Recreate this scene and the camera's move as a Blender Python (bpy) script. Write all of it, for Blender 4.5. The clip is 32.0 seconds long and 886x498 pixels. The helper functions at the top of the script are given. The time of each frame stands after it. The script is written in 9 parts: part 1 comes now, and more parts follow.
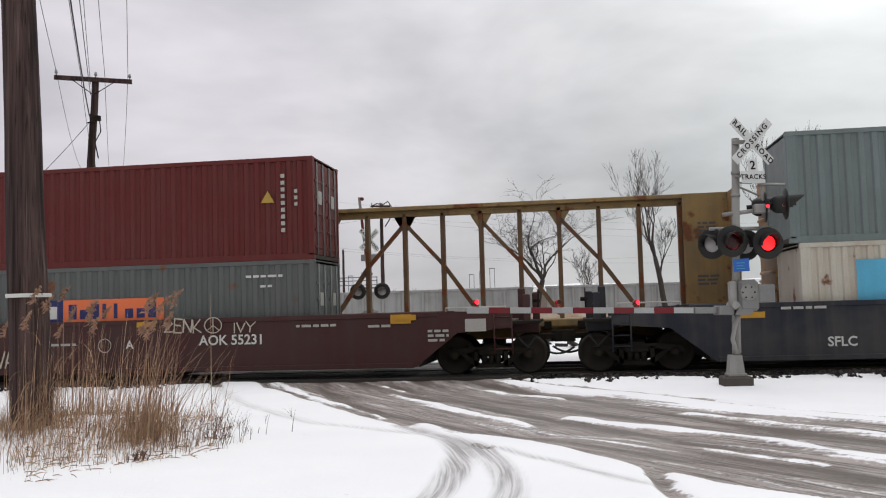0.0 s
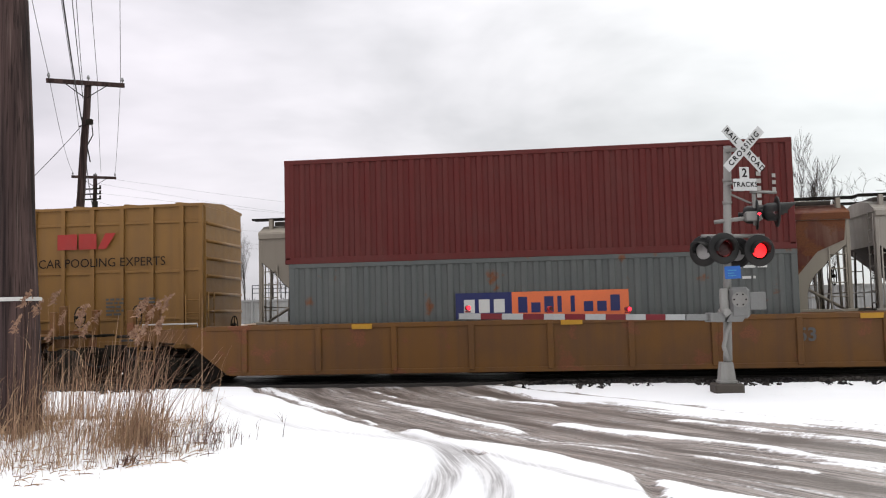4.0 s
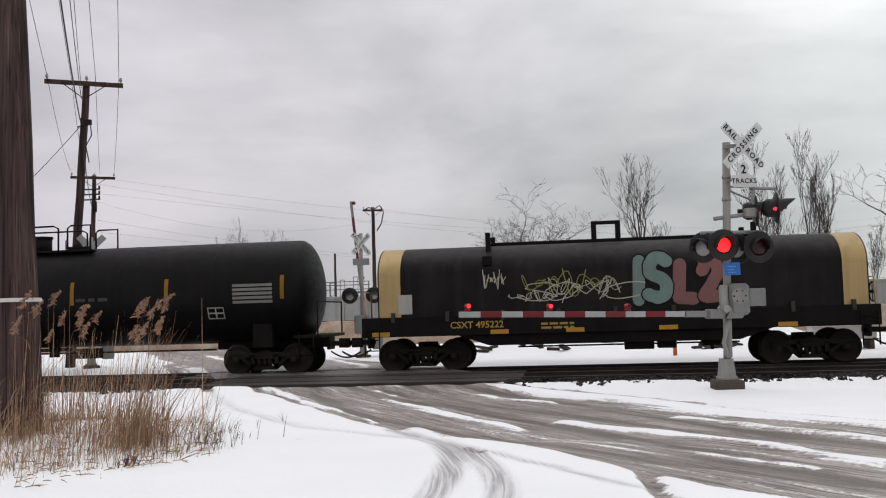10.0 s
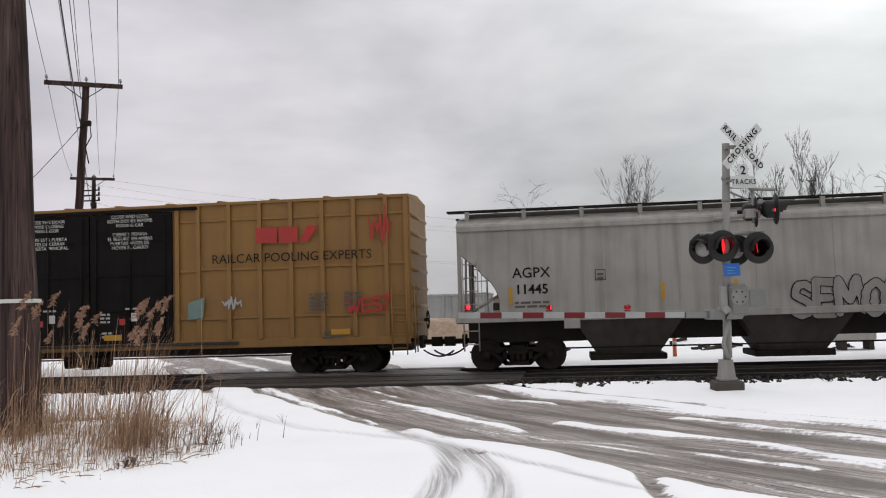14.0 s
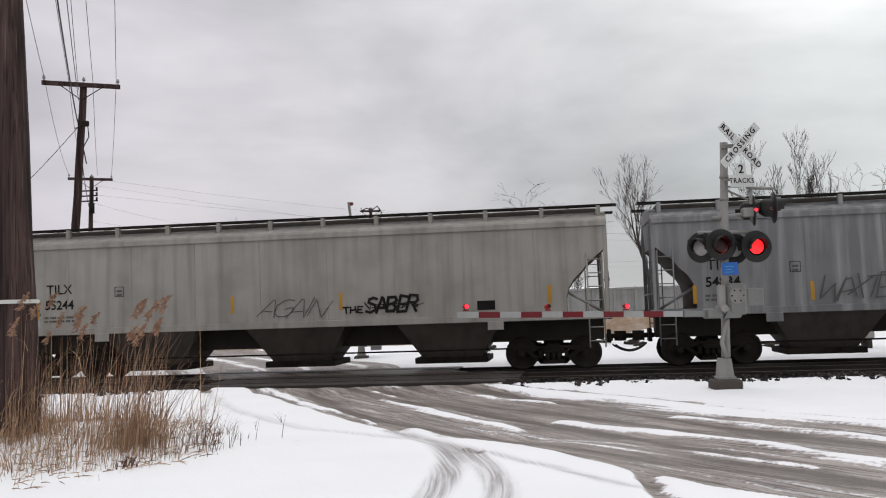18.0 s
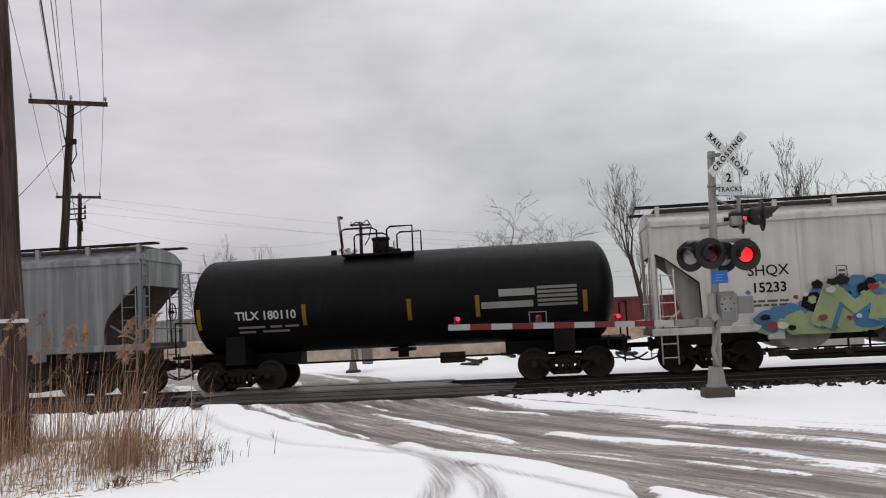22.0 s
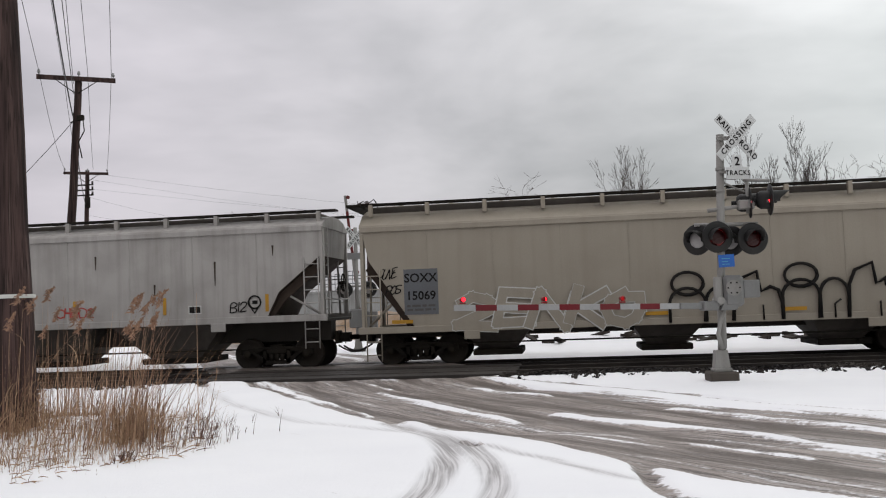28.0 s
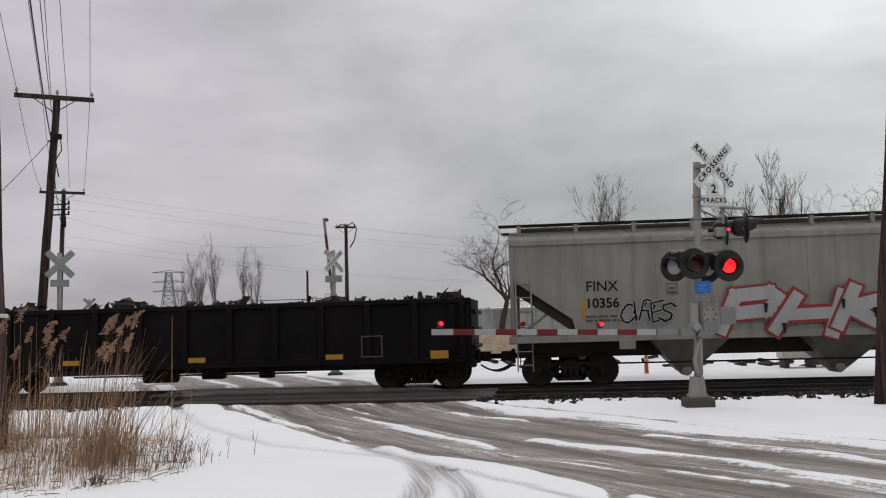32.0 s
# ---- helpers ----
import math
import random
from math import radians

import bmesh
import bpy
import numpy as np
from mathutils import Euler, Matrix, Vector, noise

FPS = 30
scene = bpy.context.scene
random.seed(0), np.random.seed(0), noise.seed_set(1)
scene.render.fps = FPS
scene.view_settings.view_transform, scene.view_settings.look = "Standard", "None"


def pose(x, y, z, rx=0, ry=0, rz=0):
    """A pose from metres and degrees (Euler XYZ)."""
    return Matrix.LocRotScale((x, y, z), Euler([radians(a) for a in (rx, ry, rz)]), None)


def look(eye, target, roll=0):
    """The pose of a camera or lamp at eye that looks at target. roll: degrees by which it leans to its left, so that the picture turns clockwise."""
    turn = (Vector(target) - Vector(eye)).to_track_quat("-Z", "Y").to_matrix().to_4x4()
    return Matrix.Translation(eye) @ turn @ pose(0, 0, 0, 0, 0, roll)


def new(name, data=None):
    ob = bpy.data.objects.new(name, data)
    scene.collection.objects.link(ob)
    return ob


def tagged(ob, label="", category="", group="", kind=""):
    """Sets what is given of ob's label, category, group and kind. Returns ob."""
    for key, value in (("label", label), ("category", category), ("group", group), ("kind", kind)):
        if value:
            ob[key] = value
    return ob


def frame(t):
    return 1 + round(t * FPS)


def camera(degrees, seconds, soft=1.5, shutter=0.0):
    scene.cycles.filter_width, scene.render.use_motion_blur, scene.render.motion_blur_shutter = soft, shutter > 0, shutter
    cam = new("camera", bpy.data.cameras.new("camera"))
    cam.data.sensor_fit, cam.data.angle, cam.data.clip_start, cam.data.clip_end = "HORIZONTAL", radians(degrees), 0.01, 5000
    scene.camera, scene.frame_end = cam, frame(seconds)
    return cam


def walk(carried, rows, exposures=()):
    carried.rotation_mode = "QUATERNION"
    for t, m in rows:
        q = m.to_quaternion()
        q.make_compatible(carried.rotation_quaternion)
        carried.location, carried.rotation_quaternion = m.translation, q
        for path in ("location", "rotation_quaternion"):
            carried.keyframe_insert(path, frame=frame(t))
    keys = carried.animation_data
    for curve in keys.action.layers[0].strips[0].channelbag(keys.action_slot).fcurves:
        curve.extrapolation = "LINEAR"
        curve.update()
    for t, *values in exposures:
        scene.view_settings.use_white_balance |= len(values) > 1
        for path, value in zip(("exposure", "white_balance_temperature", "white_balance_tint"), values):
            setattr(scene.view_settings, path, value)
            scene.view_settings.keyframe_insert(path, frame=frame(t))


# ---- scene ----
cam = camera(52.01, 32.0, soft=1.12)
EYE = (0.0, 0.0, 1.64)
VIEW = (
    (0.0, 8.39, 3.68, 1.64), (0.5, 8.34, 3.80, 1.42), (1.0, 8.24, 3.88, 1.42), (1.5, 8.09, 3.81, 1.55),
    (2.0, 8.01, 3.83, 1.44), (2.5, 7.99, 3.88, 1.30), (3.0, 8.01, 3.88, 1.40), (3.5, 7.92, 3.93, 1.37),
    (5.5, 7.85, 4.25, 1.35), (6.0, 7.89, 4.22, 1.30), (6.5, 7.92, 4.19, 1.27), (7.0, 8.00, 4.09, 1.43),
    (7.5, 8.00, 4.05, 1.28), (8.0, 8.08, 3.98, 1.20), (8.5, 8.12, 3.94, 1.37), (9.0, 8.04, 3.86, 1.63),
    (9.5, 7.95, 3.86, 1.64), (10.0, 7.88, 3.92, 1.72), (10.5, 7.90, 3.87, 1.69), (11.0, 7.95, 3.85, 1.67),
    (11.5, 7.97, 3.91, 1.79), (12.0, 7.97, 3.89, 1.72), (12.5, 8.02, 3.88, 1.82), (13.0, 7.97, 3.97, 1.91),
    (13.5, 7.87, 4.00, 1.81), (15.5, 7.99, 3.90, 1.53), (16.0, 8.03, 3.98, 2.08), (16.5, 7.87, 4.03, 1.99),
    (17.0, 7.82, 4.00, 2.20), (17.5, 7.74, 4.01, 1.84), (18.0, 7.76, 3.95, 1.88), (18.5, 7.80, 3.96, 2.44),
    (19.0, 7.69, 4.02, 2.17), (19.5, 7.61, 4.09, 2.16), (20.0, 7.54, 4.13, 2.16), (20.5, 7.48, 4.14, 2.35),
    (21.0, 7.56, 4.12, 2.48), (21.5, 7.56, 4.71, 2.61), (22.0, 7.21, 4.73, 2.79), (22.5, 7.11, 4.44, 2.87),
    (23.0, 7.24, 4.09, 2.81), (23.5, 7.33, 4.07, 2.62), (24.0, 7.43, 4.05, 2.66), (24.5, 7.83, 4.06, 2.81),
    (26.5, 7.76, 4.26, 1.96), (27.0, 7.61, 4.04, 2.44), (27.5, 7.49, 3.02, 2.39), (28.0, 7.56, 3.51, 2.09),
    (28.5, 7.59, 4.32, 1.96), (29.0, 7.51, 4.84, 2.01), (29.5, 7.51, 4.74, 1.97), (30.0, 7.61, 4.54, 1.87),
    (30.5, 7.44, 4.74, 1.32), (31.0, 6.92, 4.49, 1.15), (31.5, 6.72, 4.40, 1.23), (32.0, 6.16, 4.97, 1.56),
)
# the clip's own exposure drifts: stops, white balance, tint
EXPOSURE = ((0.0, -0.10), (1.0, 0.15), (2.0, 0.25), (3.5, 0.28), (5.5, -0.03), (6.0, -0.02), (7.0, 0.02), (8.0, -0.15), (9.0, -0.14), (10.0, -0.20), (11.0, -0.30), (12.0, -0.24), (13.0, -0.16),
            (16.0, -0.17), (20.0, -0.18), (24.0, -0.25), (28.0, -0.26), (30.0, -0.30), (31.0, -0.38), (32.0, -0.46))
walk(cam, [(t, pose(*EYE, 90 + p, r, y)) for t, y, p, r in VIEW], [(t, s, 6500, 11.5) for t, s in EXPOSURE])

# ---- sky and light: overcast winter day ----
world = bpy.data.worlds.new("overcast_sky")
scene.world = world
world.use_nodes = True
wn, wl = world.node_tree.nodes, world.node_tree.links
wn.clear()


def wnode(kind, **kw):
    n = wn.new(kind)
    for k, v in kw.items():
        n.inputs[k].default_value = v
    return n


w_co = wnode("ShaderNodeTexCoord")
w_map = wnode("ShaderNodeMapping")
w_map.inputs["Scale"].default_value = (1.0, 1.0, 2.6)
w_map.inputs["Location"].default_value = (0.35, 0.1, 0.4)
wl.new(w_co.outputs["Generated"], w_map.inputs["Vector"])
w_n1 = wnode("ShaderNodeTexNoise", Scale=2.3, Detail=5.0, Roughness=0.5, Distortion=0.3)
w_n2 = wnode("ShaderNodeTexNoise", Scale=7.0, Detail=4.0, Roughness=0.5)
wl.new(w_map.outputs[0], w_n1.inputs["Vector"])
wl.new(w_map.outputs[0], w_n2.inputs["Vector"])
w_mix = wn.new("ShaderNodeMath")
w_mix.operation = "MULTIPLY_ADD"
w_mix.inputs[1].default_value = 0.22
wl.new(w_n2.outputs[0], w_mix.inputs[0])
wl.new(w_n1.outputs[0], w_mix.inputs[2])
w_ramp = wn.new("ShaderNodeValToRGB")
w_ramp.color_ramp.elements[0].position, w_ramp.color_ramp.elements[0].color = 0.40, (0.44, 0.45, 0.455, 1)
w_ramp.color_ramp.elements[1].position, w_ramp.color_ramp.elements[1].color = 0.78, (0.82, 0.81, 0.82, 1)
wl.new(w_mix.outputs[0], w_ramp.inputs[0])
# an overcast dome is brighter overhead than at the horizon
w_sep = wn.new("ShaderNodeSeparateXYZ")
wl.new(w_co.outputs["Generated"], w_sep.inputs[0])
w_up = wn.new("ShaderNodeMapRange")
w_up.inputs["From Min"].default_value, w_up.inputs["From Max"].default_value = 0.0, 1.0
w_up.inputs["To Min"].default_value, w_up.inputs["To Max"].default_value = 0.88, 1.75
wl.new(w_sep.outputs["Z"], w_up.inputs["Value"])
# thinner cloud towards +x: brighter and a little greener, lilac towards -x
w_side = wn.new("ShaderNodeValToRGB")
w_side.color_ramp.elements[0].position, w_side.color_ramp.elements[0].color = 0.22, (0.90, 0.865, 0.915, 1)
w_side.color_ramp.elements[1].position, w_side.color_ramp.elements[1].color = 0.74, (1.26, 1.33, 1.29, 1)
mid = w_side.color_ramp.elements.new(0.52)
mid.color = (0.885, 0.90, 0.895, 1)
w_half = wn.new("ShaderNodeMath")
w_half.operation = "MULTIPLY_ADD"
w_half.inputs[1].default_value, w_half.inputs[2].default_value = 0.5, 0.5
wl.new(w_sep.outputs["X"], w_half.inputs[0])
wl.new(w_half.outputs[0], w_side.inputs[0])
w_tone = wn.new("ShaderNodeMix")
w_tone.data_type, w_tone.blend_type = "RGBA", "MULTIPLY"
w_tone.inputs[0].default_value = 1.0
wl.new(w_ramp.outputs[0], w_tone.inputs[6])
wl.new(w_side.outputs[0], w_tone.inputs[7])
w_lift = wn.new("ShaderNodeMath")
w_lift.operation = "MULTIPLY"
w_lift.inputs[1].default_value = 1.18
wl.new(w_up.outputs[0], w_lift.inputs[0])
w_cloud = wnode("ShaderNodeBackground", Strength=1.0)
wl.new(w_lift.outputs[0], w_cloud.inputs["Strength"])
wl.new(w_tone.outputs[2], w_cloud.inputs["Color"])
w_sky = wn.new("ShaderNodeTexSky")
w_sky.sky_type, w_sky.sun_disc = "NISHITA", False
w_sky.sun_elevation, w_sky.sun_rotation = radians(65), radians(5)
w_clear = wnode("ShaderNodeBackground", Strength=0.05)
wl.new(w_sky.outputs[0], w_clear.inputs["Color"])
w_sum = wn.new("ShaderNodeMixShader")
w_sum.inputs[0].default_value = 0.92
wl.new(w_clear.outputs[0], w_sum.inputs[1])
wl.new(w_cloud.outputs[0], w_sum.inputs[2])
w_out = wn.new("ShaderNodeOutputWorld")
wl.new(w_sum.outputs[0], w_out.inputs["Surface"])

sun_data = bpy.data.lights.new("sun", "SUN")
sun_data.energy, sun_data.angle, sun_data.color = 0.7, radians(40), (1.0, 0.97, 0.93)
sun = new("sun", sun_data)
sun.matrix_world = look((0, 20, 40), (-2.0, 4.0, 0.0))

# ---- materials ----
def shader(name):
    m = bpy.data.materials.new(name)
    m.use_nodes = True
    t = m.node_tree
    return m, t, t.nodes["Principled BSDF"]


def link(t, a, b):
    t.links.new(a, b)


def noise_node(t, scale, detail=4.0, stretch=None, coord="Object"):
    co = t.nodes.new("ShaderNodeTexCoord")
    n = t.nodes.new("ShaderNodeTexNoise")
    n.inputs["Scale"].default_value, n.inputs["Detail"].default_value = scale, detail
    if stretch:
        mp = t.nodes.new("ShaderNodeMapping")
        mp.inputs["Scale"].default_value = stretch
        link(t, co.outputs[coord], mp.inputs["Vector"])
        link(t, mp.outputs[0], n.inputs["Vector"])
    else:
        link(t, co.outputs[coord], n.inputs["Vector"])
    return n.outputs[0]


def span(t, value, lo, hi, to=1.0):
    r = t.nodes.new("ShaderNodeMapRange")
    r.inputs["From Min"].default_value, r.inputs["From Max"].default_value = lo, hi
    r.inputs["To Max"].default_value = to
    link(t, value, r.inputs["Value"])
    return r.outputs[0]


def blend(t, fac, a, b, mode="MIX"):
    n = t.nodes.new("ShaderNodeMix")
    n.data_type, n.blend_type = "RGBA", mode
    for socket, value in ((n.inputs[0], fac), (n.inputs[6], a), (n.inputs[7], b)):
        if isinstance(value, (int, float)):
            socket.default_value = value
        elif isinstance(value, tuple):
            socket.default_value = (*value[:3], 1)
        else:
            link(t, value, socket)
    return n.outputs[2]


def bumped(t, p, height, strength, distance=0.02):
    b = t.nodes.new("ShaderNodeBump")
    b.inputs["Strength"].default_value, b.inputs["Distance"].default_value = strength, distance
    link(t, height, b.inputs["Height"])
    link(t, b.outputs[0], p.inputs["Normal"])


def paint(name, rgb, rough=0.55, grime=(0.10, 0.085, 0.07), stain=0.35, streak=0.35, rust=0.0, metal=0.0, grain=30.0, bump=0.12, depth=0.8, gloss=0.25):
    """Weathered paint or plain material: stains, run-off streaks, grain, and rust patches."""
    m, t, p = shader(name)
    rgb = tuple(c * depth for c in rgb)
    big = span(t, noise_node(t, 0.9, 6), 0.42, 0.72, stain)
    run = span(t, noise_node(t, 1.0, 5, (4.0, 4.0, 0.22)), 0.45, 0.75, streak)
    fine = noise_node(t, grain, 3)
    c = blend(t, big, rgb, grime)
    c = blend(t, run, c, grime)
    if rust:
        patch = span(t, noise_node(t, 1.7, 8), 0.66 - 0.25 * rust, 0.72 - 0.25 * rust)
        c = blend(t, patch, c, blend(t, fine, (0.09, 0.03, 0.015), (0.22, 0.08, 0.03)))
    c = blend(t, 0.28, c, blend(t, fine, (0.25, 0.25, 0.25), (1.0, 1.0, 1.0)), "MULTIPLY")
    link(t, c, p.inputs["Base Color"])
    link(t, span(t, noise_node(t, 5.0, 4), 0.0, 1.0, 1.0), p.inputs["Roughness"])
    r = t.nodes.new("ShaderNodeMapRange")
    r.inputs["To Min"].default_value, r.inputs["To Max"].default_value = max(0.05, rough - 0.12), min(1, rough + 0.15)
    link(t, noise_node(t, 5.0, 4), r.inputs["Value"])
    link(t, r.outputs[0], p.inputs["Roughness"])
    p.inputs["Metallic"].default_value = metal
    p.inputs["Specular IOR Level"].default_value = gloss
    bumped(t, p, fine, bump, 0.01)
    return m


def glow(name, rgb, strength):
    m, t, p = shader(name)
    p.inputs["Base Color"].default_value = (*rgb, 1)
    p.inputs["Emission Color"].default_value = (*rgb, 1)
    p.inputs["Emission Strength"].default_value = strength
    return m


def solid(name, rgb, rough=0.5, metal=0.0):
    return paint(name, rgb, rough, stain=0.18, streak=0.1, metal=metal, bump=0.05, depth=0.95)


def split_wood(name):
    """Weathered pole: dark heartwood with long pale splits running up it."""
    m, t, p = shader(name)
    long = noise_node(t, 1.0, 6, (13.0, 13.0, 0.30))
    crack = noise_node(t, 1.0, 4, (55.0, 55.0, 0.8))
    c = blend(t, span(t, long, 0.36, 0.66), (0.016, 0.0095, 0.009), (0.078, 0.048, 0.043))
    c = blend(t, span(t, crack, 0.54, 0.66, 0.8), c, (0.012, 0.008, 0.007))
    c = blend(t, span(t, noise_node(t, 1.0, 5, (22.0, 22.0, 0.4)), 0.60, 0.72, 0.6), c, (0.135, 0.098, 0.088))
    link(t, c, p.inputs["Base Color"])
    p.inputs["Roughness"].default_value = 0.9
    p.inputs["Specular IOR Level"].default_value = 0.2
    bumped(t, p, crack, 0.7, 0.02)
    return m


def dry_plant(name, dark, pale):
    """Dead stems, each its own shade."""
    m, t, p = shader(name)
    g = t.nodes.new("ShaderNodeNewGeometry")
    c = blend(t, g.outputs["Random Per Island"], dark, pale)
    c = blend(t, span(t, noise_node(t, 9.0, 3), 0.35, 0.7, 0.5), c, dark)
    link(t, c, p.inputs["Base Color"])
    p.inputs["Roughness"].default_value = 0.85
    p.inputs["Specular IOR Level"].default_value = 0.2
    return m


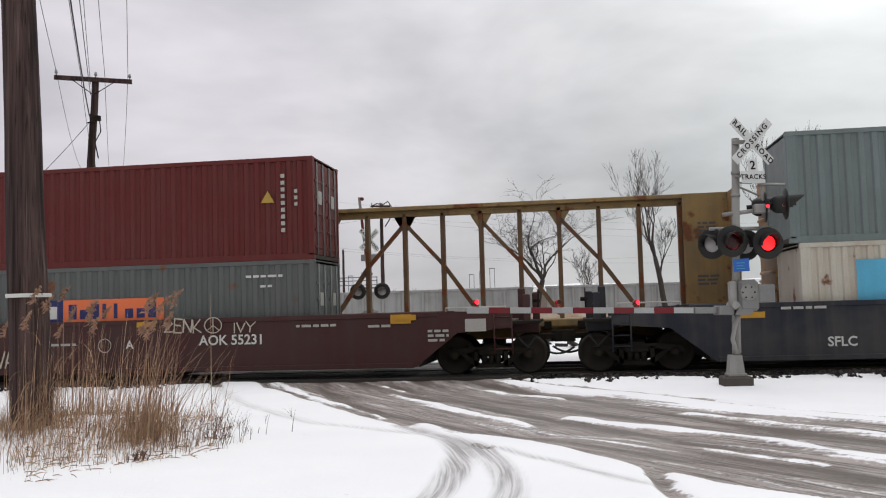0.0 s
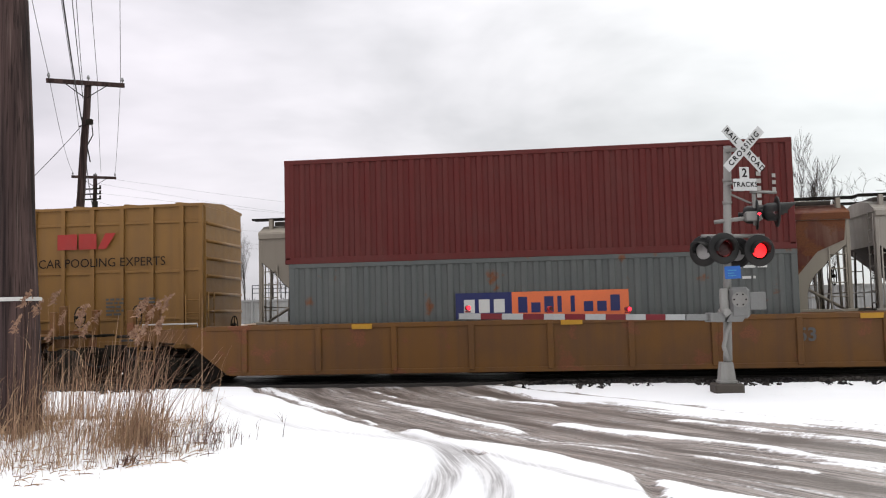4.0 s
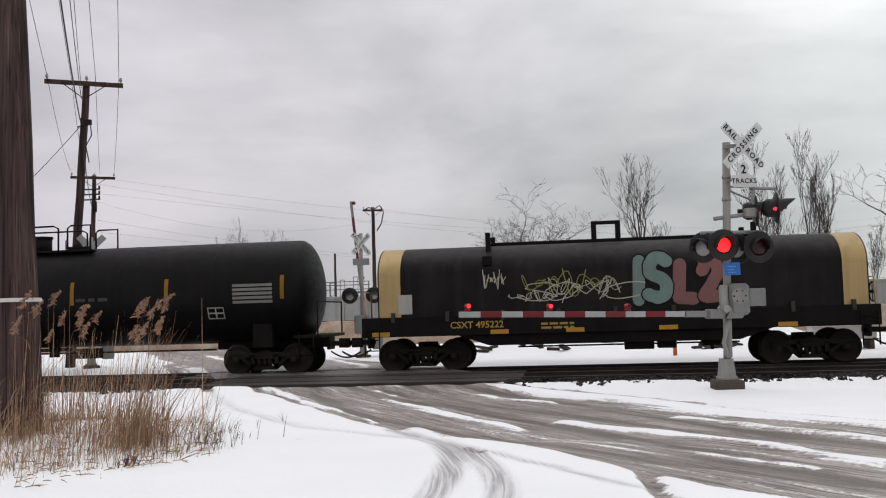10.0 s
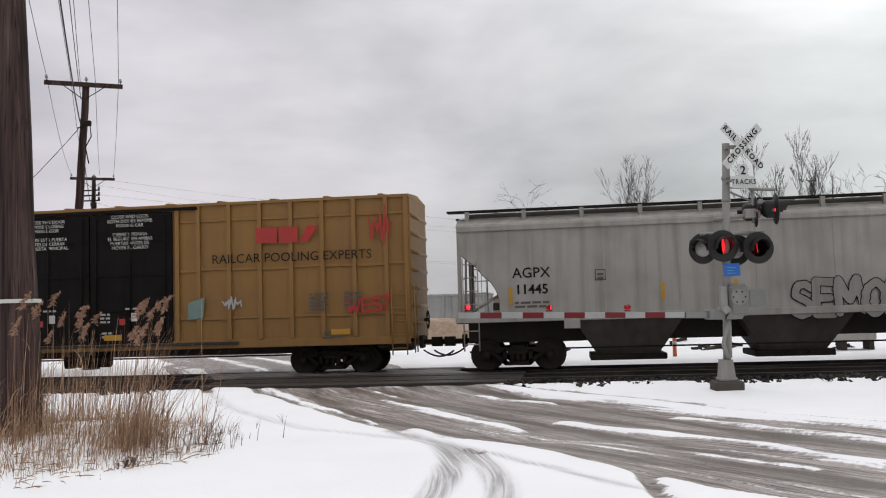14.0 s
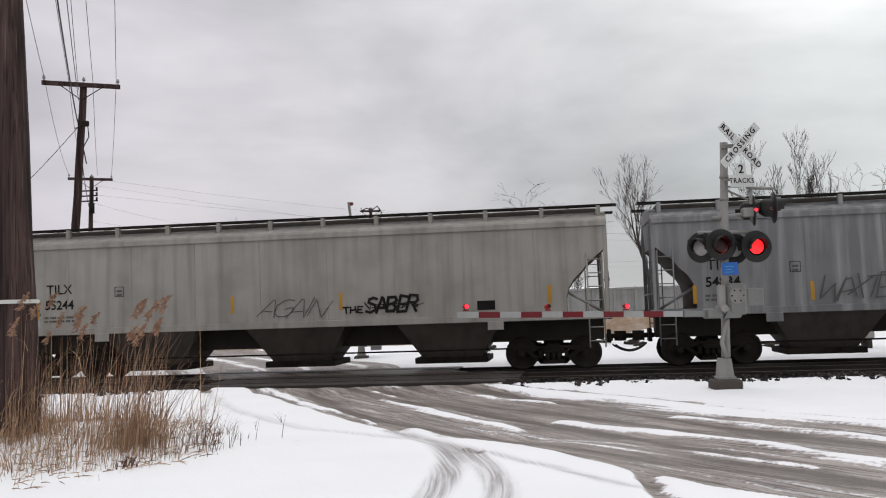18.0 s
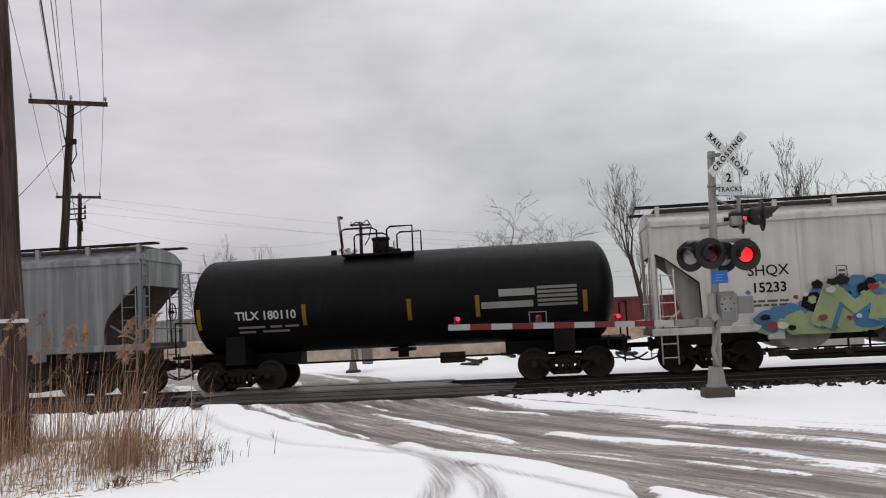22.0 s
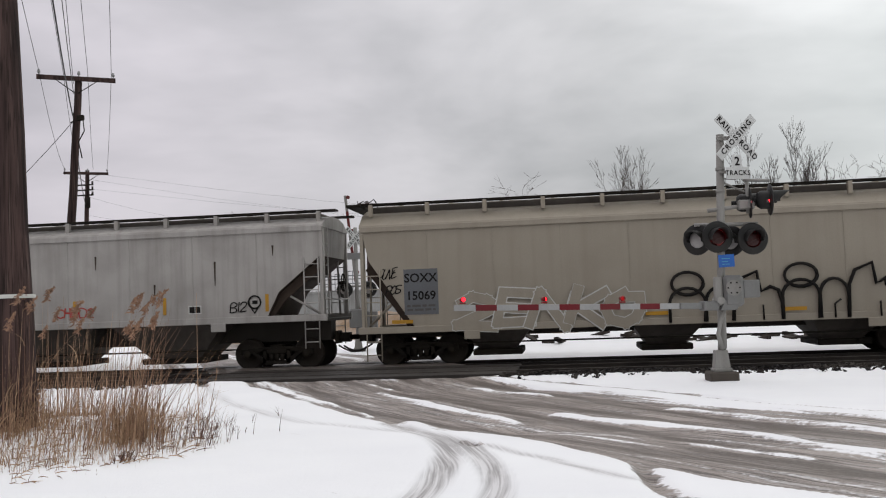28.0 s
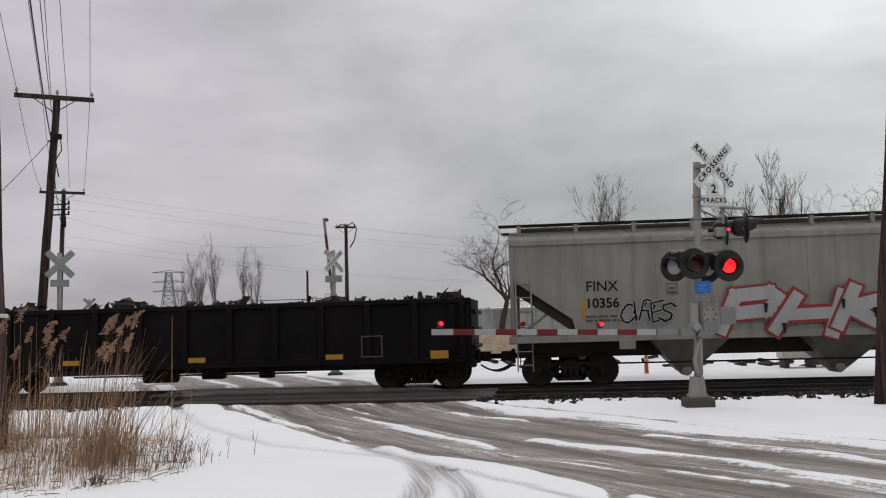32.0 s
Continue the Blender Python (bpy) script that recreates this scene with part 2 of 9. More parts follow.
MAT = {
    "hopper_grey": paint("grey_hopper_paint", (0.425, 0.40, 0.365), 0.5, stain=0.3, streak=0.42),
    "hopper_dark": paint("weathered_grey_hopper_paint", (0.20, 0.20, 0.205), 0.55, grime=(0.42, 0.415, 0.41), stain=0.14, streak=0.55),
    "hopper_cream": paint("cream_hopper_paint", (0.415, 0.365, 0.295), 0.5, grime=(0.20, 0.16, 0.125), stain=0.2, streak=0.22),
    "hopper_drab": paint("drab_grey_hopper_paint", (0.345, 0.33, 0.30), 0.55, stain=0.3, streak=0.45),
    "hopper_white": paint("pale_grey_hopper_paint", (0.75, 0.715, 0.665), 0.5, stain=0.2, streak=0.32),
    "hopper_rust": paint("rusted_hopper_paint", (0.13, 0.033, 0.020), 0.75, grime=(0.36, 0.27, 0.20), stain=0.22, streak=0.34, rust=0.75),
    "primer": paint("grey_primer_patch", (0.36, 0.36, 0.36), 0.6, stain=0.2, streak=0.3),
    # dirt on the discharge bays; also the painted shade below the roof walk
    "bay_grey": paint("dirty_bay_and_walk_shade", (0.105, 0.09, 0.078), 0.75, grime=(0.04, 0.033, 0.028), stain=0.6, streak=0.5),
    "mark_slate": paint("slate_panel_paint", (0.17, 0.175, 0.19), 0.6, stain=0.2, streak=0.2),
    "hopper_bone": paint("bone_grey_hopper_paint", (0.475, 0.43, 0.375), 0.5, grime=(0.2, 0.17, 0.14), stain=0.3, streak=0.4),
    "hopper_pale": paint("chalky_grey_hopper_paint", (0.50, 0.47, 0.445), 0.55, stain=0.3, streak=0.35),
    "under_grey": paint("dirty_underframe", (0.058, 0.049, 0.042), 0.8, grime=(0.03, 0.025, 0.021), stain=0.6, streak=0.4),
    "black_tank": paint("black_tank_paint", (0.0045, 0.0035, 0.0038), 0.5, grime=(0.013, 0.012, 0.011), stain=0.35, streak=0.35, gloss=0.12),
    "black": paint("black_paint", (0.0095, 0.0078, 0.0078), 0.65, grime=(0.017, 0.015, 0.013), stain=0.4, streak=0.3, gloss=0.08),
    "hood": paint("dark_brown_hood_paint", (0.010, 0.008, 0.008), 0.55, grime=(0.028, 0.024, 0.022), stain=0.4, streak=0.4, gloss=0.12),
    "box_yellow": paint("ochre_yellow_boxcar_paint", (0.325, 0.168, 0.048), 0.5, grime=(0.17, 0.092, 0.042), stain=0.35, streak=0.4),
    "beam_yellow": paint("faded_yellow_paint", (0.36, 0.235, 0.09), 0.6, stain=0.45, streak=0.5, rust=0.3),
    "beam_rust": paint("rusted_truss_paint", (0.20, 0.125, 0.07), 0.75, grime=(0.07, 0.04, 0.03), stain=0.6, streak=0.5, rust=0.5),
    "end_yellow": paint("tan_yellow_paint", (0.58, 0.40, 0.17), 0.5, stain=0.25, streak=0.3),
    "well_brown": paint("maroon_brown_well_paint", (0.064, 0.0185, 0.0165), 0.5, grime=(0.05, 0.035, 0.03), stain=0.4, streak=0.35),
    "well_red": paint("red_brown_well_paint", (0.115, 0.034, 0.018), 0.5, grime=(0.06, 0.04, 0.03), stain=0.4, streak=0.3),
    "well_yellow": paint("dirty_ochre_well_paint", (0.185, 0.080, 0.017), 0.5, grime=(0.085, 0.042, 0.022), stain=0.55, streak=0.55, rust=0.3),
    "well_navy": paint("faded_navy_patch", (0.016, 0.018, 0.05), 0.5, stain=0.3, streak=0.2),
    "well_blue": paint("dark_blue_well_paint", (0.016, 0.019, 0.03), 0.5, stain=0.4, streak=0.3),
    "box_red": paint("red_brown_container_paint", (0.185, 0.024, 0.017), 0.5, grime=(0.11, 0.035, 0.028), stain=0.3, streak=0.35),
    "box_maroon": paint("maroon_container_paint", (0.128, 0.016, 0.0135), 0.5, grime=(0.10, 0.034, 0.028), stain=0.35, streak=0.4),
    "box_slate": paint("slate_grey_container_paint", (0.116, 0.124, 0.120), 0.55, grime=(0.13, 0.13, 0.12), stain=0.35, streak=0.45, rust=0.12),
    "box_orange": paint("orange_container_paint", (0.44, 0.057, 0.003), 0.45, grime=(0.26, 0.06, 0.015), stain=0.25, streak=0.25),
    "box_worn_orange": paint("worn_orange_container_paint", (0.385, 0.054, 0.004), 0.5, grime=(0.26, 0.07, 0.025), stain=0.35, streak=0.4),
    "box_white": paint("dirty_white_container_paint", (0.66, 0.62, 0.53), 0.5, grime=(0.28, 0.18, 0.10), stain=0.25, streak=0.35, rust=0.16),
    "box_navy": paint("navy_container_paint", (0.012, 0.018, 0.026), 0.5, grime=(0.03, 0.03, 0.032), stain=0.35, streak=0.3, gloss=0.15),
    "box_green": paint("faded_green_container_paint", (0.078, 0.135, 0.105), 0.55, grime=(0.18, 0.10, 0.04), stain=0.45, streak=0.5, rust=0.25),
    "box_teal": paint("grey_green_container_paint", (0.20, 0.24, 0.235), 0.5, grime=(0.1, 0.11, 0.1), stain=0.3, streak=0.4),
    "post_gold": paint("ochre_post_paint", (0.46, 0.27, 0.06), 0.5, stain=0.35, streak=0.4, rust=0.1),
    "steel_dark": paint("oily_dark_steel", (0.014, 0.012, 0.010), 0.75, grime=(0.035, 0.028, 0.02), stain=0.6, streak=0.3, gloss=0.1),
    "wheel_steel": paint("wheel_steel", (0.022, 0.018, 0.015), 0.7, grime=(0.04, 0.03, 0.022), stain=0.5, streak=0.2, gloss=0.15),
    "rail_steel": paint("rail_steel", (0.03, 0.024, 0.022), 0.5, stain=0.4, streak=0.1, metal=0.3),
    "galv": paint("weathered_white_mast_paint", (0.37, 0.36, 0.34), 0.55, stain=0.35, streak=0.4, rust=0.06),
    "grey_case": paint("grey_metal_case", (0.28, 0.28, 0.275), 0.5, stain=0.25, streak=0.3, metal=0.2),
    "concrete": paint("dirty_concrete", (0.085, 0.072, 0.062), 0.85, stain=0.5, streak=0.4, bump=0.4),
    "sign_white": solid("sign_white", (0.62, 0.62, 0.61), 0.4),
    "gate_white": solid("grey_white_sheeting", (0.40, 0.40, 0.40), 0.4),
    "gate_red": solid("dark_red_sheeting", (0.165, 0.007, 0.014), 0.4),
    "bank_grass": paint("dead_grass_bank", (0.33, 0.225, 0.145), 0.95, grime=(0.62, 0.58, 0.55), stain=0.35, streak=0.2, grain=8, bump=0.8),
    "sign_back": solid("bare_sign_back", (0.30, 0.30, 0.30), 0.4, 0.5),
    "sign_red": solid("sign_red", (0.27, 0.014, 0.02), 0.4),
    "sign_blue": solid("sign_blue", (0.03, 0.14, 0.50), 0.4),
    "lamp_black": solid("lamp_black", (0.012, 0.012, 0.012), 0.5),
    "letter_black": paint("black_lettering", (0.012, 0.011, 0.011), 0.75, stain=0.18, streak=0.1, bump=0.05, depth=0.95, gloss=0.1),
    "letter_grey": solid("faded_dark_lettering", (0.10, 0.095, 0.09), 0.6),
    "letter_white": solid("white_lettering", (0.62, 0.61, 0.58), 0.6),
    "letter_pale": solid("worn_pale_lettering", (0.42, 0.40, 0.37), 0.6),
    "letter_yellow": solid("yellow_lettering", (0.46, 0.29, 0.05), 0.6),
    "reflector": solid("yellow_reflector", (0.50, 0.255, 0.02), 0.4),
    "logo_blue": solid("logo_blue", (0.015, 0.13, 0.36), 0.5),
    "logo_navy": solid("logo_navy", (0.018, 0.024, 0.11), 0.5),
    "logo_orange": solid("logo_orange", (0.75, 0.17, 0.06), 0.5),
    "logo_gold": solid("logo_gold", (0.60, 0.42, 0.07), 0.5),
    "logo_red": solid("logo_red", (0.42, 0.035, 0.03), 0.5),
    "logo_sky": solid("logo_sky_blue", (0.10, 0.42, 0.62), 0.5),
    "spray_green": paint("green_spray_paint", (0.15, 0.34, 0.09), 0.65, grime=(0.1, 0.09, 0.08), stain=0.45, streak=0.35, grain=18.0),
    "spray_blue": paint("blue_spray_paint", (0.08, 0.24, 0.44), 0.65, grime=(0.1, 0.09, 0.08), stain=0.45, streak=0.35, grain=18.0),
    "spray_pink": paint("pink_spray_paint", (0.36, 0.1, 0.15), 0.65, grime=(0.12, 0.04, 0.06), stain=0.45, streak=0.35, grain=18.0),
    "spray_plum": paint("plum_spray_paint", (0.13, 0.03, 0.055), 0.65, grime=(0.1, 0.09, 0.08), stain=0.45, streak=0.35, grain=18.0),
    "spray_mint": paint("mint_spray_paint", (0.21, 0.31, 0.28), 0.65, grime=(0.1, 0.09, 0.08), stain=0.45, streak=0.35, grain=18.0),
    "spray_rose": paint("dusty_rose_spray_paint", (0.29, 0.125, 0.115), 0.65, grime=(0.1, 0.09, 0.08), stain=0.45, streak=0.35, grain=18.0),
    "spray_olive": solid("olive_spray_paint", (0.24, 0.25, 0.05), 0.5),
    "spray_cream": solid("cream_spray_paint", (0.47, 0.43, 0.35), 0.5),
    "spray_silver": paint("silver_spray_paint", (0.52, 0.52, 0.51), 0.65, grime=(0.25, 0.25, 0.25), stain=0.45, streak=0.35, grain=18.0),
    "spray_lime": paint("lime_spray_paint", (0.4, 0.47, 0.23), 0.65, grime=(0.2, 0.22, 0.12), stain=0.45, streak=0.35, grain=18.0),
    "spray_red": paint("red_spray_paint", (0.4, 0.03, 0.035), 0.65, grime=(0.1, 0.09, 0.08), stain=0.45, streak=0.35, grain=18.0),
    "timber": paint("creosoted_timber", (0.024, 0.018, 0.017), 0.85, stain=0.5, streak=0.5, bump=0.5),
    "pole_wood": split_wood("weathered_pole_wood"),
    "plank_wet": paint("wet_crossing_planks", (0.035, 0.030, 0.027), 0.5, grime=(0.055, 0.048, 0.043), stain=0.5, streak=0.2, bump=0.4),
    "bark": paint("bare_bark", (0.055, 0.045, 0.04), 0.9, stain=0.4, streak=0.3, bump=0.5),
    "twig": solid("bare_twig", (0.075, 0.06, 0.052), 0.9),
    "straw": dry_plant("dry_reed_stem", (0.14, 0.068, 0.046), (0.52, 0.345, 0.225)),
    "plume": dry_plant("dry_reed_plume", (0.19, 0.105, 0.07), (0.37, 0.23, 0.155)),
    "grass": dry_plant("dry_grass", (0.14, 0.075, 0.045), (0.58, 0.40, 0.25)),
    "weed": dry_plant("dead_weed", (0.06, 0.035, 0.03), (0.20, 0.11, 0.085)),
    # dark enough to give slope sheets their shade; plain rust brown elsewhere
    "rust_shade_brown": paint("rust_brown_and_slope_shade", (0.075, 0.052, 0.040), 0.85, grime=(0.03, 0.022, 0.018), stain=0.6, streak=0.5),
    "slope_grey": paint("thin_grey_spray", (0.16, 0.125, 0.105), 0.65, grime=(0.07, 0.03, 0.027), stain=0.5, streak=0.3),
    "tag_faint": paint("worn_faint_spray", (0.30, 0.235, 0.20), 0.65, grime=(0.09, 0.04, 0.035), stain=0.55, streak=0.4, grain=18.0),
    "tag_grey": paint("chalky_grey_spray", (0.34, 0.28, 0.205), 0.65, grime=(0.1, 0.06, 0.05), stain=0.45, streak=0.35, grain=18.0),
    "coal": paint("dark_scrap_load", (0.03, 0.026, 0.024), 0.8, stain=0.5, streak=0.2, bump=0.6),
    "ballast": paint("dark_ballast", (0.015, 0.0125, 0.0135), 0.95, stain=0.5, streak=0.2, grain=14, bump=1.0),
    "rubber": solid("black_rubber", (0.015, 0.015, 0.015), 0.6),
    "wire": solid("cable_black", (0.02, 0.02, 0.02), 0.6),
    "lamp_lit": glow("lit_red_lens", (1.0, 0.012, 0.014), 2.2),
    "lamp_small": glow("lit_red_gate_lamp", (1.0, 0.012, 0.025), 3.5),
    "lens_dark": solid("unlit_red_lens", (0.035, 0.004, 0.004), 0.25),
    "lens_clear": solid("unlit_pale_lens", (0.44, 0.42, 0.41), 0.35),
    "brick": paint("far_wall", (0.28, 0.22, 0.18), 0.8, stain=0.3, streak=0.3),
    "far_steel": solid("far_lattice_steel", (0.16, 0.17, 0.18), 0.6),
    "far_pale": paint("far_pale_wagon_paint", (0.42, 0.42, 0.41), 0.6, stain=0.3, streak=0.4),
    "far_red": paint("far_red_wagon_paint", (0.20, 0.03, 0.03), 0.6, stain=0.3, streak=0.3),
}


# ---- mesh building ----
class Geo:
    """Vertices and faces of one mesh; smooth faces are noted."""

    def __init__(self):
        self.v, self.f, self.s = [], [], []

    def add(self, verts, faces, smooth=False):
        n = len(self.v)
        self.v.extend(verts)
        self.f.extend([tuple(n + i for i in f) for f in faces])
        self.s.extend([smooth] * len(faces))
        return self

    def box(self, x0, x1, y0, y1, z0, z1, b=0.0):
        if b <= 0:
            v = [(x, y, z) for x in (x0, x1) for y in (y0, y1) for z in (z0, z1)]
            return self.add(v, [(0, 1, 3, 2), (4, 6, 7, 5), (0, 4, 5, 1), (2, 3, 7, 6), (0, 2, 6, 4), (1, 5, 7, 3)])
        lo, hi = (x0, y0, z0), (x1, y1, z1)
        v = []
        for c in range(8):
            s = ((c >> 2) & 1, (c >> 1) & 1, c & 1)
            for a in range(3):
                v.append(tuple((hi[k] if s[k] else lo[k]) if k == a else (hi[k] - b if s[k] else lo[k] + b) for k in range(3)))
        f = []
        idx = lambda s, a: 3 * (s[0] * 4 + s[1] * 2 + s[2]) + a
        for a in range(3):
            p, q = (a + 1) % 3, (a + 2) % 3
            for side in (0, 1):
                ring = []
                for i, j in ((0, 0), (1, 0), (1, 1), (0, 1)):
                    s = [0, 0, 0]
                    s[a], s[p], s[q] = side, i, j
                    ring.append(idx(s, a))
                f.append(tuple(ring if side else ring[::-1]))
            for i in (0, 1):
                for j in (0, 1):
                    s0, s1 = [0, 0, 0], [0, 0, 0]
                    s0[p] = s1[p] = i
                    s0[q] = s1[q] = j
                    s1[a] = 1
                    quad = [idx(s0, p), idx(s1, p), idx(s1, q), idx(s0, q)]
                    f.append(tuple(quad if i != j else quad[::-1]))
        for c in range(8):
            s = ((c >> 2) & 1, (c >> 1) & 1, c & 1)
            tri = [3 * c, 3 * c + 1, 3 * c + 2]
            f.append(tuple(tri if sum(s) % 2 else tri[::-1]))
        return self.add(v, f)

    def cyl(self, p, q, r, n=8, r2=None, cap=True):
        p, q = Vector(p), Vector(q)
        d = (q - p).normalized()
        a = d.orthogonal().normalized()
        b = d.cross(a)
        r2 = r if r2 is None else r2
        v = []
        for c, rad in ((p, r), (q, r2)):
            for i in range(n):
                w = 2 * math.pi * i / n
                v.append(tuple(c + a * (rad * math.cos(w)) + b * (rad * math.sin(w))))
        self.add(v, [(i, (i + 1) % n, n + (i + 1) % n, n + i) for i in range(n)], True)
        if cap:
            k = len(self.v) - 2 * n
            self.f += [tuple(range(k + n - 1, k - 1, -1)), tuple(range(k + n, k + 2 * n))]
            self.s += [False, False]
        return self

    def tube(self, pts, r, n=6):
        """A round bar swept along the points; r is one radius, or one for each point."""
        pts = [Vector(p) for p in pts]
        rad = r if isinstance(r, (list, tuple)) else [r] * len(pts)
        v, side = [], None
        for i, p in enumerate(pts):
            d = (pts[min(i + 1, len(pts) - 1)] - pts[max(i - 1, 0)]).normalized()
            if side is None:
                side = d.orthogonal().normalized()
            side = (side - d * side.dot(d)).normalized()
            up = d.cross(side)
            for k in range(n):
                w = 2 * math.pi * k / n
                v.append(tuple(p + side * (rad[i] * math.cos(w)) + up * (rad[i] * math.sin(w))))
        m = len(pts)
        self.add(v, [(i * n + k, i * n + (k + 1) % n, (i + 1) * n + (k + 1) % n, (i + 1) * n + k) for i in range(m - 1) for k in range(n)], True)
        b = len(self.v) - m * n
        self.f += [tuple(range(b + n - 1, b - 1, -1)), tuple(range(b + (m - 1) * n, b + m * n))]
        self.s += [False, False]
        return self

    def prism(self, poly, axis, a, b):
        """A polygon extruded from a to b along the axis: x takes (y, z) points, y takes (x, z), z takes (x, y)."""
        k = "xyz".index(axis)
        put = lambda u, w: [(w, *u), (u[0], w, u[1]), (*u, w)][k]
        n = len(poly)
        v = [put(u, a) for u in poly] + [put(u, b) for u in poly]
        f = [(i, (i + 1) % n, n + (i + 1) % n, n + i) for i in range(n)]
        return self.add(v, f + [tuple(range(n - 1, -1, -1)), tuple(range(n, 2 * n))])

    def lathe(self, prof, n, centre=(0, 0, 0), axis="y"):
        """A profile of (radius, offset) points turned round the axis."""
        m, v = len(prof), []
        for i in range(n):
            w = 2 * math.pi * i / n
            for r, o in prof:
                c, s = r * math.cos(w), r * math.sin(w)
                u = {"x": (o, c, s), "y": (c, o, s), "z": (c, s, o)}[axis]
                v.append(tuple(centre[k] + u[k] for k in range(3)))
        f = [(i * m + j, i * m + j + 1, (i + 1) % n * m + j + 1, (i + 1) % n * m + j) for i in range(n) for j in range(m - 1)]
        return self.add(v, f, True)

    def frustum(self, x0, x1, y0, y1, z0, u0, u1, w0, w1, z1):
        v = [(x0, y0, z0), (x1, y0, z0), (x1, y1, z0), (x0, y1, z0), (u0, w0, z1), (u1, w0, z1), (u1, w1, z1), (u0, w1, z1)]
        return self.add(v, [(3, 2, 1, 0), (4, 5, 6, 7), (0, 1, 5, 4), (1, 2, 6, 5), (2, 3, 7, 6), (3, 0, 4, 7)])

    def mesh(self, name, material):
        me = bpy.data.meshes.new(name)
        me.from_pydata(self.v, [], self.f)
        me.polygons.foreach_set("use_smooth", self.s)
        me.materials.append(MAT[material] if isinstance(material, str) else material)
        bm = bmesh.new()
        bm.from_mesh(me)
        bmesh.ops.recalc_face_normals(bm, faces=bm.faces)
        bm.to_mesh(me)
        bm.free()
        return me


def part(name, geo, material, parent, label="", at=None):
    """One mesh object under a thing or a part (or at top level, with no parent)."""
    me = geo if isinstance(geo, bpy.types.Mesh) else geo.mesh(name, material)
    ob = new(name, me)
    if parent is not None:
        ob.parent = parent
    if at is not None:
        ob.matrix_basis = at if isinstance(at, Matrix) else pose(*at)
    return tagged(ob, label)


def thing(name, label, category, at=None, group="", kind=""):
    ob = new(name)
    ob.empty_display_size = 0.3
    if at is not None:
        ob.matrix_basis = at if isinstance(at, Matrix) else pose(*at)
    return tagged(ob, label, category, group, kind)


MESHES = {}


def shared(key, make, material=None):
    """A mesh that several parts share."""
    if key not in MESHES:
        g = make()
        MESHES[key] = g if isinstance(g, bpy.types.Mesh) else g.mesh(key, material)
    return MESHES[key]


def letters(text, size, material, bold=0.0, shear=0.0, spacing=1.0, line=1.0):
    """A flat text as a mesh, facing -y, centred on its own origin."""
    key = ("letters", text, size, material, bold, shear, spacing)
    if key not in MESHES:
        cu = bpy.data.curves.new("letters", "FONT")
        cu.body, cu.size, cu.offset, cu.shear, cu.space_character, cu.space_line = text, size, bold, shear, spacing, line
        cu.align_x, cu.align_y, cu.resolution_u = "CENTER", "CENTER", 3
        tmp = bpy.data.objects.new("letters", cu)
        me = bpy.data.meshes.new_from_object(tmp)
        bpy.data.objects.remove(tmp)
        me.transform(Matrix.Rotation(radians(90), 4, "X"))
        me.materials.clear()
        me.materials.append(MAT[material])
        MESHES[key] = me
    return MESHES[key]


def lettering(name, text, x, y, z, size, material, parent, label="", **kw):
    return part(name, letters(text, size, material, **kw), None, parent, label, (x, y, z))


def plate(x0, x1, z0, z1, y, thick=0.006):
    return Geo().box(x0, x1, y - thick, y, z0, z1)


def bars(rows, y, thick=0.005):
    """Plain bars (x0, x1, z0, z1) standing for small writing or a logo."""
    g = Geo()
    for x0, x1, z0, z1 in rows:
        g.box(x0, x1, y - thick, y, z0, z1)
    return g

# ---- ground, road, tracks ----
NEAR_Y, FAR_Y, FAR_Z = 23.0, 26.8, -0.07


def steps(lo, hi, fine0, fine1, fine, grow=1.16, most=40.0):
    mid = list(np.arange(fine0, fine1 + 1e-6, fine))
    up, s, x = [], fine, fine1
    while x < hi:
        s = min(s * grow, most)
        x = min(x + s, hi)
        up.append(x)
    down, s, x = [], fine, fine0
    while x > lo:
        s = min(s * grow, most)
        x = max(x - s, lo)
        down.append(x)
    return np.array(down[::-1] + mid + up)


def away(px, py, pts):
    """Distance of each ground point from a polyline, and how far along it lies."""
    best, along, run = np.full(px.shape, 1e9), np.zeros(px.shape), 0.0
    for (x0, y0), (x1, y1) in zip(pts, pts[1:]):
        dx, dy = x1 - x0, y1 - y0
        n = math.hypot(dx, dy)
        k = np.clip(((px - x0) * dx + (py - y0) * dy) / (n * n), 0, 1)
        d = np.hypot(px - x0 - k * dx, py - y0 - k * dy)
        near = d < best
        best = np.where(near, d, best)
        along = np.where(near, run + k * n, along)
        run += n
    return best, along


def smooth(pts, n=6):
    """A smoothed polyline through the points."""
    out = []
    p = [pts[0], *pts, pts[-1]]
    for a, b, c, d in zip(p, p[1:], p[2:], p[3:]):
        for i in range(n):
            t = i / n
            out.append(tuple(0.5 * (2 * b[k] + (c[k] - a[k]) * t + (2 * a[k] - 5 * b[k] + 4 * c[k] - d[k]) * t * t + (3 * b[k] - a[k] - 3 * c[k] + d[k]) * t ** 3) for k in (0, 1)))
    return out + [pts[-1]]


def ease(v, lo, hi):
    t = np.clip((v - lo) / (hi - lo), 0, 1)
    return t * t * (3 - 2 * t)


def rough(px, py, scale, seed):
    """A cheap wavy noise field on the ground."""
    rng = np.random.default_rng(seed)
    out = np.zeros(px.shape)
    for k in range(7):
        a, f, ph = rng.uniform(0, 6.28), scale * rng.uniform(0.5, 2.2), rng.uniform(0, 6.28)
        out += np.sin((px * math.cos(a) + py * math.sin(a)) * f + ph + 1.3 * np.sin((py * math.cos(a) - px * math.sin(a)) * f * 0.7))
    return out / 7


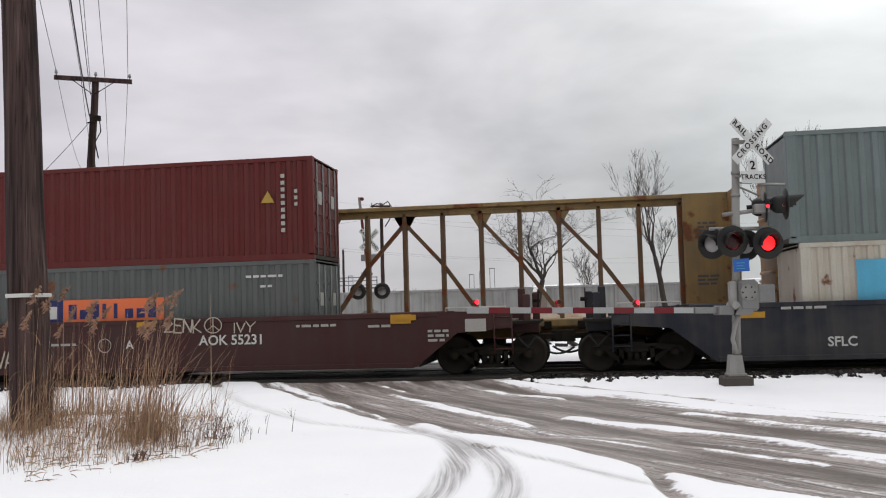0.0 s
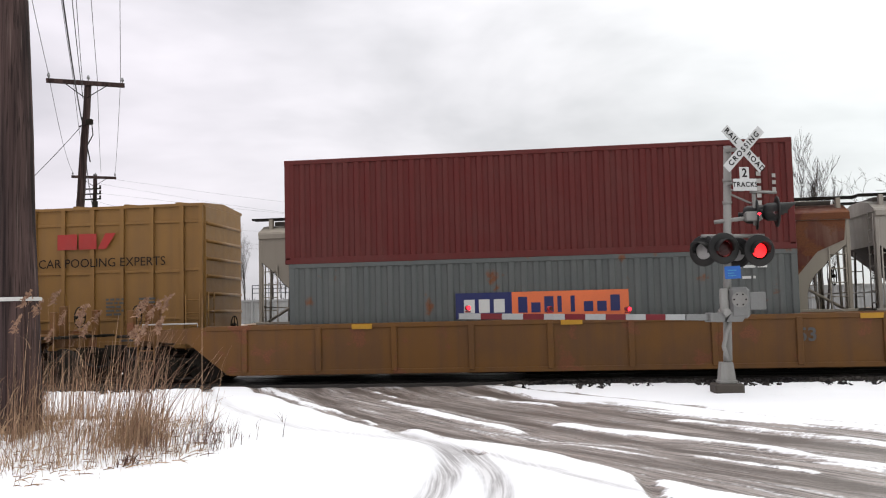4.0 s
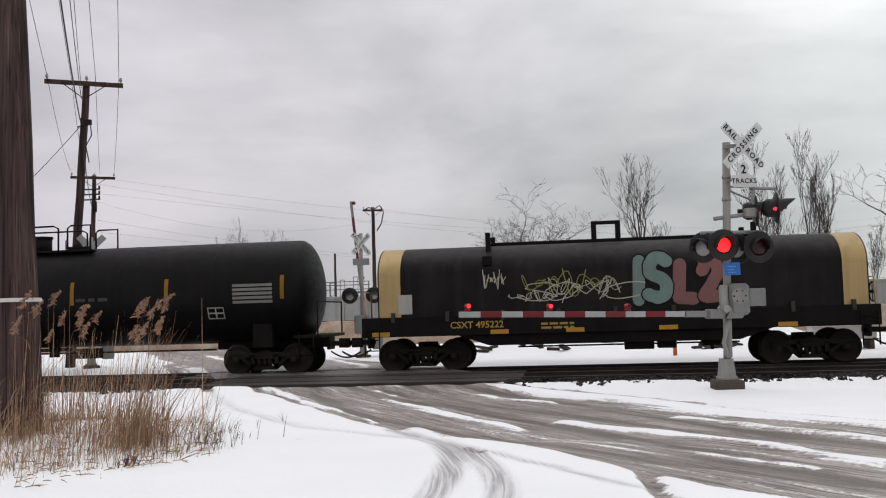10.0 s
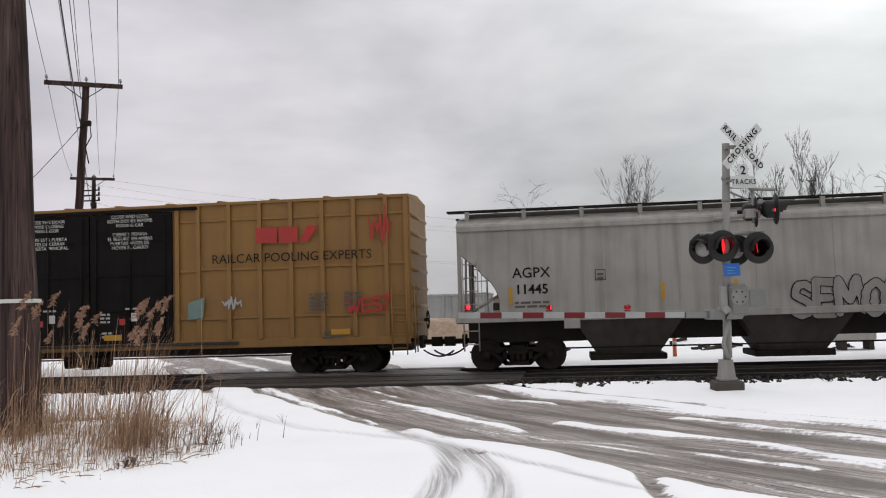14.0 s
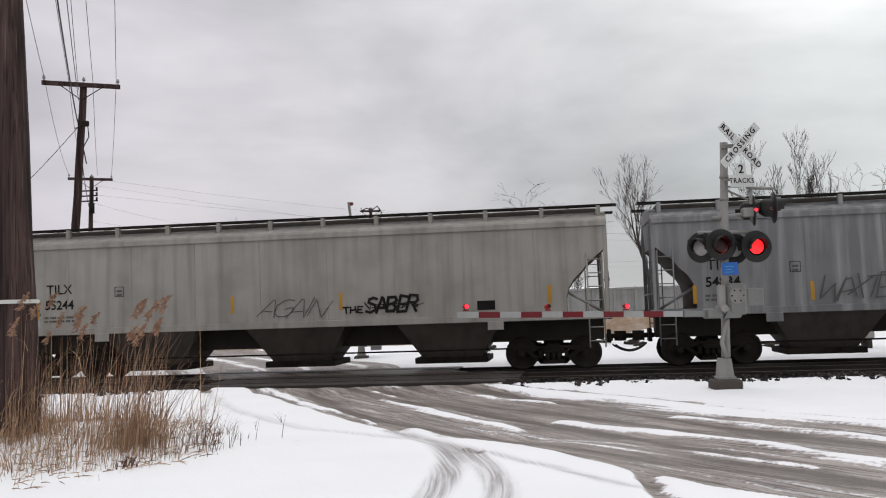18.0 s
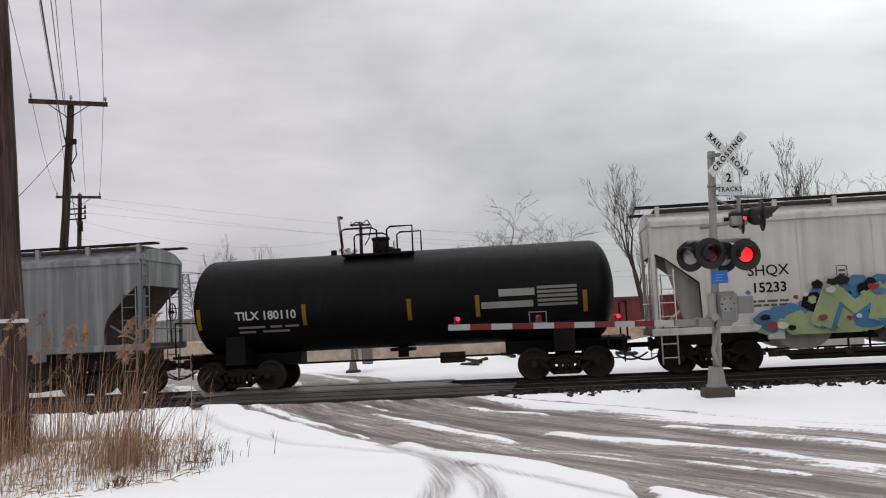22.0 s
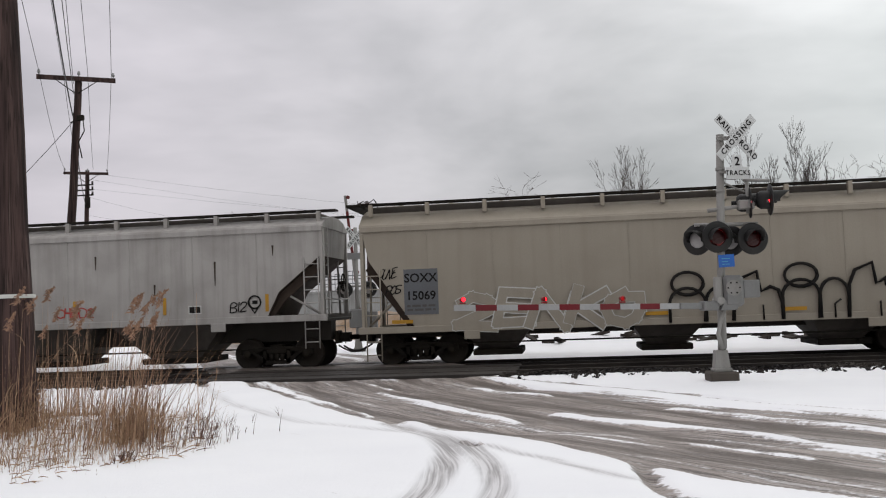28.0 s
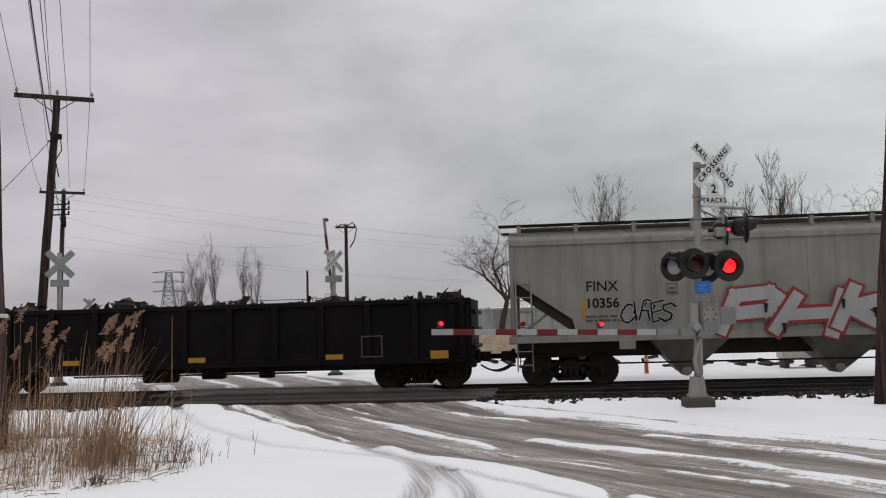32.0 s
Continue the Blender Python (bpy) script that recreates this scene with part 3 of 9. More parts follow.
ROAD_NORTH = smooth([(-5.0, 23.0), (-8.0, 28.0), (-13.0, 35.0), (-20.0, 47.0), (-34.0, 72.0), (-70.0, 135.0)])
# wheel ruts in the slush: points, half width, how bare
RUTS_ROAD = [
    ([(-6.6, 22.5), (-4.5, 17.0), (-2.7, 13.9), (-0.9, 12.1), (1.6, 9.9), (5.6, 7.0), (12, 3)], 0.26, 0.88),
    ([(-4.6, 20.5), (-2.4, 16.8), (-0.36, 13.6), (1.14, 11.4), (2.8, 9.0), (9, 4.2)], 0.28, 0.98),
    ([(-4.3, 22.5), (-2.2, 17.6), (-0.1, 14.8), (2.0, 12.4), (4.8, 9.9), (13, 4.8)], 0.22, 0.90),
    ([(-3.2, 22.5), (-1.7, 19.3), (0.5, 15.7), (2.2, 13.0), (3.5, 11.1), (8, 7.4)], 0.26, 1.0),
    ([(-2.2, 21.6), (-0.34, 18.9), (1.15, 17.0), (2.54, 15.0), (3.5, 13.7), (7, 10.5)], 0.085, 0.82),
    ([(-5.7, 22.4), (-4.2, 19.2), (-2.6, 16.6)], 0.30, 0.96),
]
RUTS_TURN = [
    ([(-9.4, 22.6), (-8.7, 21.0), (-8.1, 19.7)], 0.15, 0.80),
    ([(0.66, 9.4), (0.70, 8.7), (0.76, 8.2), (1.0, 7.4)], 0.13, 0.66),
    ([(-1.28, 10.98), (-1.06, 10.64)], 0.07, 0.95),
]
# snow pressed grey by turning wheels: points, half width, how grey
PRESSED = [
    ([(-8.3, 20.1), (-7.55, 18.66), (-6.05, 15.98), (-5.06, 14.52), (-4.6, 13.81), (-3.91, 13.0), (-3.27, 12.64), (-2.62, 12.2), (-2.02, 11.76)], 0.10, 0.34),
    ([(-5.2, 14.7), (-4.75, 14.05), (-4.3, 13.45)], 0.05, 0.45),
    ([(-2.5, 12.75), (-2.0, 11.9), (-1.58, 11.15), (-1.36, 10.3), (-1.29, 9.5), (-1.27, 8.9), (-1.27, 8.3), (-1.4, 7.0), (-1.8, 5.0)], 0.15, 0.80),
    ([(-1.9, 11.75), (-1.5, 11.2), (-1.2, 10.75), (-0.98, 10.0), (-0.80, 9.2), (-0.68, 8.4), (-0.65, 7.4), (-0.9, 5.0)], 0.13, 0.78),
    ([(-0.94, 10.64), (-0.56, 10.1), (-0.25, 9.7), (0.28, 8.87), (0.6, 8.55)], 0.05, 0.9),
]
RUTS_NORTH = [
    ([(-7.4, 28.5), (-9.8, 33.0), (-13.5, 39.0), (-19, 49), (-30, 70)], 0.45, 0.85),
    ([(-9.2, 28.5), (-11.6, 33.0), (-15.3, 39.0), (-21, 49), (-32, 70)], 0.45, 0.9),
    ([(-10.8, 28.5), (-12.8, 32.0), (-16.8, 39.0), (-23, 49), (-34, 70)], 0.35, 0.85),
    ([(-12.6, 28.3), (-14.4, 31.5), (-14.9, 35.0), (-13.6, 32.5), (-13.2, 29.5)], 0.24, 0.8),
]
RIDGES = [
    ([(-7.35, 21.4), (-5.88, 18.5), (-4.85, 16.81), (-4.03, 15.59), (-3.44, 14.61), (-3.0, 13.8)], 0.12), ([(-2.25, 13.05), (-1.82, 12.15), (-1.4, 11.67), (-1.0, 11.38), (-0.7, 11.2)], 0.22), ([(-3.71, 17.7), (-2.15, 15.0), (-1.4, 13.9), (-0.7, 12.7)], 0.10),
    ([(-1.92, 18.3), (-1.1, 17.3), (-0.31, 16.4)], 0.07), ([(-0.22, 13.75), (1.15, 12.3), (2.23, 11.2), (3.1, 9.9), (6, 7.4)], 0.16),
    ([(1.5, 14.3), (2.6, 12.8), (4.0, 11.0)], 0.09), ([(0.6, 12.0), (1.6, 10.7), (2.4, 9.8)], 0.03), ([(-5.2, 21.5), (-3.9, 19.0), (-3.0, 17.6)], 0.06),
]
RIDGES_NORTH = [([(-8.4, 28.8), (-10.7, 33.0), (-14.4, 39.0)], 0.22), ([(-10.0, 28.8), (-12.2, 32.6), (-16.0, 39.0)], 0.25), ([(-6.5, 28.8), (-8.8, 33.0), (-12.3, 39.0)], 0.16)]
# the slushy road's two sides, by y
SIDE_Y = [2.0, 6.0, 7.9, 8.6, 9.0, 9.5, 10.0, 10.75, 11.5, 11.75, 12.0, 12.95, 13.64, 14.63, 16.06, 17.81, 19.5, 21.8, 22.5]
SIDE_LEFT = [10.5, 4.6, 1.95, 1.2, 0.98, 0.58, 0.25, -0.22, -0.92, -1.3, -2.05, -2.65, -3.2, -3.88, -4.75, -5.85, -7.0, -8.05, -8.4]
RIGHT_Y = [2.0, 6.0, 7.9, 8.6, 9.1, 9.63, 10.5, 11.2, 11.6, 12.1, 12.5, 14.2, 16.3, 18.2, 22.5]
SIDE_RIGHT = [17.0, 11.5, 9.0, 8.2, 7.6, 7.0, 5.9, 5.1, 4.7, 4.2, 3.9, 2.4, 0.6, -0.75, -2.5]

gx = np.concatenate([steps(-900, -24, -25, -24, 0.3), np.arange(-23.85, -11.6, 0.15), steps(-11.5, 900, -11.5, 8.0, 0.05)])
gy = np.concatenate([steps(-150, 21.5, 6.6, 21.5, 0.07), np.arange(21.7, 50, 0.22), steps(50.2, 1500, 50.2, 51, 0.4)])
GX, GY = np.meshgrid(gx, gy)
d_north, run_n = away(GX, GY, ROAD_NORTH)
warp = 0.17 * rough(GX, GY, 2.2, 3) + 0.07 * rough(GX, GY, 6.0, 4)
left, right = np.interp(GY, SIDE_Y, SIDE_LEFT), np.interp(GY, RIGHT_Y, SIDE_RIGHT)
inside = np.minimum(GX - left, (right - GX) * 0.55) * 0.7
lane = ease(inside + 0.35 * warp, -0.05, 0.07) * (GY < 23.5)
lane_n = (1 - ease(d_north + warp, 2.5, 3.0)) * (GY > 22)
across = np.where(GY < 24, (GX - left) / np.maximum(right - left, 1.0) * 5.5, np.where(GX + 5 + 0.6 * (GY - 23) > 0, d_north, -d_north))
d_turn, run_t = away(GX, GY, smooth([(-2.4, 12.6), (-1.6, 11.3), (-1.15, 10.0), (-0.95, 9.0), (-0.9, 7.6), (-1.3, 5.0)]))
turning = (GX < left) & (d_turn < 0.8)
across = np.where(turning, 20 + d_turn, across)
along_road = np.where(turning, 100 + run_t, 0) + (~turning) * np.where(GY < 24, GY * 1.35, run_n + 40)
slush = np.maximum(0.575 * lane - 0.10 * lane * ease(across, 4.3, 5.5), 0.62 * lane_n)
press = np.zeros(GX.shape)
for pts, half, bare in RUTS_ROAD + RUTS_TURN + RUTS_NORTH:
    d, along = away(GX, GY, smooth(pts))
    in_rut = 1 - ease(d + warp * min(1.0, half * 2.2), half * 0.6, half * 1.15)
    slush = np.maximum(slush, bare * in_rut * (0.96 + 0.08 * rough(along, d * 4, 1.6, int(half * 100))))
    press = np.maximum(press, in_rut)
# snow left standing between the ruts
for pts, half in RIDGES + RIDGES_NORTH:
    d, along = away(GX, GY, smooth(pts))
    ridge = (1 - ease(d + warp * 0.5 + 0.05 * rough(along, d, 2.0, 17) + 0.035 * rough(GX, GY, 9.0, 19), half * 0.3, half * 1.25)) * (0.72 + 0.28 * ease(rough(along, d * 3, 2.6, 23), -0.25, 0.1))
    slush *= 1 - 0.9 * ridge
    press *= 1 - ridge
pressed = np.zeros(GX.shape)
for pts, half, grey in PRESSED:
    d, along = away(GX, GY, smooth(pts))
    pressed = np.maximum(pressed, grey * (1 - ease(d + 0.12 * warp, half * 0.78, half * 1.14)) * (0.93 + 0.09 * rough(along, d * 5, 2.0, 8)))
    press = np.maximum(press, 0.7 * (1 - ease(d, half * 0.6, half * 1.2)))
crossing = np.exp(-((GY - 24.6) / 3.6) ** 4) * (1 - ease(np.abs(GX + 5.2 + 0.55 * (GY - 23)), 3.4, 4.3))
slush = np.maximum(slush, 0.95 * crossing)


def eased(a, n):
    """A field smoothed over its neighbours."""
    for _ in range(n):
        a = a.copy()
        a[1:-1, 1:-1] = (4 * a[1:-1, 1:-1] + 2 * (a[1:-1, :-2] + a[1:-1, 2:] + a[:-2, 1:-1] + a[2:, 1:-1]) + a[:-2, :-2] + a[2:, 2:] + a[:-2, 2:] + a[2:, :-2]) / 16
    return a


slush, press, pressed = eased(slush, 1), eased(press, 3), eased(pressed, 1)
lift = eased(slush, 3)
bank = ease(GY, 20.9, 21.7) * (1 - ease(GY, 28.2, 29.2)) * (1 - crossing)
land = 0.035 * rough(GX, GY, 0.8, 11) + 0.012 * rough(GX, GY, 3.1, 12)
land += 0.28 * np.exp(-(((GX + 6.8) / 2.2) ** 2 + ((GY - 11.5) / 2.0) ** 2))
# snow lies proud of the slush
near_part = (GY < 22) * (GX > -11) * (GX < 8)
land += near_part * (0.05 * (1 - ease(lift, 0.2, 0.6)) - 0.03)
far_pile = 0.9 * np.exp(-(((GX - 5.5) / 4.5) ** 2 + ((GY - 36.5) / 2.2) ** 2)) + 0.35 * np.exp(-(((GX + 2.0) / 5) ** 2 + ((GY - 34.5) / 1.6) ** 2))
land += far_pile * (1 + 0.35 * rough(GX, GY, 2.0, 21))
land -= 0.025 * press * (GY < 40) + 0.02 * np.maximum(lane, lane_n)
land = land * (1 - crossing) - 0.015
land -= 0.20 * bank
far_field = ease(GY, 60, 240)
GZ = land * (1 - far_field) - 0.05 * far_field


def lane_noise(t, at, stretch, detail):
    """Noise drawn out along the road by passing wheels."""
    mp = t.nodes.new("ShaderNodeMapping")
    mp.inputs["Scale"].default_value = stretch
    link(t, at.outputs["Vector"], mp.inputs["Vector"])
    n = t.nodes.new("ShaderNodeTexNoise")
    n.inputs["Scale"].default_value, n.inputs["Detail"].default_value = 1.0, detail
    link(t, mp.outputs[0], n.inputs["Vector"])
    return n.outputs[0]


def madd(t, a, k, b):
    n = t.nodes.new("ShaderNodeMath")
    n.operation = "MULTIPLY_ADD"
    link(t, a, n.inputs[0])
    n.inputs[1].default_value = k
    if isinstance(b, float):
        n.inputs[2].default_value = b
    else:
        link(t, b, n.inputs[2])
    return n.outputs[0]


def ground_material():
    m, t, p = shader("snow_and_slush")
    at, lane_at = t.nodes.new("ShaderNodeAttribute"), t.nodes.new("ShaderNodeAttribute")
    at.attribute_name, lane_at.attribute_name = "slush", "lane_at"
    grit, fine = noise_node(t, 14.0, 8), noise_node(t, 90.0, 4)
    wide = lane_noise(t, lane_at, (4.5, 0.22, 1.0), 5)
    thin = lane_noise(t, lane_at, (24.0, 0.7, 1.0), 5)
    e = madd(t, grit, 0.42, madd(t, wide, 1.2, -0.81))
    e = madd(t, thin, 0.62, madd(t, e, 1.0, -0.31))
    total = t.nodes.new("ShaderNodeMath")
    total.operation = "ADD"
    link(t, e, total.inputs[0])
    link(t, at.outputs["Fac"], total.inputs[1])
    wet = span(t, total.outputs[0], 0.31, 0.47)
    bare = span(t, total.outputs[0], 0.68, 1.05)
    snow = blend(t, noise_node(t, 0.7, 5), (0.76, 0.76, 0.785), (0.85, 0.85, 0.86))
    mush = blend(t, span(t, thin, 0.42, 0.57), (0.055, 0.039, 0.031), (0.30, 0.255, 0.228))
    mush = blend(t, span(t, fine, 0.50, 0.62, 0.38), mush, (0.50, 0.47, 0.46))
    mush = blend(t, span(t, lane_noise(t, lane_at, (60.0, 1.6, 1.0), 3), 0.57, 0.68, 0.5), mush, (0.60, 0.58, 0.58))
    road = blend(t, span(t, fine, 0.3, 0.7), (0.045, 0.034, 0.028), (0.150, 0.123, 0.106))
    c = blend(t, wet, snow, mush)
    c = blend(t, bare, c, road)
    flat = t.nodes.new("ShaderNodeAttribute")
    flat.attribute_name = "pressed"
    grey = blend(t, span(t, thin, 0.40, 0.60), (0.15, 0.132, 0.126), (0.58, 0.56, 0.565))
    c = blend(t, flat.outputs["Fac"], c, grey)
    link(t, c, p.inputs["Base Color"])
    r = t.nodes.new("ShaderNodeMapRange")
    r.inputs["To Min"].default_value, r.inputs["To Max"].default_value = 0.8, 0.45
    link(t, wet, r.inputs["Value"])
    link(t, r.outputs[0], p.inputs["Roughness"])
    p.inputs["Specular IOR Level"].default_value = 0.35
    bumped(t, p, madd(t, fine, 0.5, grit), 0.35, 0.02)
    return m


ground_mesh = bpy.data.meshes.new("ground")
nv, nc = len(gy), len(gx)
ij = (np.arange(nv - 1)[:, None] * nc + np.arange(nc - 1)[None, :]).ravel()
quads = np.stack([ij, ij + 1, ij + nc + 1, ij + nc], 1)
ground_mesh.vertices.add(nv * nc)
ground_mesh.vertices.foreach_set("co", np.stack([GX, GY, GZ], -1).astype(np.float32).ravel())
ground_mesh.loops.add(quads.size)
ground_mesh.loops.foreach_set("vertex_index", quads.astype(np.int32).ravel())
ground_mesh.polygons.add(len(quads))
ground_mesh.polygons.foreach_set("loop_start", np.arange(0, quads.size, 4, dtype=np.int32))
ground_mesh.polygons.foreach_set("use_smooth", np.ones(len(quads), dtype=bool))
ground_mesh.update()
ground_mesh.validate()
mark = ground_mesh.attributes.new("slush", "FLOAT", "POINT")
mark.data.foreach_set("value", slush.astype(np.float32).ravel())
tread = ground_mesh.attributes.new("pressed", "FLOAT", "POINT")
tread.data.foreach_set("value", pressed.astype(np.float32).ravel())
flow = ground_mesh.attributes.new("lane_at", "FLOAT_VECTOR", "POINT")
flow.data.foreach_set("vector", np.stack([across, along_road, 0 * across], -1).astype(np.float32).ravel())
ground_mesh.materials.append(ground_material())
ground = tagged(new("ground", ground_mesh), "snow-covered ground with slushy wheel ruts across the road", "ground", kind="structure")


def track(name, y, z):
    bed = Geo().prism([(y - 2.1, -0.25), (y - 1.5, z - 0.14), (y + 1.5, z - 0.14), (y + 2.1, -0.25)], "x", -160, 160)
    tagged(part(name + "_bed", bed, "ballast", None), "dark wet ballast bed under the rails", "track bed", kind="structure")
    rails = thing(name, "pair of dark steel rails on timber ties", "railway track", kind="structure")
    for s in (-0.7525, 0.7525):
        prof = [(-0.07, -0.17), (0.07, -0.17), (0.07, -0.155), (0.012, -0.13), (0.012, -0.045), (0.036, -0.035), (0.036, -0.004), (0.028, 0),
                (-0.028, 0), (-0.036, -0.004), (-0.036, -0.035), (-0.012, -0.045), (-0.012, -0.13), (-0.07, -0.155)]
        part("rail", Geo().prism([(y + s + a, z + b) for a, b in prof], "x", -160, 160), "rail_steel", rails)
    tie = shared("tie", lambda: Geo().box(-0.11, 0.11, -1.3, 1.3, -0.17, 0, 0.012), "timber")
    for i in range(120):
        x = -32 + 0.53 * i
        if not -9.5 < x + 0.55 * (y - 23) < -1.4:
            part("tie", tie, None, rails, at=(x, y + 0.03 * math.sin(i * 7.1), z - 0.135))
    deck = Geo()
    for a, b in ((-1.62, -0.82), (-0.68, -0.005), (0.005, 0.68), (0.82, 1.62)):
        deck.box(-5.2 - 0.55 * (y - 23) - 4.0, -5.2 - 0.55 * (y - 23) + 4.0, y + a, y + b, z - 0.14, z - 0.012, 0.01)
    part("crossing_plank", deck, "plank_wet", rails, "worn crossing planks between the rails")


track("near_track", NEAR_Y, 0.0)
track("far_track", FAR_Y, FAR_Z)

# ---- running gear shared by all cars ----
WHEEL_R = 0.45
SPIN = []      # wheelsets: object, rest x, radius, owner


def wheelset_geo(r):
    g = Geo()
    for s in (-1, 1):
        prof = [(0.06, 0.86), (0.13, 0.87), (0.15, 0.83), (r * 0.80, 0.79), (r * 0.86, 0.83), (r * 0.99, 0.83), (r, 0.75), (r * 1.05, 0.715), (r * 1.05, 0.69),
                (r * 0.9, 0.685), (r * 0.82, 0.73), (0.16, 0.75), (0.09, 0.70)]
        g.lathe([(a, s * b) for a, b in prof], 22)
        for k in range(6):
            w = k * math.pi / 3
            g.cyl((0.27 * math.cos(w), s * 0.805, 0.27 * math.sin(w)), (0.27 * math.cos(w), s * 0.83, 0.27 * math.sin(w)), 0.028, 6)
    return g.cyl((0, -1.0, 0), (0, 1.0, 0), 0.08, 10)


def side_frame_geo(half):
    g = Geo()
    g.prism([(-half - 0.2, 0.46), (-half - 0.17, 0.60), (-0.42, 0.66), (0.42, 0.66), (half + 0.17, 0.60), (half + 0.2, 0.46), (half + 0.05, 0.44), (half - 0.16, 0.5), (0.4, 0.55), (-0.4, 0.55), (0.16 - half, 0.5), (-half - 0.05, 0.44)], "y", -0.07, 0.07)
    g.prism([(-half + 0.14, 0.50), (-half + 0.28, 0.50), (-0.28, 0.27), (0.28, 0.27), (half - 0.28, 0.50), (half - 0.14, 0.50), (0.36, 0.16), (-0.36, 0.16)], "y", -0.07, 0.07)
    for s in (-1, 1):
        g.box(s * 0.36 - 0.05, s * 0.36 + 0.05, -0.07, 0.07, 0.2, 0.6)
    for x in (-0.16, 0, 0.16):
        g.cyl((x, -0.02, 0.25), (x, -0.02, 0.47), 0.07, 8)
    g.box(-0.28, 0.28, -0.1, 0.1, 0.46, 0.58, 0.02)
    return g


def bearing_geo():
    return Geo().lathe([(0, -0.1), (0.05, -0.1), (0.09, -0.08), (0.115, -0.05), (0.115, 0.08)], 12)


def truck(car, x, r=WHEEL_R, half=0.89):
    """A two-axle truck under a car, with turning wheelsets."""
    t = part("truck", shared("bolster", lambda: Geo().box(-0.2, 0.2, -1.05, 1.05, 0.42, 0.72, 0.03).cyl((0, 0, 0.7), (0, 0, 0.82), 0.3, 12).box(-0.75, 0.75, -0.25, -0.2, 0.4, 0.5), "steel_dark"), None, car, "dark cast-steel truck", (x, 0, 0))
    for s in (-1, 1):
        part("side_frame", shared("side_frame%.2f" % half, lambda: side_frame_geo(half), "steel_dark"), None, t, at=(0, s * 1.0, 0))
        w = part("wheelset", shared("wheelset%.2f" % r, lambda: wheelset_geo(r), "wheel_steel"), None, t, at=(s * half, 0, r))
        SPIN.append((w, s * half, r, car))
        for q in (-1, 1):
            part("bearing_cap", shared("bearing", bearing_geo, "steel_dark"), None, t, at=pose(s * half, q * 1.02, r, 0, 0, 0 if q < 0 else 180))
    return t


def coupler(car, x, side, z=0.85):
    """Coupler, its shank and a drooping brake hose; side is +1 at the car's +x end."""
    def geo():
        g = Geo().box(-0.1, 0.75, -0.08, 0.08, -0.07, 0.07, 0.02)
        g.prism([(0.7, -0.13), (1.0, -0.13), (1.03, -0.02), (0.93, 0.0), (0.93, 0.1), (0.7, 0.13)], "z", -0.14, 0.14)
        return g.box(-0.02, 0.08, -0.3, 0.3, -0.18, 0.2, 0.02)
    c = part("coupler", shared("coupler", geo, "steel_dark"), None, car, at=pose(x, 0, z, 0, 0, 0 if side > 0 else 180))
    def hose():
        pts = [(0.1 + 0.9 * k / 8, -0.28, -0.1 - 0.42 * math.sin(math.pi * min(1, k / 8 * 0.62 + 0.1)) + 0.02 * k) for k in range(9)]
        return Geo().tube(pts, 0.028, 6)
    part("brake_hose", shared("brake_hose", hose, "rubber"), None, c)
    return c


def ladder_geo(h, w=0.42, n=6, r=0.016):
    g = Geo()
    for s in (-0.5, 0.5):
        g.cyl((s * w, 0, 0), (s * w, 0, h), r * 1.3, 6)
    for k in range(n):
        z = h * (k + 0.5) / n
        g.cyl((-w / 2, 0, z), (w / 2, 0, z), r, 6)
    return g


def ladder(car, x, y, z, h, turn=0, material="hopper_grey", n=6, w=0.42):
    return part("ladder", shared("ladder%.1f%s%d%.2f" % (h, material, n, w), lambda: ladder_geo(h, w, n), material), None, car, at=pose(x, y, z, 0, 0, turn))


def brake_wheel(car, x, y, z, turn=0):
    def geo():
        g = Geo()
        ring = [(0.27 * math.cos(k * math.pi / 8), 0.27 * math.sin(k * math.pi / 8)) for k in range(17)]
        g.tube([(0, a, b) for a, b in ring], 0.018, 5)
        for k in range(0, 16, 4):
            g.cyl((0, 0, 0), (0, *ring[k]), 0.014, 5)
        return g.cyl((-0.12, 0, 0), (0.04, 0, 0), 0.05, 8)
    return part("brake_wheel", shared("brake_wheel", geo, "steel_dark"), None, car, at=pose(x, y, z, 0, 0, turn))


def reflectors(car, xs, y, z, material="reflector", w=0.10, h=0.5):
    me = shared("reflector%s%.2f%.2f" % (material, w, h), lambda: Geo().box(-w / 2, w / 2, -0.008, 0, -h / 2, h / 2), material)
    for x in xs:
        part("reflector", me, None, car, at=(x, y, z))


def small_print(car, spots, y, material="letter_grey"):
    """Blocks of unreadable small writing as plain bars: (x, z, width, rows)."""
    for x, z, w, rows in spots:
        rng = random.Random(int(x * 91 + z * 17))
        g = Geo()
        for k in range(rows):
            p = x - w / 2
            while p < x + w / 2 - 0.05:
                q = min(x + w / 2, p + rng.uniform(0.08, 0.3))
                g.box(p, q, y - 0.006, y, z - 0.11 * k - 0.045, z - 0.11 * k + 0.015)
                p = q + 0.05
        part("small_print", g, material, car)


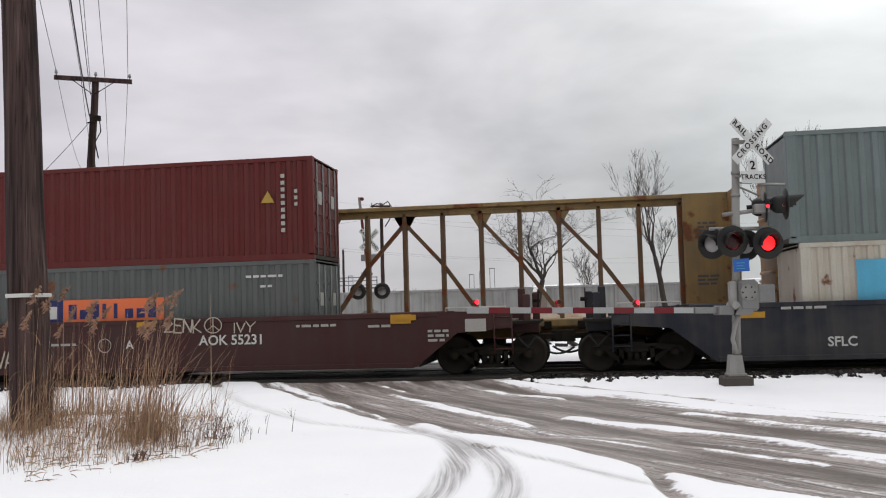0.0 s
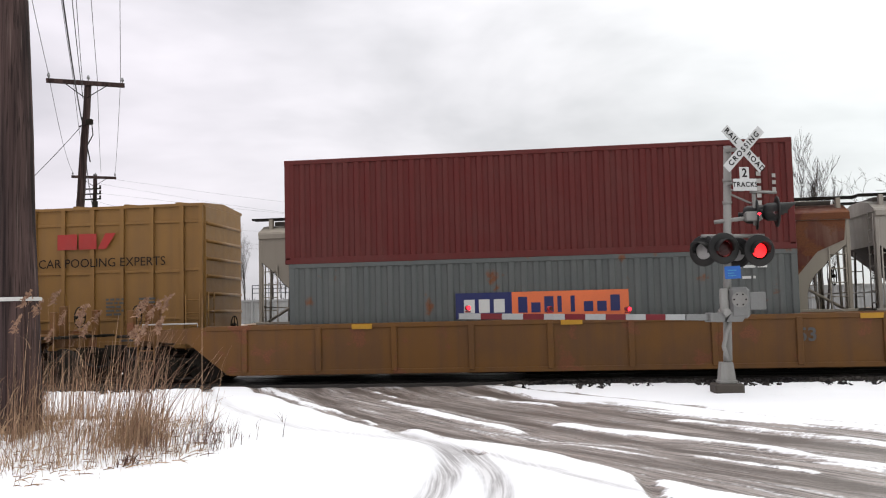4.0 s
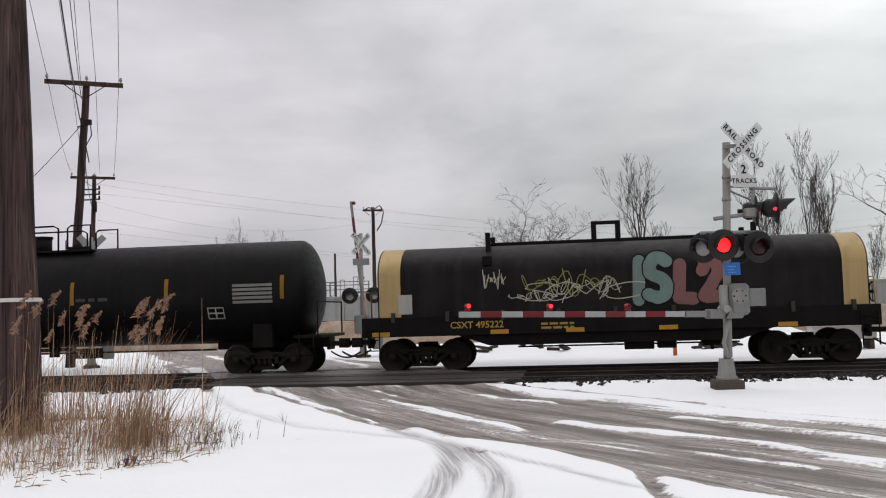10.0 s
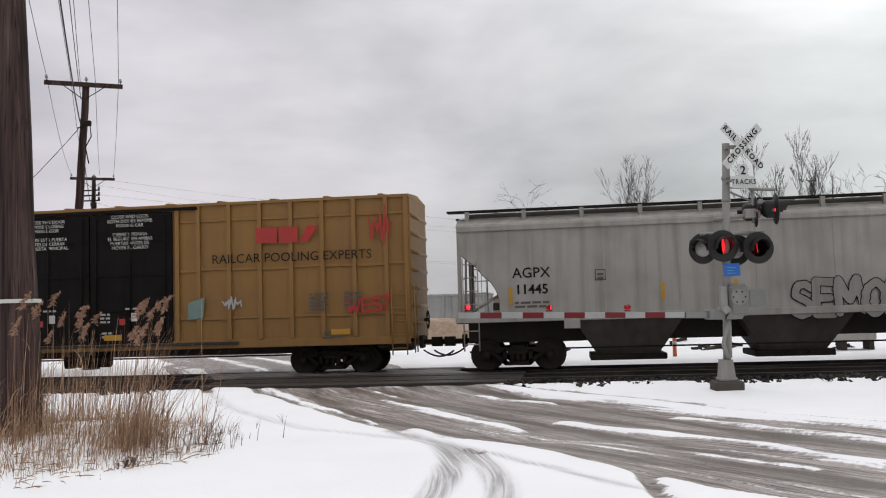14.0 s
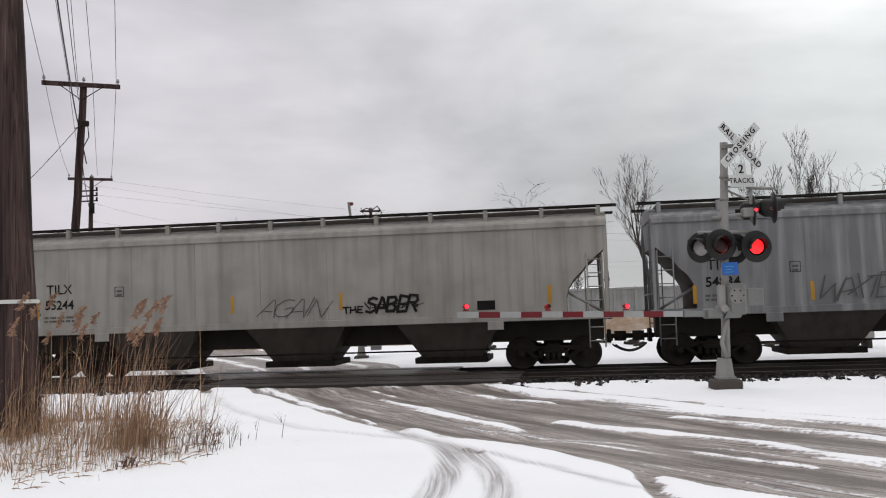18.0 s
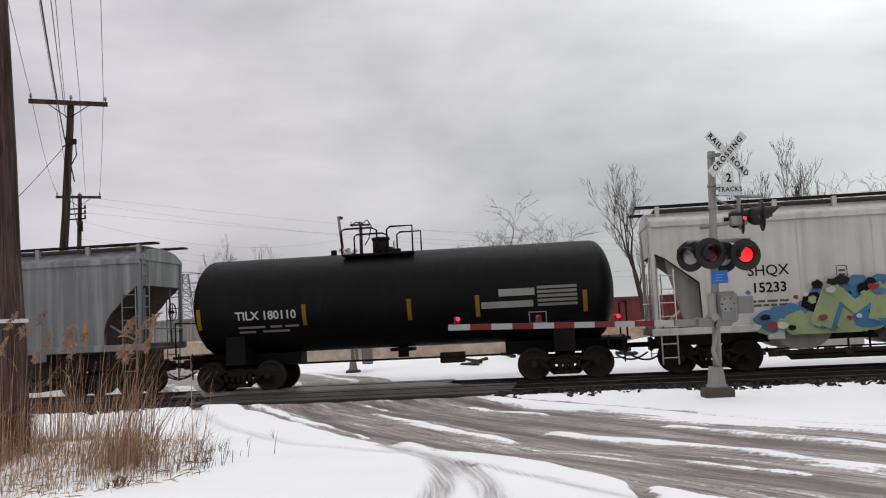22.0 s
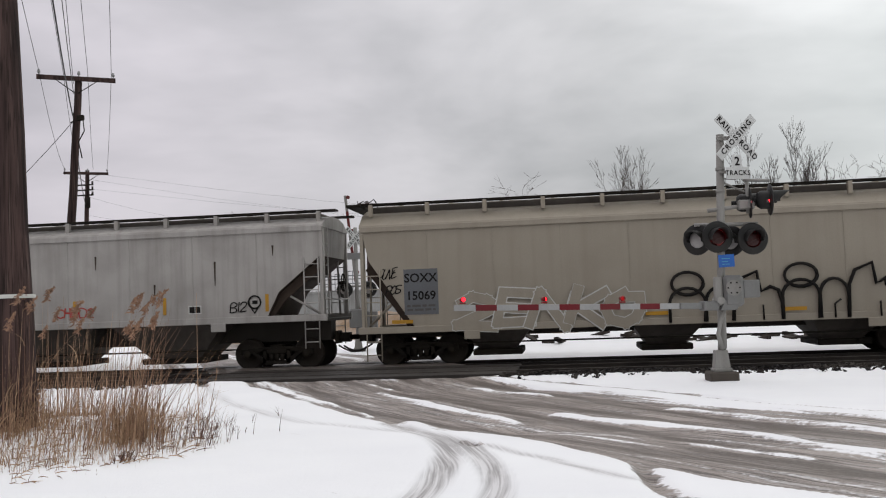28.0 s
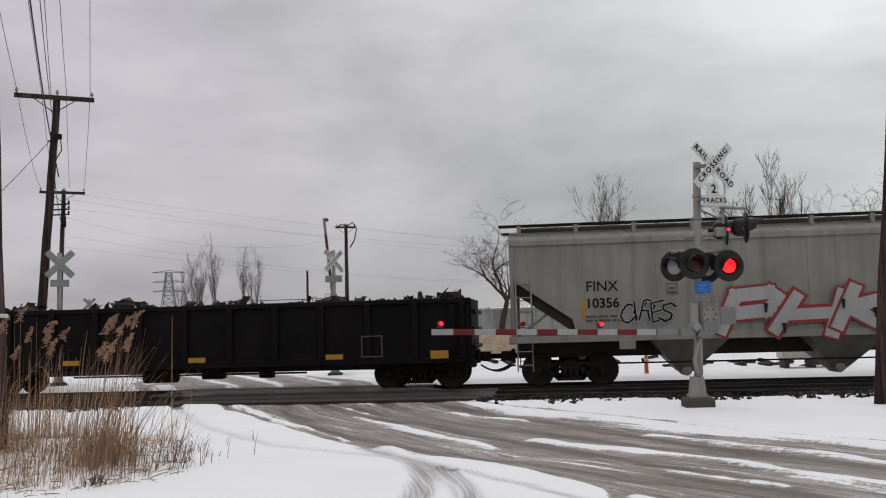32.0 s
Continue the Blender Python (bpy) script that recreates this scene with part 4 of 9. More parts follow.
# hand-drawn letter skeletons in a unit box; strokes are split by /
SKELETON = {
    "A": "0,0 .42,1 .58,1 1,0/.2,.32 .8,.32", "C": "1,.85 .6,1 .15,.85 0,.5 .15,.15 .6,0 1,.15", "D": "0,0 0,1 .65,1 1,.7 1,.3 .65,0 0,0",
    "E": "1,1 .1,1 .1,0 1,0/.1,.5 .8,.5", "G": "1,.85 .6,1 .15,.85 0,.5 .15,.15 .6,0 1,.15 1,.45 .6,.45", "H": "0,0 .1,1/.9,1 1,0/.05,.5 .95,.5",
    "I": ".5,0 .5,1", "J": ".9,1 .85,.2 .55,0 .1,.1/.4,1 1,1", "K": "0,0 0,1/1,1 .1,.45 1,0", "L": ".1,1 .1,0 1,0", "M": "0,0 .12,1 .5,.35 .88,1 1,0",
    "N": "0,0 .06,1 .9,0 1,1", "O": ".5,1 .1,.8 0,.5 .1,.2 .5,0 .9,.2 1,.5 .9,.8 .5,1", "P": "0,0 .05,1 .7,1 1,.75 .7,.5 .05,.45", "R": "0,0 0,1 .7,1 .95,.75 .7,.5 0,.5/.45,.5 1,0",
    "S": "1,.9 .6,1 .15,.9 .1,.62 .9,.42 .95,.12 .5,0 0,.1", "T": ".5,0 .5,1/0,1 1,1", "U": "0,1 .05,.15 .3,0 .7,0 .95,.15 1,1", "V": "0,1 .5,0 1,1",
    "W": "0,1 .22,0 .5,.65 .78,0 1,1", "X": "0,0 1,1/0,1 1,0", "Y": "0,1 .5,.5 1,1/.5,.5 .4,0", "Z": ".05,.75 .3,1 .75,1 .95,.75 .7,.45 .05,0 1,0", "!": ".5,1 .45,.35/.44,.0 .46,.06", "B": "0,0 0,1 .7,1 .9,.78 .6,.52 .95,.25 .7,0 0,0/0,.52 .6,.52",
}


def strokes(ch):
    return [[tuple(float(v) for v in q.split(",")) for q in row.split()] for row in SKELETON[ch].split("/")]


def ribbon(g, pts, half, y, step, soft):
    """Flat overlapping strips along the points, each a hair in front of the one before."""
    for (ax, az), (bx, bz) in zip(pts, pts[1:]):
        d = math.hypot(bx - ax, bz - az)
        if d < 1e-6:
            continue
        ux, uz = (bx - ax) / d * half, (bz - az) / d * half
        k = 0.15 if soft else 0.85
        g.add([(ax - uz - k * ux, y, az + ux - k * uz), (ax + uz - k * ux, y, az - ux - k * uz), (bx + uz + k * ux, y, bz - ux + k * uz), (bx - uz + k * ux, y, bz + ux + k * uz)], [(0, 1, 2, 3)])
        y -= step
    if soft:
        for x, z in pts:
            g.add([(x + half * math.cos(k * math.pi / 5), y, z + half * math.sin(k * math.pi / 5)) for k in range(10)], [tuple(range(10))])
            y -= step
    return y


def sprayed(car, text, x, y, z, fit, fill, edge=None, weight=0.17, rim=0.05, slant=0.0, soft=True, overlap=1.0, shade=None, seed=1, wild=1.0, label="hand-sprayed graffiti letter"):
    """A sprayed word: thick hand-drawn strokes in one colour over a wider rim, and a dropped shade behind."""
    rng = random.Random(seed)
    w, h = fit
    sizes = [{"I": 0.45, "!": 0.4, "M": 1.25, "W": 1.3}.get(c, 1.0) * rng.uniform(0.9, 1.12) for c in text]
    at = x - w / 2
    for i, ch in enumerate(text):
        cell = w * sizes[i] / sum(sizes)
        wide, tall = cell * overlap - 2 * weight * 0.9, h * rng.uniform(0.90, 1.06) - 2 * weight * 0.8
        base, turn = z - h / 2 + weight * 0.8 + h * rng.uniform(-0.05, 0.05) * wild, radians(rng.uniform(-7, 7)) * wild
        rows = []
        for row in strokes(ch):
            row = smooth(row, 3) if soft and len(row) > 4 else row
            out = []
            for u, v in row:
                u, v = u + rng.uniform(-0.05, 0.05) * wild, v + rng.uniform(-0.05, 0.05) * wild * (0.4 if soft else 1.0)
                px, pz = wide * (u - 0.5), tall * (v - 0.5)
                px, pz = px * math.cos(turn) - pz * math.sin(turn), px * math.sin(turn) + pz * math.cos(turn)
                out.append((at + cell / 2 + px + slant * pz, base + tall / 2 + pz))
            rows.append(out)
        y0 = y - 0.006 * i
        body, under, drop = Geo(), Geo(), Geo()
        q = y0
        for row in rows:
            q = ribbon(body, row, weight * rng.uniform(0.92, 1.12), q, 0.0001, soft)
        letter = part("graffiti_letter", body, fill, car, label)
        if edge:
            q = y0 + 0.003
            for row in rows:
                q = ribbon(under, row, weight + rim, q, 0.00004, soft)
            part("outline", under, edge, letter)
        if shade:
            q = y0 + 0.0045
            for row in rows:
                q = ribbon(drop, [(px + 0.11, pz - 0.07) for px, pz in row], weight + rim, q, 0.00004, soft)
            part("shade", drop, shade, letter)
        at += cell


def scribble(car, x, z, w, h, y, material, seed, r=0.02, n=40, label="scrawled spray-paint tag"):
    """A looping scrawl in flat strokes."""
    rng = random.Random(seed)
    g = Geo()
    pts, a = [], rng.uniform(0, 6)
    for k in range(n):
        u = k / (n - 1)
        pts.append((x - w / 2 + w * u + 0.10 * w * math.sin(a + u * 37), z + h / 2 * math.sin(a * 2 + u * 61) * (0.6 + 0.4 * math.sin(u * 9 + a))))
    for (ax, az), (bx, bz) in zip(pts, pts[1:]):
        d = math.hypot(bx - ax, bz - az) or 1
        nx, nz = -(bz - az) / d * r, (bx - ax) / d * r
        ex, ez = (bx - ax) / d * r * 0.8, (bz - az) / d * r * 0.8
        y -= 0.0001
        g.add([(ax + nx - ex, y, az + nz - ez), (ax - nx - ex, y, az - nz - ez), (bx - nx + ex, y, bz - nz + ez), (bx + nx + ex, y, bz + nz + ez)], [(0, 1, 2, 3)])
    return part("graffiti", g, material, car, label)

# ---- the far train: cars built about their own middle, rails at z 0, the near side at -y ----
FAR_CARS, NEAR_CARS = [], []
SIDE = 1.55


def covered_hopper(x0, x1, paint_key, label, style="angle", bays=3, top=4.15, sill=1.38, mark=None, mark_x=0.0, mark_mat="letter_black", truck_in=1.55, walk_up=0.5, cones=False, pitch=None, bay=None, pans=False):
    """A covered hopper car: body with sloped ends, ribbed roof walk, discharge bays, trucks."""
    L = x1 - x0
    h = L / 2
    car = thing("hopper_car", label, "freight car", group="cars of the far train")
    FAR_CARS.append((car, (x0 + x1) / 2))
    s = sill + 0.17
    if style == "curve":
        left = [(-h + 0.05, 3.30), (-h + 0.50, 2.93), (-h + 0.68, 2.70), (-h + 0.90, 2.50), (-h + 1.04, 2.28), (-h + 1.12, 2.0), (-h + 1.12, s)]
    elif style == "low":
        left = [(-h + 0.05, 2.95), (-h + 1.65, 1.85), (-h + 1.75, s)]
    elif style == "high":
        left = [(-h + 0.05, 3.35), (-h + 0.35, 3.2), (-h + 1.22, 2.5), (-h + 1.25, s)]
    elif style == "steep":
        left = [(-h + 0.22, 3.0), (-h + 1.40, s + 0.12), (-h + 1.48, s)]
    else:
        left = [(-h + 0.05, 3.25), (-h + 1.3, 2.25), (-h + 1.65, s)]
    outline = [(-h, top), *left, *[(-x, z) for x, z in left[::-1]], (h, top)]
    part("body", Geo().prism(outline, "y", -1.5, 1.5), paint_key, car)
    for e in (-1, 1):
        rim = [(-e * x, z) for x, z in left]
        # the shade on the down-facing slope is put into this dark brown
        part("slope_sheet", Geo().prism(rim + [(x + e * 0.012, z - 0.012) for x, z in rim[::-1]], "y", -1.488, 1.488), "rust_shade_brown", car, "slope sheet painted dark for its shade")
        # strip inside the slope, coloured as the recess looks in shade
        if style != "curve":
            strip = rim + [(x + e * 0.14, max(z - 0.24, s)) for x, z in rim[::-1]]
            if style == "high":
                strip = rim[1:] + [(e * (h - 0.82), s), (e * (h - 0.42), 2.75)]
            part("shaded_end_strip", Geo().prism(strip, "y", -1.3, -1.26), "hopper_drab" if style == "high" else "rust_shade_brown", car)
    dome = [(-1.53, top - 0.02), (-1.50, top + 0.06), (-1.0, top + walk_up * 0.54), (-0.4, top + walk_up - 0.14), (0.4, top + walk_up - 0.14), (1.0, top + walk_up * 0.54), (1.50, top + 0.06), (1.53, top - 0.02)]
    part("roof", Geo().prism(dome, "x", -h - 0.04, h + 0.04), paint_key, car)
    part("top_chord", Geo().box(-h - 0.02, h + 0.02, -1.56, -1.5, top - 0.14, top + 0.02, 0.012), paint_key, car)
    part("top_chord", Geo().box(-h - 0.02, h + 0.02, 1.5, 1.56, top - 0.14, top + 0.02, 0.012), paint_key, car)
    for q in (-1, 1):
        part("side_sill", Geo().box(-h - 0.12, h + 0.12, min(q * 1.44, q * 1.57), max(q * 1.44, q * 1.57), sill, s + 0.02, 0.012), paint_key, car)
    seam = shared("weld_seam%s%.2f%.2f" % (paint_key, s, top), lambda: Geo().box(-0.02, 0.02, -0.014, 0.0, s, top - 0.14), paint_key)
    n = max(6, round(L / 1.95))
    for k in range(1, n):
        x = -h + L * k / n
        if abs(x) < h - 1.7:
            part("weld_seam", seam, None, car, at=(x, -1.498, 0))
    # roof walk on posts
    walk_z = top + walk_up
    for y in (-1.12, 1.0):
        part("running_board", Geo().box(-h - 0.33, h + 0.36, y - 0.1, y + 0.28, walk_z - 0.05, walk_z), "steel_dark", car)
    # dark fill whose colour stands for the shade beneath the running boards
    part("hatch_coaming", Geo().box(-h + 0.2, h - 0.2, -0.72, 0.72, walk_z - 0.3, walk_z - 0.055, 0.02), "bay_grey", car, "dark trough painted as shade under the hatch covers")
    posts = shared("walk_post" + paint_key, lambda: Geo().box(-0.06, 0.06, -0.12, 0.02, -0.34, 0.0, 0.01), paint_key)
    k = round(L / 1.62)
    for i in range(k + 1):
        part("walk_bracket", posts, None, car, at=(-h + 0.25 + (L - 0.4) * i / k, -1.12, walk_z - 0.04))
    hatch = shared("hatch" + paint_key, lambda: Geo().box(-0.62, 0.62, -0.33, 0.33, 0, 0.13, 0.04).box(-0.05, 0.05, -0.38, 0.38, 0.1, 0.16, 0.01), paint_key)
    for i in range(int(L / 1.5)):
        part("hatch_cover", hatch, None, car, at=(-h + 1.0 + i * (L - 2) / (int(L / 1.5) - 1), 0.0, top + walk_up - 0.13))
    # discharge bays
    span_x = L - 2 * truck_in - 2.4
    pitch = pitch or span_x / bays
    for i in range(bays):
        c = pitch * (i + 0.5 - bays / 2)
        w, foot = bay or (min(span_x / bays * 0.49, 1.75), 0.42 if bays > 3 else 0.78)
        if pans:
            bowl = [(c + 0.78 * math.cos(a), sill + 0.05 - 0.58 * math.sin(a)) for a in [j * math.pi / 12 for j in range(13)]]
            part("discharge_pan", Geo().prism(bowl, "y", -1.4, 1.4), "hopper_drab", car, "round-bottomed dirty discharge pan")
            part("pipe_hanger", Geo().tube([(c + 1.2, -1.2, sill), (c + 1.2, -1.2, 0.5)], 0.03, 6).box(c + 1.1, c + 1.3, -1.28, -1.1, 0.4, 0.58, 0.02), "rust_shade_brown", car)
            continue
        if cones:
            part("discharge_bay", Geo().frustum(c - 0.2, c + 0.2, -0.35, 0.35, 0.30, c - 1.05, c + 1.05, -1.42, 1.42, sill + 0.04), paint_key, car, "narrow pointed discharge bay")
            part("outlet_cap", Geo().cyl((c, -0.5, 0.34), (c, -0.34, 0.34), 0.13, 14).cyl((c, -0.36, 0.34), (c, 0.36, 0.34), 0.16, 14), "letter_pale", car, "pale round outlet cap")
            continue
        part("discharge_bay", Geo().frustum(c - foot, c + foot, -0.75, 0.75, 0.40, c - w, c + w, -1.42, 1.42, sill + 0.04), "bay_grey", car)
        part("outlet_gate", Geo().box(c - foot - 0.2, c + foot + 0.2, -0.95, 0.95, 0.24, 0.41, 0.02).cyl((c + 0.35, -1.15, 0.37), (c + 0.35, 0.9, 0.37), 0.04, 8), "steel_dark", car)
    part("center_sill", Geo().box(-h + 0.1, h - 0.1, -0.3, 0.3, 0.78, sill + 0.02, 0.02), "under_grey", car)
    for e in (-1, 1):
        part("shear_plate", Geo().box(min(e * (h - 2.0), e * (h + 0.1)), max(e * (h - 2.0), e * (h + 0.1)), -1.45, 1.45, sill - 0.02, sill + 0.06, 0.01), "under_grey", car)
        for q in (-1, 1):
            part("corner_post", Geo().box(e * (h - 0.02) - 0.05, e * (h - 0.02) + 0.05, q * 1.46 - 0.05, q * 1.46 + 0.05, s, top - 0.05, 0.01), paint_key, car)
            ladder(car, e * (h - 0.32), q * 1.53, sill - 0.78, 2.6, 0, paint_key, 7)
        part("end_brace", Geo().tube([(e * (h - 0.1), -0.9, s), (e * (h - 0.15), -0.9, 3.3), (e * (h - 0.15), 0.9, 3.3), (e * (h - 0.1), 0.9, s)], 0.035, 6)
             .tube([(e * (h - 1.35), -1.2, 2.3), (e * (h - 0.1), -1.2, s)], 0.04, 6).tube([(e * (h + 0.05), -1.45, 2.0), (e * (h + 0.05), 1.45, 2.0)], 0.02, 5), paint_key, car)
        ladder(car, e * (h + 0.03), -1.15, s, top - s, 90, paint_key, 8)
        truck(car, e * (h - truck_in))
        coupler(car, e * (h + 0.02), e)
        part("jack_pad", Geo().box(e * (h - truck_in - 1.55) - 0.22, e * (h - truck_in - 1.55) + 0.22, -1.6, -1.56, sill - 0.22, sill + 0.02, 0.01), paint_key, car)
    brake_wheel(car, h + 0.12, 0.5, 2.5)
    if pans:
        part("unloading_pipe", Geo().tube([(-h + 3.0, -1.2, 0.5), (h - 3.0, -1.2, 0.5)], 0.065, 8).cyl((-h + 2.95, -1.2, 0.5), (-h + 3.15, -1.2, 0.5), 0.1, 10), "rust_shade_brown", car, "long rusty unloading pipe")
    part("brake_pipe", Geo().tube([(-h + 2.6, -1.3, 0.62), (h - 2.6, -1.3, 0.62)], 0.025, 5), "steel_dark", car)
    if mark:
        a, b = mark
        lettering("reporting_mark", a, mark_x, -1.512, 2.72, 0.40, mark_mat, car, bold=0.003)
        lettering("car_number", b, mark_x, -1.512, 2.26, 0.37, mark_mat, car, bold=0.008)
        small_print(car, [(mark_x, 1.92, 0.95, 2), (mark_x + 1.89, 2.64, 0.16, 2)], -1.508)
        part("stencil_box", bars([(mark_x + 1.75, mark_x + 2.03, 2.74, 2.755), (mark_x + 1.75, mark_x + 2.03, 2.46, 2.475), (mark_x + 1.75, mark_x + 1.765, 2.475, 2.74), (mark_x + 2.015, mark_x + 2.03, 2.475, 2.74)], -1.508), mark_mat, car)
    return car, h, s


def boxcar(x0, x1, number, label, top=5.12):
    """A tall double plug-door boxcar with ribbed yellow sides."""
    h = (x1 - x0) / 2
    car = thing("boxcar", label, "freight car", group="cars of the far train")
    FAR_CARS.append((car, (x0 + x1) / 2))
    lo = 1.0
    part("body", Geo().box(-h, h, -1.5, 1.5, lo, top - 0.06, 0.015), "box_yellow", car)
    part("roof", Geo().prism([(-1.58, top - 0.1), (-1.58, top - 0.02), (0, top + 0.10), (1.58, top - 0.02), (1.58, top - 0.1)], "x", -h - 0.03, h + 0.03), "box_yellow", car)
    rib = shared("roof_rib", lambda: Geo().prism([(-1.5, -0.01), (0, 0.10), (1.5, -0.01), (1.5, 0.03), (0, 0.14), (-1.5, 0.03)], "x", -0.07, 0.07), "box_yellow")
    for k in range(12):
        part("roof_rib", rib, None, car, at=(-h + 0.8 + k * (2 * h - 1.6) / 11, 0, top + 0.0))
    part("side_sill", Geo().box(-h, h, -1.57, -1.49, lo - 0.14, lo + 0.1, 0.012), "box_yellow", car)
    part("side_sill", Geo().box(-h, h, 1.49, 1.57, lo - 0.14, lo + 0.1, 0.012), "box_yellow", car)
    d0, d1 = -2.58, 2.55
    tall = shared("side_post", lambda: Geo().prism([(-0.06, -0.10), (0.06, -0.10), (0.05, 0), (-0.05, 0)][::-1], "z", 0, top - 0.2 - lo), "box_yellow")
    cells = []
    for a, b in ((-h, d0 - 0.1), (d1 + 0.1, h)):
        cuts = [0.06] + [0.64 + 0.93 * k for k in range(7)] + [b - a - 0.06]
        cuts = [a + c if a < 0 else b - c for c in cuts]
        for c in cuts:
            part("side_post", tall, None, car, at=(c, -1.5, lo + 0.1))
        cells += [(min(c, d), max(c, d)) for c, d in zip(cuts, cuts[1:])]
    for i, (a, b) in enumerate(cells):
        for z in (1.72 + 0.02 * (i % 2), 3.12 + 0.02 * (i % 3), 4.58):
            part("panel_stiffener", Geo().box(a + 0.07, b - 0.05, -1.55, -1.49, z - 0.04, z + 0.04, 0.01), "box_yellow", car)
    mid = (d0 + d1) / 2
    for a, b, words, wx in ((d0, mid - 0.02, "CLOSE THIS DOOR\nBEFORE CLOSING\nMAIN DOOR\n \nCIERRE ESTA PUERTA\nANTES DE CERRAR\nLA PUERTA PRINCIPAL", -0.05), (mid + 0.02, d1, "CLOSE AND LOCK\nBOTH DOORS BEFORE\nMOVING CAR\n \nCIERRE Y PONGA\nEL SEGURO EN AMBAS\nPUERTAS ANTES DE\nMOVER EL CARRO", 0.0)):
        door = part("door", Geo().box(a, b, -1.60, -1.5, lo + 0.06, top - 0.22, 0.02), "black", car, "black plug door with white instructions")
        for k in range(1, 4):
            z = lo + (top - lo) * k / 4
            part("door_stiffener", Geo().box(a + 0.06, b - 0.06, -1.63, -1.6, z - 0.03, z + 0.03, 0.008), "black", door)
        for k in range(3):
            x = a + (b - a) * (0.08 + 0.42 * k)
            part("lock_rod", Geo().cyl((x, -1.64, lo + 0.15), (x, -1.64, top - 0.35), 0.022, 6), "black", door)
        part("door_text", letters(words, 0.138, "letter_white", 0.0, 0, 1.0, 0.95), None, door, at=((a + b) / 2 + wx, -1.645, 4.34))
        c = (a + b) / 2
        small_print(door, [(c - 0.8, 1.95, 0.3, 3), (c + 0.05, 2.1, 0.45, 1), (c - 0.75, 1.4, 0.3, 2)], -1.612, "letter_pale")
        part("placard", plate(c - 0.02, c + 0.2, 1.72, 1.96, -1.605), "letter_white", door)
        part("red_placard", plate(c - 0.36, c - 0.18, 1.62, 1.80, -1.605), "logo_red", door)
        part("door_handle", Geo().box(c + 0.6, c + 0.68, -1.68, -1.6, 1.3, 1.9, 0.02), "black", door)
    part("door_track", Geo().box(d0 - 0.8, d1 + 2.0, -1.68, -1.56, lo - 0.03, lo + 0.05, 0.01), "under_grey", car)
    part("door_track", Geo().box(d0 - 0.8, d1 + 0.8, -1.66, -1.56, top - 0.2, top - 0.12, 0.01), "black", car)
    # lettering
    y = -1.615
    part("slogan", letters("next\nload", 0.30, "letter_black", 0.004, 0.25), None, car, at=(-h + 1.15, y, 3.82))
    part("slogan", letters("any\nroad", 0.30, "letter_black", 0.004, 0.25), None, car, at=(-h + 3.88, y, 3.82))
    ex, ez = -h + 2.53, 3.72
    for i, m in enumerate(("logo_blue", "logo_blue", "logo_red", "logo_red")):
        g, e = Geo(), 1 if i % 2 else -1
        if i < 2:
            outline = [(-0.56 * e, 0.45), (-0.45 * e, 0.55), (0.56 * e, -0.45), (0.45 * e, -0.55)]
        else:
            outline = [(0.66 * e, 0.22), (0.54 * e, 0.36), (0.13 * e, 0.0), (0.54 * e, -0.36), (0.66 * e, -0.22), (0.38 * e, 0.0)]
        for k in range(0, len(outline) - 2, 2):
            q = [0, 1, 2, 3] if i < 2 else ([0, 1, 2, 5] if k == 0 else [5, 2, 3, 4])
            g.add([(ex + outline[j][0], y - 0.003 * i, ez + outline[j][1]) for j in q], [(0, 1, 2, 3)])
        part("emblem_band", g, m, car, "crossed blue and red emblem")
    lettering("reporting_mark", "T B   O X", -h + 1.56, y, 2.70, 0.37, "letter_black", car, shear=0.15, bold=0.012)
    lettering("car_number", number, -h + 2.05, y, 2.20, 0.37, "letter_black", car, shear=0.15, bold=0.012)
    # plain red logo blocks and the slogan beside the doors
    lx = d1 + 3.5
    part("logo", bars([(lx - 0.92, lx - 0.30, 3.84, 4.30), (lx - 0.24, lx + 0.32, 3.84, 4.30)], y), "logo_red", car, "faded red logo blocks")
    part("logo_slash", Geo().prism([(lx + 0.36, 3.84), (lx + 0.62, 3.84), (lx + 0.92, 4.30), (lx + 0.60, 4.30)], "y", y - 0.004, y), "logo_red", car)
    lettering("slogan", "RAILCAR POOLING EXPERTS", lx + 0.1, y, 3.42, 0.37, "letter_black", car, bold=0.0)
    small_print(car, [(lx + 0.9, 2.35, 0.55, 5), (lx + 1.9, 2.35, 0.5, 4), (h - 2.2, 1.25, 0.6, 2)], y)
    reflectors(car, [h - 2.0, d0 + 3.3], y, 1.25, w=0.55, h=0.16)
    for e in (-1, 1):
        part("end_panel", Geo().box(e * h - 0.04, e * h + 0.04, -1.45, 1.45, lo, top - 0.1, 0.02), "box_yellow", car)
        for k in range(7):
            part("end_rib", Geo().cyl((e * (h + 0.03), -1.4, lo + 0.4 + k * 0.52), (e * (h + 0.03), 1.4, lo + 0.4 + k * 0.52), 0.06, 6), "box_yellow", car)
        ladder(car, e * (h - 0.3), -1.62, 0.55, 1.9, 0, "box_yellow", 5)
        ladder(car, e * (h + 0.1), -1.2, 0.6, 1.9, 90, "box_yellow", 5)
        truck(car, e * (h - 2.4))
        coupler(car, e * (h + 0.05), e)
        part("underframe", Geo().box(min(e * (h - 1), e * (h + 0.05)), max(e * (h - 1), e * (h + 0.05)), -1.3, 1.3, 0.75, lo - 0.1, 0.02), "under_grey", car)
    brake_wheel(car, h + 0.2, 0.4, 1.5)
    part("center_sill", Geo().box(-h + 0.2, h - 0.2, -0.35, 0.35, 0.62, 0.95, 0.02), "under_grey", car)
